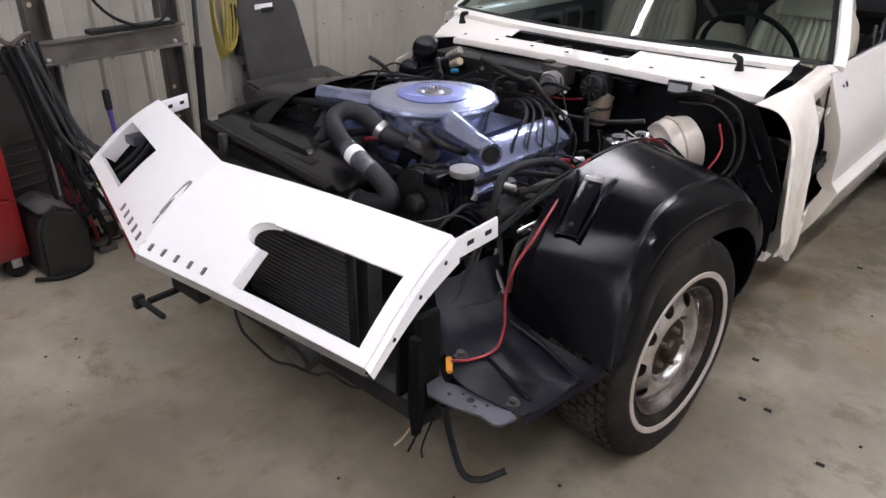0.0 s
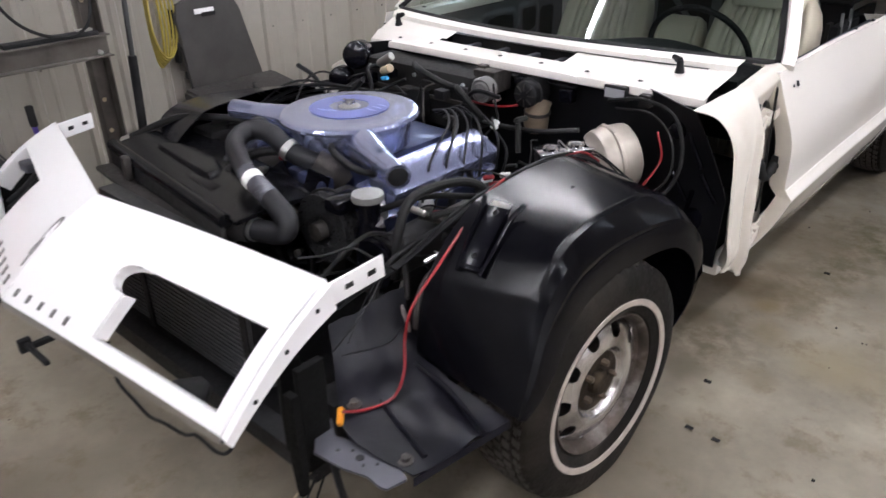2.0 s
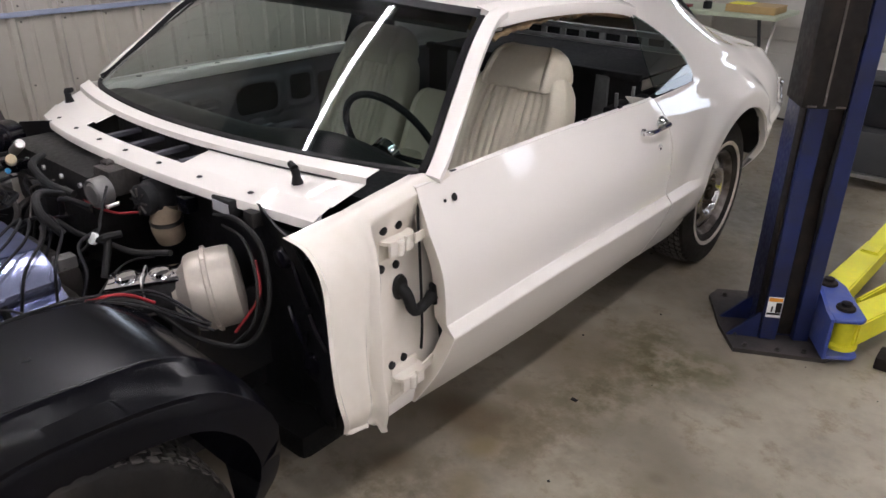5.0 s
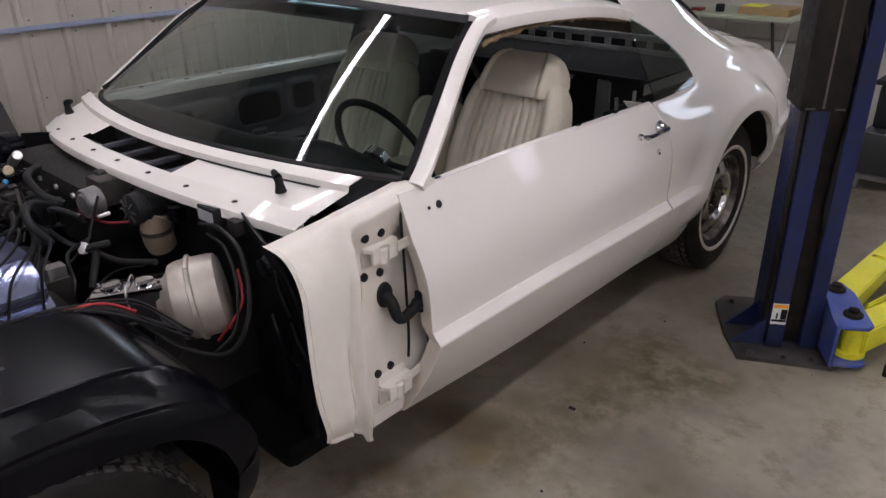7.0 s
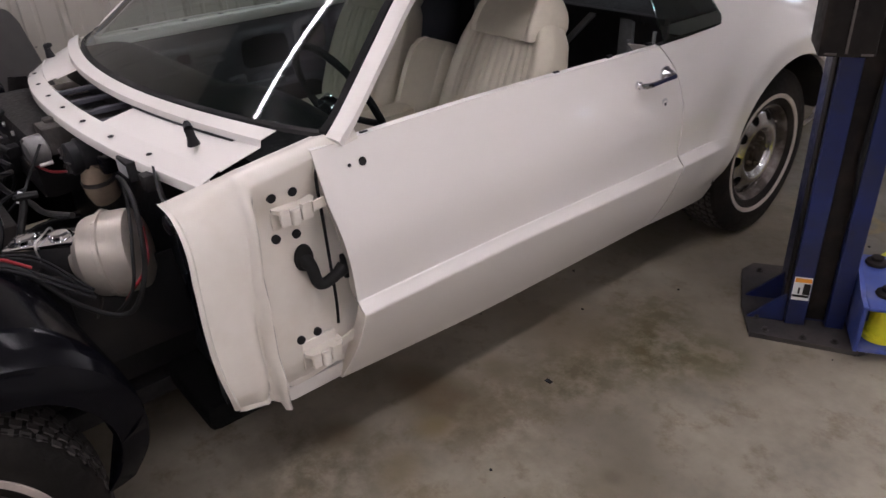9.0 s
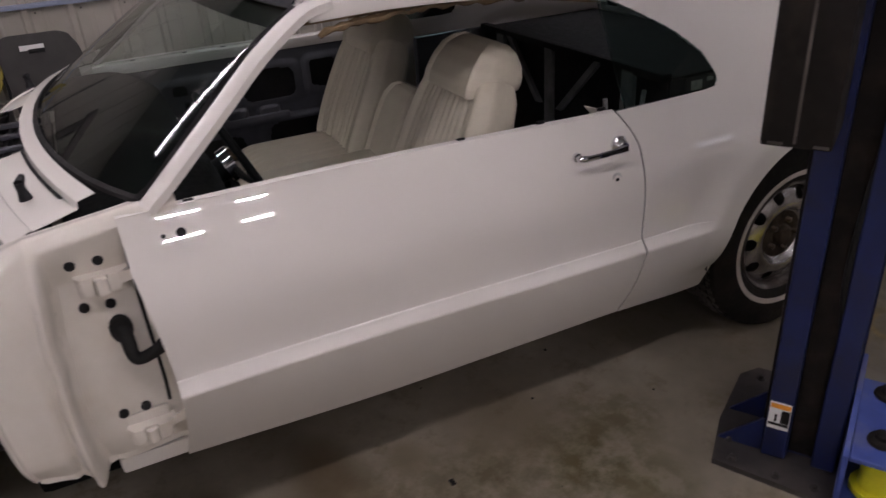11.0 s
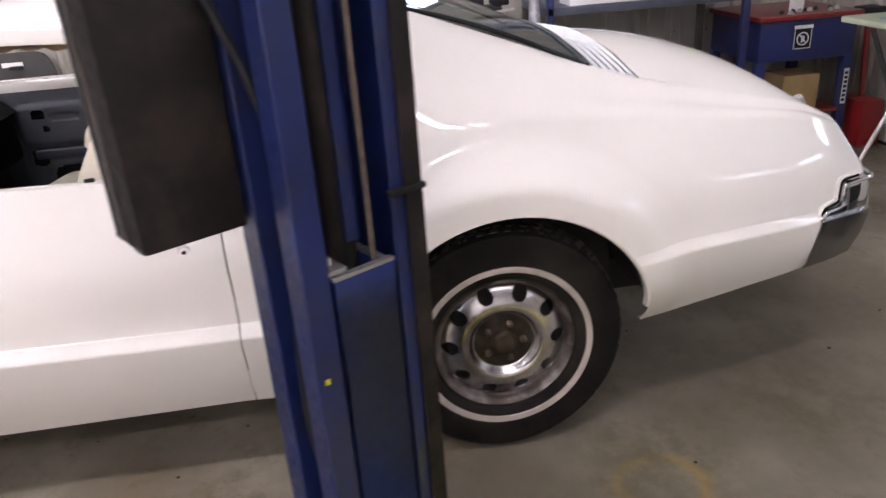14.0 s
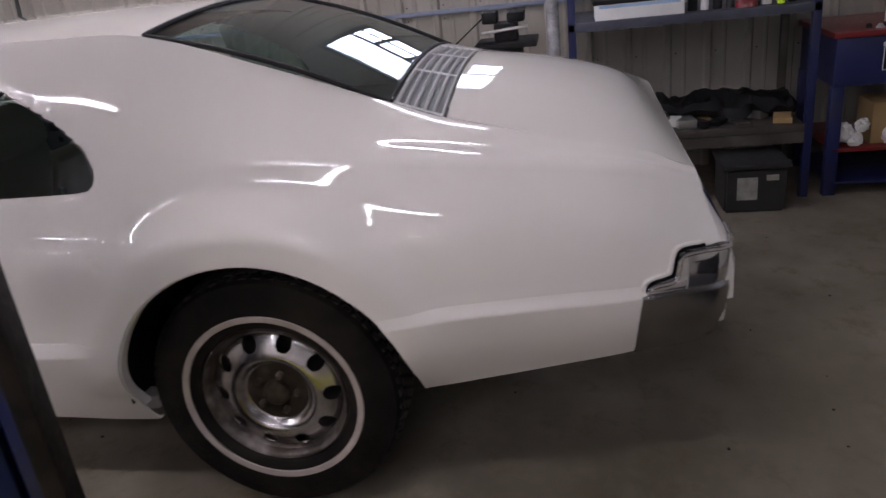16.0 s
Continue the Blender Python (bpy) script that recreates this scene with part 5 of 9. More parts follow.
def build_wheel(name, at, R, steer=0):
    """A steel wheel with slots, trim ring, hub and whitewall tyre; faces +x at first."""
    m = Matrix.Translation(at) @ pose(0, 0, 0, 0, 0, steer) @ pose(0, 0, 0, 0, 90, 0)

    def sag(p):
        """The tyre flattens on the slab and bulges a little over it."""
        low = max(0.0, 0.10 - BASE - p.z) / 0.10
        return Vector((p.x + 0.010 * low * low * (1 if p.x > at.x else -1), p.y, max(-BASE, p.z)))

    bm, segs = bmesh.new(), 150
    prof = tyre_profile(R)
    rings = []
    for r, h in prof:
        ring = []
        for k in range(segs):
            a = 2 * math.pi * (k + (0.5 if h > 0 else 0) + h * 12) / segs
            rr = r - (0.006 if (k % 3 == 0 and r > R - 0.009 and abs(h) < 0.09) else 0)
            ring.append(bm.verts.new(sag(m @ Vector((rr * math.cos(a), rr * math.sin(a), h)))))
        rings.append(ring)
    for a, b in zip(rings, rings[1:]):
        for k in range(segs):
            bm.faces.new((a[k], a[(k + 1) % segs], b[(k + 1) % segs], b[k]))
    wheel = part(name, bm, TYRE, car, "worn whitewall tyre on a slotted steel wheel", 0.5)
    bm = bmesh.new()
    lathe(bm, [(0.2365, 0.1050), (0.2375, 0.1092), (0.2535, 0.1112), (0.2550, 0.1080)], m, 72, False)
    part("whitewall", bm, WHITEWALL, wheel, "aged white sidewall band")
    bm = bmesh.new()
    for row, h in enumerate((-0.070, -0.042, -0.014, 0.014, 0.042, 0.070)):
        for k in range(62):
            q = []
            for r in (R - 0.009, R + 0.0015 - 0.010 * (abs(h) / 0.08) ** 3):
                for da, dh in ((-0.40, -0.0115), (0.28, -0.0115), (0.40, 0.0115), (-0.28, 0.0115)):
                    a = 2 * math.pi * (k + da + 0.5 * (row % 2)) / 62
                    q.append(bm.verts.new(sag(m @ Vector((r * math.cos(a), r * math.sin(a), h + dh)))))
            bm.faces.new(q[4:])
            for i in range(4):
                bm.faces.new((q[i], q[(i + 1) % 4], q[4 + (i + 1) % 4], q[4 + i]))
    tagged(part("tread", bm, TREAD, wheel, "dusty worn tread blocks", 0.2), kind="stuff")
    bm = bmesh.new()
    lathe(bm, [(0.196, -0.08), (0.186, -0.04), (0.182, 0.05), (0.187, 0.066), (0.198, 0.076), (0.206, 0.078), (0.2085, 0.086), (0.204, 0.093), (0.197, 0.089), (0.191, 0.078), (0.1875, 0.060), (0.186, 0.034)], m, 60, False)
    part("rim", bm, RIMRING, wheel, "rust-stained steel rim")
    n = 10

    def hole(p):
        q = m.inverted() @ p
        r, a = math.hypot(q.x, q.y), math.atan2(q.y, q.x)
        d = ((a * n / (2 * math.pi)) % 1 - 0.5) * 2 * math.pi / n * r
        return ((r - 0.158) / 0.0235) ** 2 + (d / 0.0215) ** 2 < 1

    def edge(p):
        q = m.inverted() @ p
        r, a = math.hypot(q.x, q.y), math.atan2(q.y, q.x)
        mid = (math.floor(a * n / (2 * math.pi)) + 0.5) * 2 * math.pi / n
        u, v = (r - 0.158) / 0.0235, (a - mid) * r / 0.0215
        k = 1 / max(1e-6, math.hypot(u, v))
        r2 = 0.158 + u * k * 0.0235
        a2 = mid + v * k * 0.0215 / max(0.01, r2)
        return m @ Vector((r2 * math.cos(a2), r2 * math.sin(a2), q.z))

    prof = [(0.1865, 0.036), (0.184, 0.046), (0.180, 0.0535), (0.176, 0.058), (0.171, 0.062), (0.166, 0.065), (0.161, 0.0675), (0.156, 0.070), (0.151, 0.0722), (0.146, 0.0743), (0.141, 0.0763), (0.136, 0.078), (0.130, 0.080), (0.124, 0.0815), (0.117, 0.082), (0.110, 0.080), (0.104, 0.074), (0.098, 0.065), (0.092, 0.060), (0.084, 0.058), (0.04, 0.058)]
    grid = [[m @ Vector((r * math.cos(a), r * math.sin(a), h)) for r, h in prof] for a in np.linspace(0, 2 * math.pi, 121)]
    bm = sheet(bmesh.new(), grid, hole, edge)
    bmesh.ops.remove_doubles(bm, verts=bm.verts, dist=0.0003)
    part("disc", thicken(bm, -0.004), RIM, wheel, "worn chrome wheel disc with ten slots")
    bm = bmesh.new()
    lathe(bm, [(0.165, -0.03), (0.165, 0.0), (0.06, 0.012)], m, 40)
    part("brake_drum", bm, GREASE, wheel)
    bm = bmesh.new()
    lathe(bm, [(0.094, 0.0595), (0.088, 0.0635), (0.060, 0.064), (0.038, 0.062), (0.036, 0.078), (0.028, 0.086), (0.012, 0.088)], m, 30)
    part("hub", bm, HUBRUST, wheel, "rusty brown wheel hub")
    for k in range(5):
        a = 2 * math.pi * k / 5 + 0.3
        bm = bmesh.new()
        lathe(bm, [(0.010, 0.06), (0.010, 0.078), (0.006, 0.084)], m @ Matrix.Translation((0.058 * math.cos(a), 0.058 * math.sin(a), 0)), 6)
        part("lug_nut", bm, RUSTY, wheel)
    return wheel


FW, RW = Vector((0.800, -0.010, 0.306)), Vector((0.806, 3.031, 0.342))
w1 = build_wheel("wheel", FW, 0.345, -4.5)
w2 = build_wheel("wheel", RW, 0.356)
for src in (w1, w2):
    c = mirrored(src)
    for sub in src.children:
        d = mirrored(sub)
        d.parent = c


# ---- front of the car: header panel, apron, wheelhouse, engine bay ----
HP = {"nose": Vector((-0.178, -1.052, 0.634)), "tipR": Vector((-0.905, -0.835, 0.645)), "tipL": Vector((0.622, -0.972, 0.620)), "topR": Vector((-0.815, -0.600, 0.830)), "topL": Vector((0.605, -0.685, 0.818)), "peak": Vector((-0.155, -0.780, 0.822))}


def half(side_tip, side_top, s, t):
    """A half of the header panel: s from the middle to the side, t from the lower front edge to the rear edge."""
    a = HP["nose"].lerp(HP[side_tip], s)
    b = HP["peak"].lerp(HP[side_top], s)
    return a.lerp(b, t) + Vector((0, 0, 0.020 * math.sin(math.pi * t) + 0.006 * math.sin(math.pi * s)))


OPEN = {"tipL": (0.447, 0.955, 0.082, 0.578, 0.450), "tipR": (0.50, 0.945, 0.13, 0.60, 0.47)}


def slant(tip, s, t):
    """Moves the grid so that one of its lines runs along the slanted inner edge of the opening."""
    lo_s, hi_s, lo_t, hi_t, top_s = OPEN[tip]
    k = min(1, max(0, (t - lo_t) / (hi_t - lo_t))) * (1 if t <= hi_t else max(0, (1 - t) / (1 - hi_t)))
    return s + (top_s - lo_s) * k * (s / lo_s if s < lo_s else max(0, (hi_s - s) / (hi_s - lo_s)))


bm = bmesh.new()
for tip, top in (("tipL", "topL"), ("tipR", "topR")):
    lo_s, hi_s, lo_t, hi_t, top_s = OPEN[tip]
    S = list(np.linspace(0, lo_s, 57)) + list(np.linspace(lo_s, hi_s, 17))[1:] + [1.0]
    T = list(np.linspace(0, lo_t, 5)) + list(np.linspace(lo_t, hi_t, 31))[1:] + list(np.linspace(hi_t, 1, 12))[1:]
    vs = {}
    for i in range(len(S) - 1):
        for j in range(len(T) - 1):
            ms, mt = (S[i] + S[i + 1]) / 2, (T[j] + T[j + 1]) / 2
            if lo_s <= ms <= hi_s and lo_t <= mt <= hi_t:
                continue
            # rounded notch at the inner upper corner of the driver's opening
            if tip == "tipL" and ms < lo_s and ((ms - lo_s - 0.002) / 0.078) ** 2 + ((mt - hi_t + 0.095) / 0.105) ** 2 < 1:
                continue
            q = []
            for a, b in ((i, j), (i + 1, j), (i + 1, j + 1), (i, j + 1)):
                if (a, b) not in vs:
                    sv, tv = float(S[a]), float(T[b])
                    if tip == "tipL" and sv < lo_s - 0.004:
                        e, g = (sv - lo_s - 0.002) / 0.078, (tv - hi_t + 0.095) / 0.105
                        r_ = math.hypot(e, g)
                        if r_ < 1:
                            sv, tv = lo_s + 0.002 + e / r_ * 0.078, hi_t - 0.095 + g / r_ * 0.105
                    vs[a, b] = bm.verts.new(half(tip, top, float(slant(tip, sv, tv)), tv))
                q.append(vs[a, b])
            bm.faces.new(q)
bmesh.ops.remove_doubles(bm, verts=bm.verts, dist=0.001)
header = part("header_panel", thicken(bm, -0.006), HEADER, car, "bright white header panel with empty headlamp openings")
# rolled lower edge, end flanges and opening flanges
for tip, top, hole in (("tipL", "topL", (0.447, 0.955, 0.082, 0.578, 0.450)), ("tipR", "topR", (0.50, 0.945, 0.13, 0.60, 0.47))):
    bm = sheet(bmesh.new(), [[half(tip, top, s, 0), half(tip, top, s, 0) + Vector((0, -0.004, -0.012)), half(tip, top, s, 0) + Vector((0, 0.010, -0.018))] for s in np.linspace(0, 1, 20)])
    part("lower_edge", thicken(bm, -0.003), CHROME, header, "thin bright trim under the front edge")
    dx = 1 if tip == "tipL" else -1
    bm = sheet(bmesh.new(), [[half(tip, top, 1, t), half(tip, top, 1, t) + Vector((0.010 * dx, 0, -0.008)), half(tip, top, 1, t) + Vector((0.010 * dx, 0.01, -0.026 - 0.039 * t))] for t in np.linspace(0, 1, 16)])
    part("end_flange", thicken(bm, -0.003), HEADER, header)
    lo_s, hi_s, lo_t, hi_t, top_s = hole
    ring = [(lo_s, lo_t), (hi_s, lo_t), (hi_s, hi_t), (top_s, hi_t), (lo_s, lo_t)]
    for k, (a, b) in enumerate(zip(ring, ring[1:])):
        d = (0.010, 0.026 if dx > 0 else 0.036, 0.012 if dx > 0 else 0.022, 0.020 if dx > 0 else 0.050)[k]
        col = []
        for u in np.linspace(0.41 if dx > 0 and k == 3 else 0, 1, 14):
            p = half(tip, top, a[0] + (b[0] - a[0]) * u, a[1] + (b[1] - a[1]) * u)
            col.append([p + Vector((0, -0.001, 0.001)), p + Vector((0, 0.02 * d / 0.03, -d * 0.5)), p + Vector((0, 0.035 * d / 0.03, -d))])
        part("opening_flange", thicken(sheet(bmesh.new(), col), -0.003), HEADER, header)
    for t in (0.25, 0.55, 0.85):
        p = half(tip, top, 1, t) + Vector((0.0125 * dx, 0.003, -0.024))
        part("flange_hole", lathe(bmesh.new(), [(0.006, 0), (0.005, 0.002)], axis(p, p + Vector((dx, 0, 0))), 10), DULL, header)
    p, q = HP[top], Vector((0.008, 0.153, 0.012)) if dx > 0 else Vector((-0.055, 0.150, -0.004))
    m = Matrix.Translation(p + Vector((0.004 * dx, -0.01, -0.032))) @ q.to_track_quat("Y", "Z").to_matrix().to_4x4()
    part("side_bracket", boxes(((-0.003, 0, -0.026), (0.003, 0.155, 0.026)), bevel=0.001, m=m), HEADER, header, "white slotted mounting bracket")
    for y in (0.06, 0.12):
        part("bracket_slot", boxes(((-0.004, y - 0.011, -0.006), (0.004, y + 0.011, 0.006)), m=m), DULL, header)
# flange round the notch, with a stepped tab below it
cols = []
for a in np.linspace(math.radians(92), math.radians(252), 22):
    sv, tv = 0.449 + 0.078 * math.cos(a), 0.483 + 0.105 * math.sin(a)
    p = half("tipL", "topL", float(slant("tipL", sv, tv)), tv)
    cols.append([p + Vector((0, -0.001, 0.001)), p + Vector((0.0, 0.006, -0.008)), p + Vector((0.002, 0.010, -0.018))])
part("opening_flange", thicken(sheet(bmesh.new(), cols), -0.003), HEADER, header)
for sv in (0.52, 0.66, 0.80):
    p = half("tipL", "topL", sv, 0.070)
    part("edge_hole", lathe(bmesh.new(), [(0.005, 0), (0.004, 0.0015)], axis(p + Vector((0, 0, 0.0006)), p + Vector((0, -0.6, 0.8))), 8), DULL, header)
# letters along the front edge, as plain blocks, and the emblem
for k in range(10):
    s = (k - 4.6) / 4.6
    tip, top = ("tipL", "topL") if s > 0 else ("tipR", "topR")
    s0 = abs(s) * 0.31 + 0.02
    p, q = half(tip, top, s0, 0.085), half(tip, top, s0 + 0.02, 0.085)
    up = (half(tip, top, s0, 0.12) - p).normalized()
    ax = (q - p).normalized()
    nn = ax.cross(up)
    nn = nn if nn.z > 0 else -nn
    bm = bmesh.new()
    for v in bmesh.ops.create_cube(bm, size=1)["verts"]:
        v.co = p + ax * v.co.x * 0.013 + up * v.co.y * 0.022 + nn * (v.co.z * 0.008 + 0.004)
    bmesh.ops.bevel(bm, geom=bm.edges[:], offset=0.0015, segments=1, affect="EDGES")
    part("badge_block", bm, LETTERGREY, header, "chrome letter-sized block")
bm = bmesh.new()
e0, e1 = HP["nose"].lerp(HP["peak"], 0.24) + Vector((-0.02, 0, 0.016)), HP["nose"].lerp(HP["peak"], 0.68) + Vector((-0.02, 0, 0.021))
sidev = (e1 - e0).normalized().cross(Vector((0, 0, 1))).normalized()
ring = [e0.lerp(e1, 0.66 + 0.34 * math.cos(a)) + sidev * 0.012 * math.sin(a) for a in np.linspace(0, 2 * math.pi, 17)]
tube(bm, ring, 0.0048, 8, 3)
tube(bm, [e0.lerp(e1, 0.22), e0.lerp(e1, 0.40), e0.lerp(e1, 0.62)], [0.009, 0.010, 0.004], 8, 4)
tube(bm, [e0, e0.lerp(e1, 0.14), e0.lerp(e1, 0.26)], [0.004, 0.006, 0.005], 8, 4)
part("emblem", bm, LETTERGREY, header, "small chrome hood emblem")

# wheelhouse (inner fender) of the driver's side
# sections from the front foot over the top to the rear tip: inner edge, crease, outer edge
INNER = [(-0.415, 0.485), (-0.412, 0.525), (-0.404, 0.580), (-0.388, 0.640), (-0.355, 0.700), (-0.300, 0.756), (-0.225, 0.804), (-0.185, 0.818), (-0.095, 0.826), (0.035, 0.831), (0.200, 0.815), (0.300, 0.768), (0.365, 0.690), (0.395, 0.590), (0.395, 0.480), (0.370, 0.390)]
CREASE = [(0.882, -0.422, 0.457), (0.870, -0.384, 0.520), (0.856, -0.343, 0.590), (0.845, -0.308, 0.650), (0.840, -0.280, 0.697), (0.838, -0.232, 0.752), (0.836, -0.192, 0.775), (0.835, -0.150, 0.786), (0.830, -0.050, 0.792), (0.826, 0.080, 0.782), (0.822, 0.225, 0.764), (0.834, 0.325, 0.722), (0.862, 0.400, 0.636), (0.884, 0.432, 0.535), (0.888, 0.425, 0.430), (0.880, 0.390, 0.350)]
EDGE = [(0.890, -0.420, 0.449), (0.893, -0.388, 0.490), (0.890, -0.350, 0.545), (0.884, -0.316, 0.595), (0.880, -0.278, 0.635), (0.876, -0.222, 0.674), (0.874, -0.182, 0.689), (0.872, -0.140, 0.700), (0.870, -0.030, 0.710), (0.872, 0.090, 0.704), (0.880, 0.215, 0.690), (0.898, 0.322, 0.664), (0.915, 0.402, 0.594), (0.922, 0.436, 0.505), (0.916, 0.427, 0.415), (0.902, 0.388, 0.343)]
cols = []
for n_, (a, b, c) in enumerate(zip(INNER, CREASE, EDGE)):
    i, k, l = Vector((0.585, *a)), Vector(b), Vector(c)
    hub = Vector((l.x + 0.012, FW.y, FW.z))
    s = l + (hub - l).normalized() * (0.020, 0.045, 0.062, 0.072)[min(n_, 3)] + Vector((0.010, 0, 0))
    cols.append([i, i.lerp(k, 0.30), i.lerp(k, 0.60), i.lerp(k, 0.90), i.lerp(k, 0.97), k, k.lerp(l, 0.08) + Vector((0.005, 0, 0.001)), k.lerp(l, 0.45) + Vector((0.008, 0, 0.004)), k.lerp(l, 0.90) + Vector((0.004, 0, 0.002)), l, l.lerp(s, 0.12) + Vector((0.002, 0, 0)), l.lerp(s, 0.55) + Vector((0.003, 0, 0)), s])
rows = [spline(r, 5) for r in zip(*cols)]
liner = part("inner_fender", thicken(sheet(bmesh.new(), rows), -0.004), FENDER, car, "satin black inner fender over the front wheel", 0.24)
mirrored(liner)
# raised bead along the crease, plate and holes on the liner
bm = tube(bmesh.new(), [Vector(p) + Vector((-0.003, 0, 0.001)) for p in CREASE[2:12]], 0.0045, 6, 5)
part("liner_bead", bm, FENDER, liner)

plate_m = Matrix.Translation((0.672, -0.262, 0.778)) @ pose(0, 0, 0, 36.5, 0, 8)
part("liner_bracket", boxes(((-0.026, -0.085, -0.006), (0.026, 0.088, 0.006)), ((-0.030, -0.094, -0.012), (0.030, -0.084, 0.004)), bevel=0.002, m=plate_m), BLACK, liner, "small bracket plate on the inner fender")
part("bracket_face", boxes(((-0.022, 0.076, 0.0065), (0.030, 0.090, 0.008)), bevel=0.001, m=plate_m), STEEL, liner)
for dx in (-0.036, 0.036):
    part("bracket_bead", tube(bmesh.new(), [plate_m @ Vector(p) for p in ((dx * 0.8, -0.100, -0.004), (dx, -0.03, 0.0), (dx * 1.1, 0.05, -0.001), (dx * 1.5, 0.105, -0.006))], 0.006, 8), BLACK, liner)
for p in ((0.0, -0.060), (0.0, 0.060)):
    bm = bmesh.new()
    lathe(bm, [(0.007, 0), (0.005, 0.0015)], plate_m @ Matrix.Translation((p[0], p[1], 0.0065)), 10)
    part("bracket_hole", bm, DULL, liner)
for x, y, z in ((0.695, -0.095, 0.8115), (0.708, 0.040, 0.8100)):
    part("liner_slot", boxes(((x - 0.006, y - 0.010, z - 0.004), (x + 0.006, y + 0.010, z + 0.0012)), bevel=0.002), DULL, liner)

# apron in front of the wheel, radiator support end and its grey plate
AP = [[(0.880, -0.430, 0.450), (0.815, -0.672, 0.415)], [(0.770, -0.420, 0.450), (0.720, -0.690, 0.432)], [(0.660, -0.415, 0.460), (0.625, -0.690, 0.445)], [(0.575, -0.400, 0.490), (0.545, -0.640, 0.470)], [(0.520, -0.380, 0.550), (0.475, -0.590, 0.520)], [(0.480, -0.350, 0.610), (0.430, -0.560, 0.570)]]
rows = []
for a, b in AP:
    a, b = Vector(a), Vector(b)
    rows.append([a.lerp(b, t) + Vector((0, 0, 0.004 * math.sin(9 * t + a.x * 12) + 0.004 * math.sin(16 * t + 20 * a.x) * math.sin(17 * a.x + 5 * t))) for t in np.linspace(0, 1, 33)])
rows = [list(r) for r in zip(*[spline(c, 5) for c in zip(*rows)])]
apron = part("fender_apron", thicken(sheet(bmesh.new(), rows), -0.004), APRON, car, "dented black apron in front of the wheel")
bm = sheet(bmesh.new(), [[Vector((0.882 - 0.065 * t, -0.432 - 0.242 * t, 0.452 - 0.035 * t)), Vector((0.886 - 0.065 * t, -0.436 - 0.242 * t, 0.436 - 0.035 * t))] for t in np.linspace(0, 1, 6)])
part("apron_edge", thicken(bm, 0.004), APRON, apron)
for x, y, z in ((0.775, -0.655, 0.427), (0.59, -0.63, 0.462)):
    bm = bmesh.new()
    lathe(bm, [(0.018, 0), (0.018, 0.004), (0.010, 0.005), (0.010, 0.014), (0.004, 0.015)], axis((x, y, z), (x, y, z + 1)), 12)
    part("apron_bolt", bm, GREASE, apron)
part("apron_bead", tube(bmesh.new(), [(0.86, -0.50, 0.450), (0.72, -0.45, 0.458), (0.60, -0.44, 0.478)], 0.007, 6), APRON, apron)
part("apron_bead", tube(bmesh.new(), [(0.80, -0.62, 0.430), (0.70, -0.60, 0.446), (0.62, -0.575, 0.458)], 0.006, 6), APRON, apron)
bm = prism(bmesh.new(), [(0.548, -0.665), (0.600, -0.700), (0.745, -0.655), (0.812, -0.690), (0.800, -0.735), (0.785, -0.742), (0.745, -0.738), (0.690, -0.755), (0.605, -0.765), (0.572, -0.735)], "z", 0.420, 0.426)
plate = part("support_plate", bm, PLATE, car, "grey perforated radiator support plate")
for x, y, r in ((0.693, -0.711, 0.010), (0.665, -0.706, 0.004), (0.715, -0.722, 0.004), (0.735, -0.700, 0.004), (0.64, -0.728, 0.005)):
    bm = bmesh.new()
    lathe(bm, [(r, 0), (r * 0.9, 0.0012)], axis((x, y, 0.426), (x, y, 1)), 14)
    part("plate_hole", bm, DULL, plate)
part("support_end", boxes(((0.555, -0.760, 0.34), (0.575, -0.690, 0.62)), ((0.490, -0.760, 0.36), (0.505, -0.700, 0.60)), bevel=0.004), UNDER, car, "black radiator support upright")
part("support_leg", prism(bmesh.new(), [(0.585, 0.60), (0.612, 0.60), (0.618, 0.40), (0.606, 0.325), (0.590, 0.318), (0.580, 0.40)], "y", -0.808, -0.790), UNDER, car, "black bent support strip")
part("support_bar", boxes(((-0.62, -0.74, 0.28), (0.56, -0.68, 0.34)), bevel=0.008), DULL, car)
bm = tube(bmesh.new(), [(0.635, -0.74, 0.395), (0.655, -0.735, 0.30), (0.69, -0.73, 0.21), (0.735, -0.715, 0.205), (0.775, -0.665, 0.225)], 0.009, 8)
part("tow_hook", bm, DULL, car, "bent black hook under the front")
for a in range(3):
    bm = tube(bmesh.new(), [(0.56 + 0.02 * a, -0.74, 0.34), (0.53 + 0.03 * a, -0.77, 0.26), (0.50 + 0.05 * a, -0.78, 0.215 + 0.01 * a)], 0.003, 6)
    part("loose_wire", bm, WIRE if a else PALE, car)
bm = tube(bmesh.new(), [(0.60, -0.93, 0.60), (0.605, -0.95, 0.565), (0.56, -0.955, 0.532), (0.47, -0.95, 0.520), (0.415, -0.95, 0.490), (0.33, -0.952, 0.475), (0.253, -0.95, 0.450), (0.18, -0.948, 0.458), (0.123, -0.95, 0.48), (0.085, -0.94, 0.515), (0.069, -0.93, 0.56)], 0.004, 6)
part("hanging_wire", bm, WIRE, car, "thin black wire hanging under the nose")
bm = bmesh.new()
lathe(bm, [(0.02, 0), (0.055, 0.05), (0.055, 0.085), (0.045, 0.09)], axis((0.25, -0.80, 0.455), (0.25, -1.10, 0.36)), 20)
part("fog_lamp", bm, DULL, car)
bm = bmesh.new()
lathe(bm, [(0.044, 0), (0.030, 0.008), (0.002, 0.012)], axis((0.25, -0.882, 0.4290), (0.25, -1.096, 0.3613)), 20)
part("fog_lens", bm, GREASE, car)
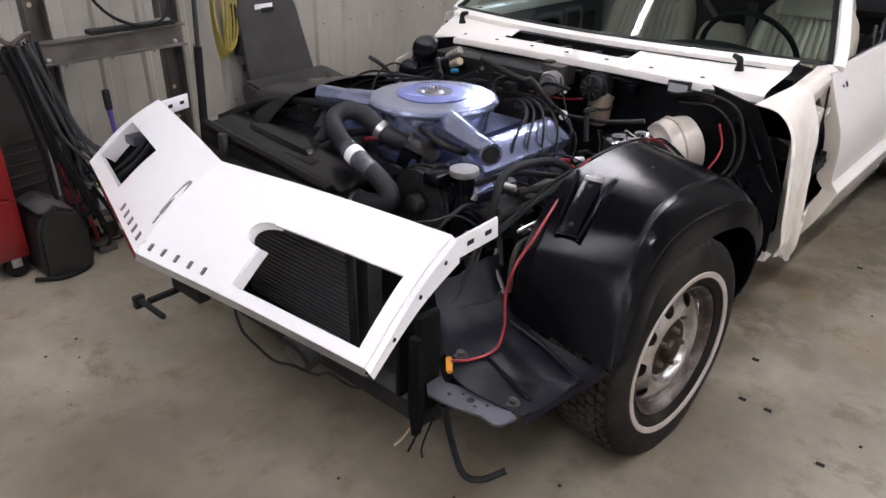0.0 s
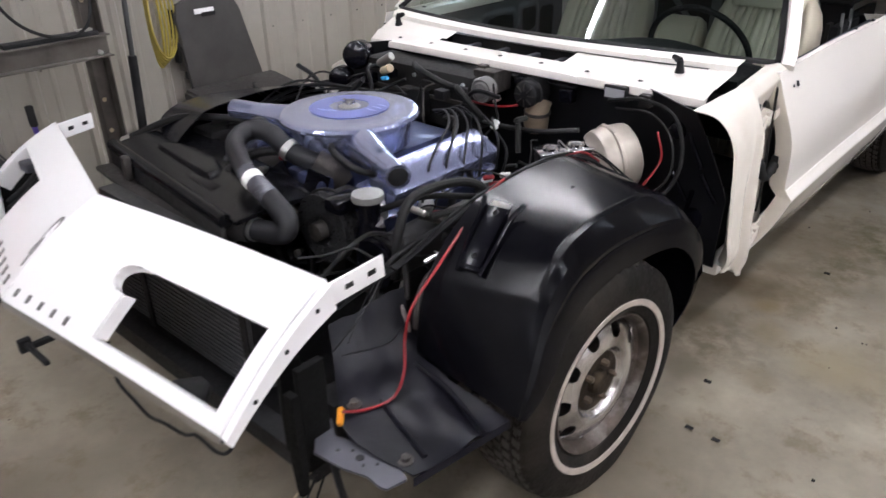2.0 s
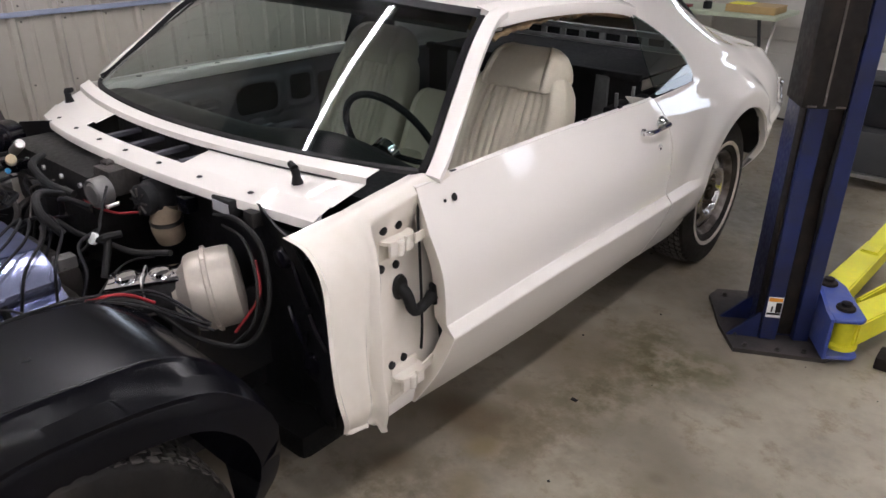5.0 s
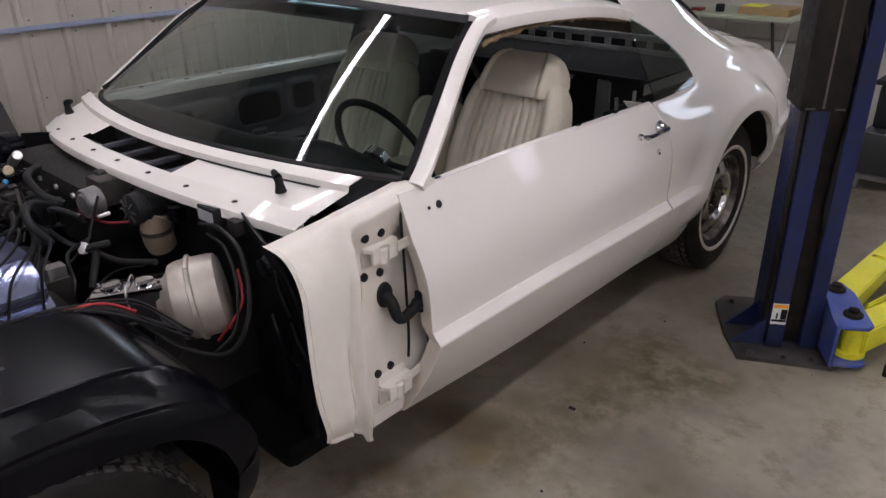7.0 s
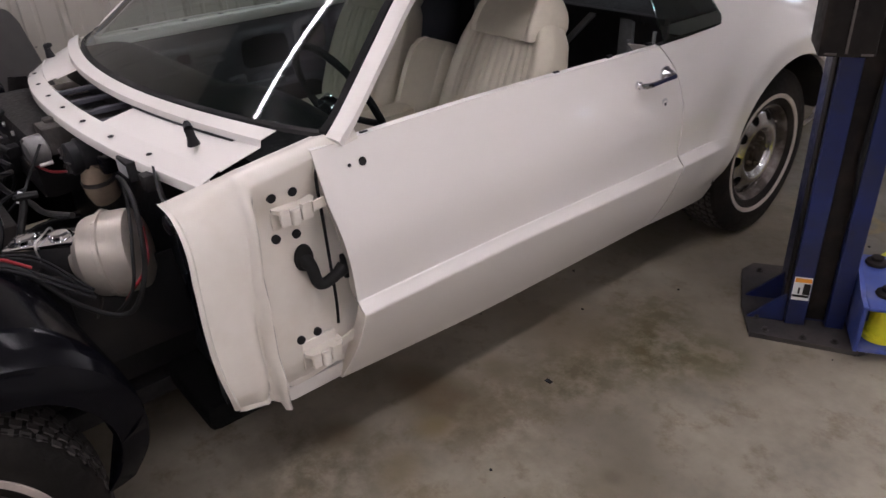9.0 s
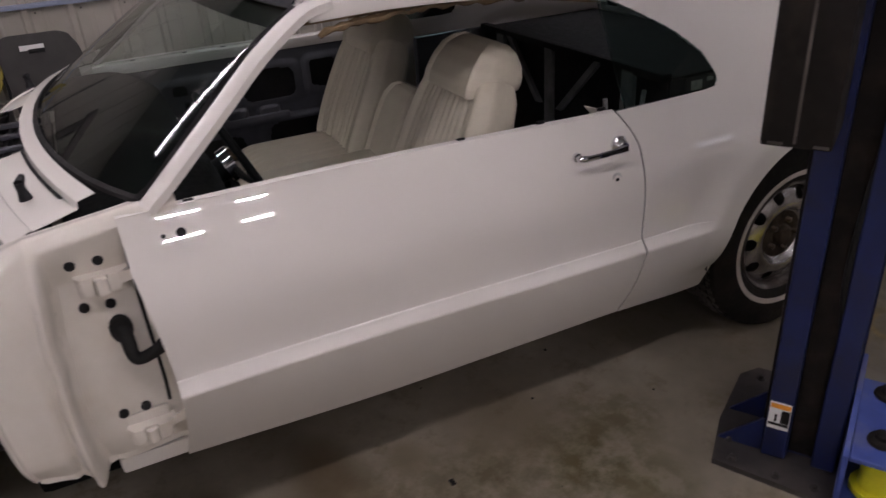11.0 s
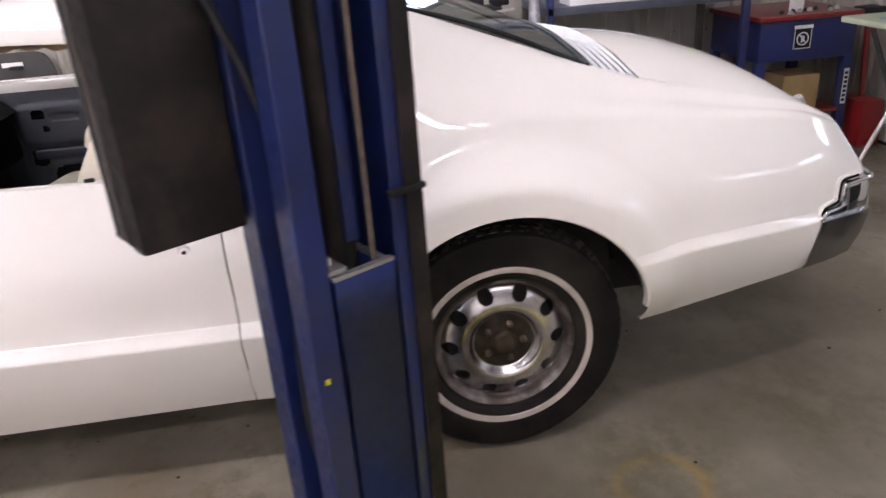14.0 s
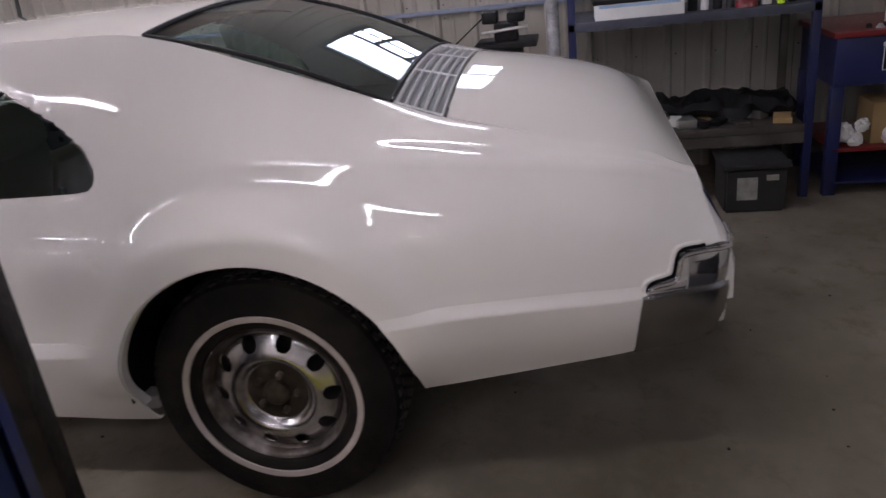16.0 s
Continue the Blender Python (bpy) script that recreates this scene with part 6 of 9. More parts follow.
part("latch", boxes(((-0.36, -1.00, 0.385), (-0.22, -0.985, 0.40)), ((-0.32, -0.99, 0.40), (-0.30, -0.86, 0.415)), ((-0.372, -1.012, 0.368), (-0.352, -0.978, 0.408)), ((-0.33, -0.90, 0.41), (-0.18, -0.86, 0.50)), bevel=0.004), DULL, car, "black hood latch under the nose")
# headlamp mechanism seen through the openings
bm = sheet(bmesh.new(), [[half("tipR", "topR", s, t) + Vector((0.01, 0.03, -0.075)) for t in np.linspace(0.06, 0.70, 7)] for s in np.linspace(0.44, 0.99, 9)])
bucket = part("lamp_bucket", thicken(bm, -0.006), UNDER, car, "black empty headlamp bucket behind the opening")
part("bucket_side", thicken(sheet(bmesh.new(), [[half("tipR", "topR", 0.968, t) + Vector((0, 0, -h)) for h in (0.006, 0.05, 0.11)] for t in np.linspace(0.04, 0.80, 9)]), 0.003), UNDER, bucket)
part("bucket_side", thicken(sheet(bmesh.new(), [[half("tipR", "topR", s, 0.68) + Vector((0, 0.004, -h)) for h in (0.006, 0.05, 0.11)] for s in np.linspace(0.44, 0.97, 9)]), 0.003), UNDER, bucket)
for s_ in (0.58, 0.68, 0.80, 0.88):
    p, q = half("tipR", "topR", s_, 0.14) + Vector((0.01, 0.02, -0.05)), half("tipR", "topR", s_ - 0.02, 0.60) + Vector((0.01, 0.02, -0.045))
    part("bucket_rib", tube(bmesh.new(), [p, p.lerp(q, 0.5) + Vector((0, 0, -0.008)), q], 0.009, 8), DULL, bucket)
p = half("tipR", "topR", 0.90, 0.52)
part("bucket_clip", boxes(((p.x - 0.03, p.y - 0.01, p.z - 0.05), (p.x + 0.03, p.y + 0.045, p.z - 0.02)), bevel=0.006), PLATE, bucket)
bm = bmesh.new()
for _x in (-0.78, -0.68, -0.60):
    cyl(bm, (_x, -0.78, 0.56), (_x, -0.60, 0.60), 0.025, 0.018, 12)
part("lamp_motor", bm, GREASE, car)

# radiator and condenser
part("radiator", boxes(((-0.62, -0.60, 0.30), (0.22, -0.545, 0.66)), bevel=0.006), CORE, car, "black radiator core")
cond = part("condenser", boxes(((-0.60, -0.648, 0.31), (0.22, -0.640, 0.655))), CORE, car, "finned condenser in front of the radiator")
for k in range(22):
    z = 0.318 + k * 0.0153
    part("condenser_fin", boxes(((-0.595, -0.654, z), (0.215, -0.6485, z + 0.0035))), FIN, cond)
for x in (-0.60, -0.30, 0.215):
    part("condenser_strap", boxes(((x - 0.012, -0.662, 0.305), (x + 0.012, -0.655, 0.66))), DULL, cond)
SM = Matrix.Translation((-0.79, -0.428, 0.706)) @ pose(0, 0, 0, 0, 0, -7)


def shroud_z(u, v):
    """Height of the shroud's top: a low crown, and a bulge over the fan bounded by a curved step."""
    z = 0.010 * math.sin(math.pi * min(1, max(0, v / 0.26)))
    c = ((u - 0.335) / 0.20) ** 2 + ((v - 0.085) / 0.075) ** 2
    k = min(1, max(0, (1.0 - c) / 0.25)) if v > 0.085 else 0
    return z + 0.013 * k * k * (3 - 2 * k)


bm = sheet(bmesh.new(), [[SM @ Vector((u, v, shroud_z(u, v))) for v in np.linspace(0.0, 0.27, 42)] for u in np.linspace(-0.02, 0.84, 90)])
shroud = part("radiator_shroud", thicken(bm, -0.012), SHROUD, car, "black radiator shroud with a raised bulge")
part("shroud_bar", tube(bmesh.new(), [SM @ Vector(p) for p in ((-0.03, -0.012, 0.004), (0.25, -0.014, 0.006), (0.55, -0.014, 0.006), (0.80, -0.012, 0.002))], 0.021, 14), SHROUD, shroud, "rounded black bar along the front of the shroud")
part("shroud_front", boxes(((-0.03, -0.030, -0.12), (0.80, -0.012, -0.006)), bevel=0.006, m=SM), DULL, shroud)
part("shroud_shelf", boxes(((-0.03, -0.085, -0.070), (0.86, -0.030, -0.055)), bevel=0.004, m=SM), surf("dusty_support", (0.030, 0.026, 0.023), 0.7, 0, 0.3, 9, 0.2, 90), shroud, "dusty radiator support shelf")
part("shroud_wall", boxes(((0.0, 0.258, -0.30), (0.80, 0.272, -0.02)), bevel=0.004, m=SM), DULL, shroud)
part("shroud_clip", boxes(((0.165, -0.060, -0.050), (0.205, -0.035, 0.030)), bevel=0.010, m=SM), GREASE, shroud)
for u in (0.03, 0.42, 0.74):
    part("shroud_bolt", cyl(bmesh.new(), SM @ Vector((u, 0.035, 0.0)), SM @ Vector((u, 0.035, 0.014)), 0.008, 0.006, 6), GREASE, shroud)
part("shroud_cover", boxes(((0.44, 0.04, 0.004), (0.62, 0.20, 0.020)), bevel=0.014, m=SM), SHROUD, shroud)

# engine
EX = -0.095
bm = bmesh.new()
box(bm, (EX - 0.17, -0.20, 0.40), (EX + 0.17, 0.42, 0.66), 0.02)
box(bm, (EX - 0.30, -0.14, 0.50), (EX + 0.30, 0.36, 0.64), 0.03)
block = part("engine_block", bm, GREASE, car, "greasy engine block")
for sx in (-1, 1):
    m = Matrix.Translation((EX + 0.315 * sx, 0.055, 0.735)) @ pose(0, 0, 0, 0, 28 * sx, 0)
    bm = bmesh.new()
    box(bm, (-0.062, -0.235, -0.03), (0.062, 0.235, 0.045), 0.024)
    box(bm, (-0.072, -0.245, -0.040), (0.072, 0.245, -0.028), 0.004)
    bmesh.ops.transform(bm, matrix=m, verts=bm.verts)
    cover = part("valve_cover", bm, ENGBLUE, car, "metallic blue valve cover")
    part("cylinder_head", boxes(((-0.075, -0.235, -0.13), (0.075, 0.235, -0.042)), bevel=0.008, m=m), ENGDARK, cover)
    for k in range(4):
        bm = bmesh.new()
        p = Vector((0.085, -0.18 + 0.12 * k, -0.085))
        cyl(bm, m @ p, m @ (p + Vector((0.06, 0, -0.015))), 0.011, 0.008, 10)
        part("spark_plug_boot", bm, RUBBER if k % 2 else REDWIRE, cover)
bm = boxes(((EX - 0.15, -0.12, 0.66), (EX + 0.15, 0.34, 0.745)), ((EX - 0.08, -0.20, 0.62), (EX + 0.08, -0.12, 0.72)), bevel=0.02)
part("intake_manifold", bm, ENGDARK, car, "blue intake manifold")
rnd = random.Random(5)
for k in range(26):
    x, y, z = EX + rnd.uniform(-0.30, 0.42), rnd.uniform(-0.28, 0.40), rnd.uniform(0.60, 0.73)
    bm = bmesh.new()
    if k % 3:
        cyl(bm, (x, y, z - 0.03), (x + rnd.uniform(-0.02, 0.02), y + rnd.uniform(-0.02, 0.02), z + 0.02), rnd.uniform(0.008, 0.022), segs=10, bevel=0.003)
    else:
        box(bm, (x - 0.02, y - 0.025, z - 0.02), (x + 0.02, y + 0.025, z + 0.015), 0.004)
    part("engine_fitting", bm, rnd.choice((GREASE, ENGDARK, STEEL, DULL, ENGBLUE)), block)

# air cleaner
DECALBAR = surf("decal_lettering", (0.35, 0.42, 0.75), 0.4)
AC = Matrix.Translation((EX, 0.01, 0))
bm = lathe(bmesh.new(), [(0.150, 0.745), (0.186, 0.765), (0.192, 0.835), (0.188, 0.850)], AC, 56)
pan_ = part("air_cleaner", bm, ENGBLUE, car, "round metallic blue air cleaner with two snorkels")
bm = lathe(bmesh.new(), [(0.212, 0.846), (0.219, 0.850), (0.220, 0.858), (0.213, 0.866), (0.196, 0.8695), (0.188, 0.868), (0.150, 0.874), (0.060, 0.881), (0.036, 0.879), (0.030, 0.876)], AC, 72)
part("lid", bm, ENGBLUE, pan_, "shiny blue lid")
bm = lathe(bmesh.new(), [(0.125, 0.8775), (0.125, 0.8785), (0.062, 0.8825), (0.062, 0.8815)], AC, 60, False)
part("decal", bm, DECAL, pan_, "darker blue decal ring, unreadable")
for k in range(3):
    for sgn in (1, -1):
        a0 = -1.9 + 0.17 * k + (0 if sgn > 0 else 2.0)
        x, y = EX + 0.092 * math.cos(a0), 0.01 + 0.092 * math.sin(a0) + 0.011 * k
        part("decal_bar", boxes(((x - 0.018, y - 0.003, 0.8812), (x + 0.018, y + 0.002, 0.8822))), DECALBAR, pan_)
bm = lathe(bmesh.new(), [(0.034, 0.877), (0.034, 0.880), (0.022, 0.883)], AC, 24)
part("nut_washer", bm, STEEL, pan_)
bm = bmesh.new()
lathe(bm, [(0.010, 0.882), (0.010, 0.893), (0.006, 0.900)], AC, 14)
for a in (0.6, 0.6 + math.pi):
    box(bm, (EX + 0.014 * math.cos(a) - 0.006, 0.01 + 0.014 * math.sin(a) - 0.003, 0.886), (EX + 0.014 * math.cos(a) + 0.006, 0.01 + 0.014 * math.sin(a) + 0.003, 0.902), 0.002)
part("wing_nut", bm, CHROME, pan_, "bright wing nut")
bm = tube(bmesh.new(), [(EX + 0.12, -0.07, 0.812), (EX + 0.22, -0.115, 0.815), (EX + 0.33, -0.160, 0.815), (0.298, -0.182, 0.814), (0.318, -0.194, 0.811)], [0.060, 0.050, 0.036, 0.034, 0.036], 18)
part("snorkel", bm, ENGBLUE, pan_, "blue snorkel with an open mouth")
bm = lathe(bmesh.new(), [(0.0285, 0), (0.027, 0.002)], axis((0.3180, -0.1940, 0.811), (0.40, -0.245, 0.800)), 18)
part("snorkel_mouth", bm, DULL, pan_)
bm = tube(bmesh.new(), [(EX - 0.13, -0.04, 0.812), (EX - 0.22, -0.07, 0.815), (EX - 0.34, -0.10, 0.818), (-0.529, -0.128, 0.818)], [0.056, 0.044, 0.032, 0.034], 18)
part("snorkel", bm, ENGBLUE, pan_, "blue snorkel")

# hoses, pulley, filler cap
HOSELINE = [(-0.03, -0.17, 0.755), (-0.085, -0.225, 0.790), (-0.175, -0.240, 0.838), (-0.235, -0.268, 0.842), (-0.215, -0.335, 0.828), (-0.115, -0.390, 0.806), (-0.02, -0.420, 0.786), (0.085, -0.432, 0.752), (0.140, -0.436, 0.715), (0.135, -0.450, 0.684), (0.070, -0.466, 0.674), (0.010, -0.474, 0.672)]
bm = tube(bmesh.new(), HOSELINE, [0.030, 0.030, 0.030, 0.030, 0.029, 0.028, 0.028, 0.029, 0.031, 0.031, 0.031, 0.031], 18, 10)
hose = part("radiator_hose", bm, HOSE, car, "thick grey-black upper radiator hose")
wrapped = spline(HOSELINE, 10)
part("hose_label", tube(bmesh.new(), wrapped[56:70:3], 0.0300, 18, 3), surf("clear_tape", (0.07, 0.07, 0.085), 0.25, 0, 0.3, 30), hose, "clear tape wound round the hose")
part("hose_label", tube(bmesh.new(), [wrapped[59], wrapped[62]], 0.0304, 18, 2), PAPER, hose, "white label band on the hose")
for a, b in ((104, 106), (108, 110), (11, 13)):
    part("hose_clamp", tube(bmesh.new(), [wrapped[a], wrapped[b]], 0.0335, 20, 2), STEEL, hose, "steel hose clamp")
part("radiator_neck", tube(bmesh.new(), [(0.03, -0.472, 0.672), (-0.03, -0.480, 0.670), (-0.075, -0.490, 0.655)], [0.040, 0.046, 0.052], 20), DULL, hose)
part("water_outlet", tube(bmesh.new(), [(-0.045, -0.180, 0.765), (-0.01, -0.15, 0.735), (0.0, -0.13, 0.70)], [0.040, 0.044, 0.050], 18), GREASE, hose, "greasy water outlet")
bm = tube(bmesh.new(), [(-0.36, -0.30, 0.70), (-0.33, -0.22, 0.80), (-0.31, -0.18, 0.83), (-0.29, -0.16, 0.78)], 0.018, 12)
part("heater_hose", bm, HOSE, car, "short black hose")
bm = lathe(bmesh.new(), [(0.02, 0), (0.02, 0.02), (0.085, 0.022), (0.100, 0.030), (0.100, 0.036), (0.088, 0.042), (0.088, 0.052), (0.100, 0.058), (0.100, 0.064), (0.05, 0.066), (0.03, 0.055)], axis((0.170, -0.285, 0.667), (0.170, -0.50, 0.667)), 36)
pulley = part("pulley", bm, surf("worn_pulley_black", (0.020, 0.020, 0.021), 0.30, 0.2, 0.3, 14, rvar=0.2), car, "black belt pulley")
part("pulley_hub", lathe(bmesh.new(), [(0.028, 0), (0.026, 0.03), (0.012, 0.034)], axis((0.170, -0.345, 0.667), (0.170, -0.5, 0.667)), 16), GREASE, pulley)
bm = bmesh.new()
for k in range(5):
    a = 1.1 + k * 2 * math.pi / 5
    m = Matrix.Translation((EX + 0.06, -0.245, 0.60)) @ pose(0, 0, 0, 90, 0, 0) @ pose(0, 0, 0, 0, 0, math.degrees(a)) @ pose(0, 0, 0, 28, 0, 0)
    q = bmesh.new()
    box(q, (0.03, -0.035, -0.002), (0.19, 0.035, 0.002), 0.001, m)
    me_ = bpy.data.meshes.new("t")
    q.to_mesh(me_)
    q.free()
    bm.from_mesh(me_)
    bpy.data.meshes.remove(me_)
part("fan", bm, BLACK, car, "black cooling fan behind the shroud")
bm = tube(bmesh.new(), [(0.30, -0.285, 0.66), (0.299, -0.287, 0.72), (0.298, -0.288, 0.775)], [0.046, 0.030, 0.032], 16)
neck = part("filler_neck", bm, BLACK, car, "black power steering reservoir")
part("filler_cap", lathe(bmesh.new(), [(0.042, 0.772), (0.044, 0.778), (0.042, 0.790), (0.030, 0.795), (0.012, 0.796)], Matrix.Translation((0.298, -0.288, 0)), 24), surf("dull_cap_grey", (0.23, 0.23, 0.225), 0.5, 0.4, 0.15, 20), neck, "dull silver filler cap")
part("compressor", cyl(bmesh.new(), (0.36, -0.30, 0.62), (0.36, -0.06, 0.62), 0.062, segs=24, bevel=0.01), DULL, car, "black pump beside the engine")
part("alternator", cyl(bmesh.new(), (-0.36, -0.26, 0.66), (-0.36, -0.10, 0.66), 0.07, segs=24, bevel=0.01), GREASE, car)
bm = tube(bmesh.new(), [(0.43, -0.33, 0.60), (0.42, -0.30, 0.72), (0.40, -0.22, 0.785), (0.43, -0.08, 0.790), (0.47, -0.02, 0.760), (0.45, -0.06, 0.715), (0.40, -0.16, 0.705)], 0.013, 10)
part("power_steering_hose", bm, RUBBER, car, "looped black hose")
bm = tube(bmesh.new(), [(-0.88, -0.34, 0.70), (-0.72, -0.24, 0.775), (-0.55, -0.16, 0.79), (-0.44, -0.10, 0.775)], 0.013, 10)
part("cruise_hose", bm, RUBBER, car)
part("hood_prop", tube(bmesh.new(), [(-0.92, -0.36, 0.685), (-0.78, -0.27, 0.755)], 0.009, 8, 2), STEEL, car, "thin silver rod")

# front of the engine: pulleys, belts, brackets, alternator and pump fittings
for at, r in (((EX + 0.06, -0.270, 0.50), 0.085), ((-0.33, -0.290, 0.655), 0.042), ((0.36, -0.315, 0.62), 0.066), ((EX + 0.06, -0.275, 0.655), 0.070)):
    m = axis(at, Vector(at) + Vector((0, -1, 0)))
    p = part("pulley", lathe(bmesh.new(), [(r * 0.2, 0), (r * 0.85, 0.002), (r, 0.004), (r, 0.008), (r * 0.86, 0.014), (r, 0.020), (r, 0.024), (r * 0.6, 0.026), (r * 0.5, 0.014), (r * 0.2, 0.016)], m, 28), BLACK, car, "black belt pulley")
    part("pulley_bolt", cyl(bmesh.new(), m @ Vector((0, 0, 0.012)), m @ Vector((0, 0, 0.030)), 0.011, segs=6), STEEL, p)
for y, loop in ((-0.285, ((0.125, 0.58), (0.05, 0.50), (-0.10, 0.46), (-0.13, 0.55), (-0.06, 0.69), (0.03, 0.72), (0.09, 0.66))), (-0.302, ((0.40, 0.57), (0.31, 0.56), (0.10, 0.60), (0.02, 0.66), (0.10, 0.745), (0.20, 0.765), (0.31, 0.69), (0.41, 0.66))), (-0.296, ((-0.36, 0.62), (-0.28, 0.61), (-0.10, 0.45), (0.02, 0.43), (0.02, 0.58), (-0.14, 0.64), (-0.30, 0.69)))):
    part("drive_belt", tube(bmesh.new(), [(x, y, z) for x, z in loop + loop[:1]], 0.0055, 6), RUBBER, car, "black drive belt")
m = axis((-0.36, -0.26, 0.66), (-0.36, -0.10, 0.66))
for k in range(10):
    part("cooling_slot", boxes(((0.055, -0.004, -0.003), (0.064, 0.004, 0.001)), m=m @ pose(0, 0, 0, 0, 0, 36 * k)), DULL, car)
for a, b, r, c in (((0.28, -0.30, 0.50), (0.43, -0.30, 0.60), 0.012, GREASE), ((0.24, -0.32, 0.72), (0.30, -0.24, 0.60), 0.010, DULL), ((0.42, -0.28, 0.70), (0.50, -0.36, 0.58), 0.009, DULL), ((0.02, -0.34, 0.70), (0.12, -0.30, 0.60), 0.011, GREASE), ((0.34, -0.20, 0.735), (0.42, -0.20, 0.735), 0.010, STEEL), ((0.36, -0.16, 0.70), (0.47, -0.12, 0.69), 0.012, GREASE), ((-0.16, -0.30, 0.74), (-0.24, -0.22, 0.70), 0.013, GREASE), ((-0.44, -0.22, 0.72), (-0.52, -0.12, 0.74), 0.018, DULL), ((-0.50, -0.02, 0.72), (-0.60, 0.06, 0.74), 0.028, DULL), ((-0.64, -0.12, 0.70), (-0.58, -0.02, 0.70), 0.024, GREASE)):
    part("bracket_arm", cyl(bmesh.new(), a, b, r, r * 0.9, 12, 0.003), c, car)
for lo, hi, c in (((0.20, -0.36, 0.735), (0.265, -0.27, 0.775), BLACK), ((0.14, -0.31, 0.715), (0.20, -0.22, 0.755), DULL), ((-0.06, -0.245, 0.70), (0.06, -0.20, 0.745), ENGDARK), ((0.38, -0.10, 0.655), (0.46, 0.02, 0.70), GREASE), ((0.33, 0.16, 0.60), (0.42, 0.30, 0.66), GREASE), ((-0.58, 0.14, 0.68), (-0.46, 0.30, 0.755), DULL), ((-0.70, -0.20, 0.66), (-0.58, -0.04, 0.74), DULL)):
    part("engine_bracket", boxes((lo, hi), bevel=0.012, m=pose(0, 0, 0, 0, 0, 0)), c, car)
for k, pts in enumerate(([(-0.05, -0.10, 0.80), (0.05, -0.19, 0.82), (0.17, -0.21, 0.80), (0.22, -0.14, 0.77)], [(0.30, -0.26, 0.73), (0.38, -0.16, 0.76), (0.44, -0.02, 0.73), (0.42, 0.10, 0.69)], [(-0.28, -0.34, 0.72), (-0.20, -0.28, 0.78), (-0.14, -0.20, 0.78)], [(0.46, -0.45, 0.58), (0.44, -0.36, 0.66), (0.46, -0.22, 0.70), (0.50, -0.10, 0.72)])):
    part("bay_hose", tube(bmesh.new(), pts, (0.010, 0.009, 0.014, 0.008)[k], 10), RUBBER, car, "black rubber hose")
for k in range(7):
    a = (rnd.uniform(0.28, 0.44), rnd.uniform(-0.12, 0.30), rnd.uniform(0.66, 0.72))
    part("plug_boot", cyl(bmesh.new(), a, Vector(a) + Vector((0.035, 0, 0.012)), 0.009, 0.007, 10, 0.002), REDWIRE if k % 3 == 0 else PAPER if k % 3 == 1 else RUBBER, car)

# plug leads
rnd = random.Random(11)
for k in range(5):
    y = -0.10 + 0.085 * k
    bm = tube(bmesh.new(), [(EX + 0.06 + 0.02 * k, 0.33 - 0.01 * k, 0.80), (EX + 0.17, 0.27 + 0.022 * k, 0.832), (EX + 0.27, 0.17 + 0.045 * k, 0.828 - 0.004 * k), (EX + 0.345 + 0.008 * k, 0.09 + 0.8 * y, 0.785), (EX + 0.39, 0.02 + y, 0.69)], 0.0042, 6)
    part("plug_lead", bm, WIRE, car, "black spark plug lead")
for k in range(5):
    dz = -0.015 - 0.012 * k
    bm = tube(bmesh.new(), [(-0.46 - 0.02 * k, -0.14 + 0.04 * k, 0.76), (-0.60 - 0.03 * k, 0.02 + 0.05 * k, 0.80 + dz), (-0.66 + 0.05 * k, 0.24 + 0.02 * k, 0.83 + dz), (-0.45 + 0.05 * k, 0.34 + 0.015 * k, 0.80), (-0.30 + 0.02 * k, 0.36, 0.78)], rnd.choice((0.004, 0.005, 0.008)), 6)
    part("harness_wire", bm, WIRE, car, "black wiring loom")

# lines, cables and small fittings on both sides of the engine
rnd = random.Random(23)
for k in range(26):
    x = rnd.uniform(0.24, 0.50)
    y = rnd.uniform(-0.40, 0.42)
    z = rnd.uniform(0.56, 0.70)
    pts = [Vector((x, y, z))]
    d = Vector((rnd.uniform(-0.4, 0.4), rnd.choice((-1, 1)) * rnd.uniform(0.5, 1), rnd.uniform(-0.2, 0.35))).normalized()
    for _ in range(4):
        d = (d + Vector((rnd.uniform(-0.5, 0.5), rnd.uniform(-0.5, 0.5), rnd.uniform(-0.45, 0.25)))).normalized()
        p = pts[-1] + d * rnd.uniform(0.05, 0.09)
        pts.append(Vector((min(0.54, max(0.20, p.x)), p.y, min(0.73, p.z))))
    part("bay_line", tube(bmesh.new(), pts, rnd.choice((0.003, 0.004, 0.006, 0.009)), 6), rnd.choice((WIRE, RUBBER, RUBBER, GREASE, STEEL)), car)
for k in range(14):
    x, y, z = rnd.uniform(0.26, 0.50), rnd.uniform(-0.38, 0.40), rnd.uniform(0.52, 0.64)
    d = Vector((rnd.uniform(-1, 1), rnd.uniform(-1, 1), rnd.uniform(-0.2, 1))).normalized() * rnd.uniform(0.03, 0.06)
    part("bay_fitting", cyl(bmesh.new(), (x, y, z), Vector((x, y, z)) + d, rnd.uniform(0.010, 0.026), segs=12, bevel=0.003), rnd.choice((GREASE, DULL, STEEL, ENGDARK)), car)
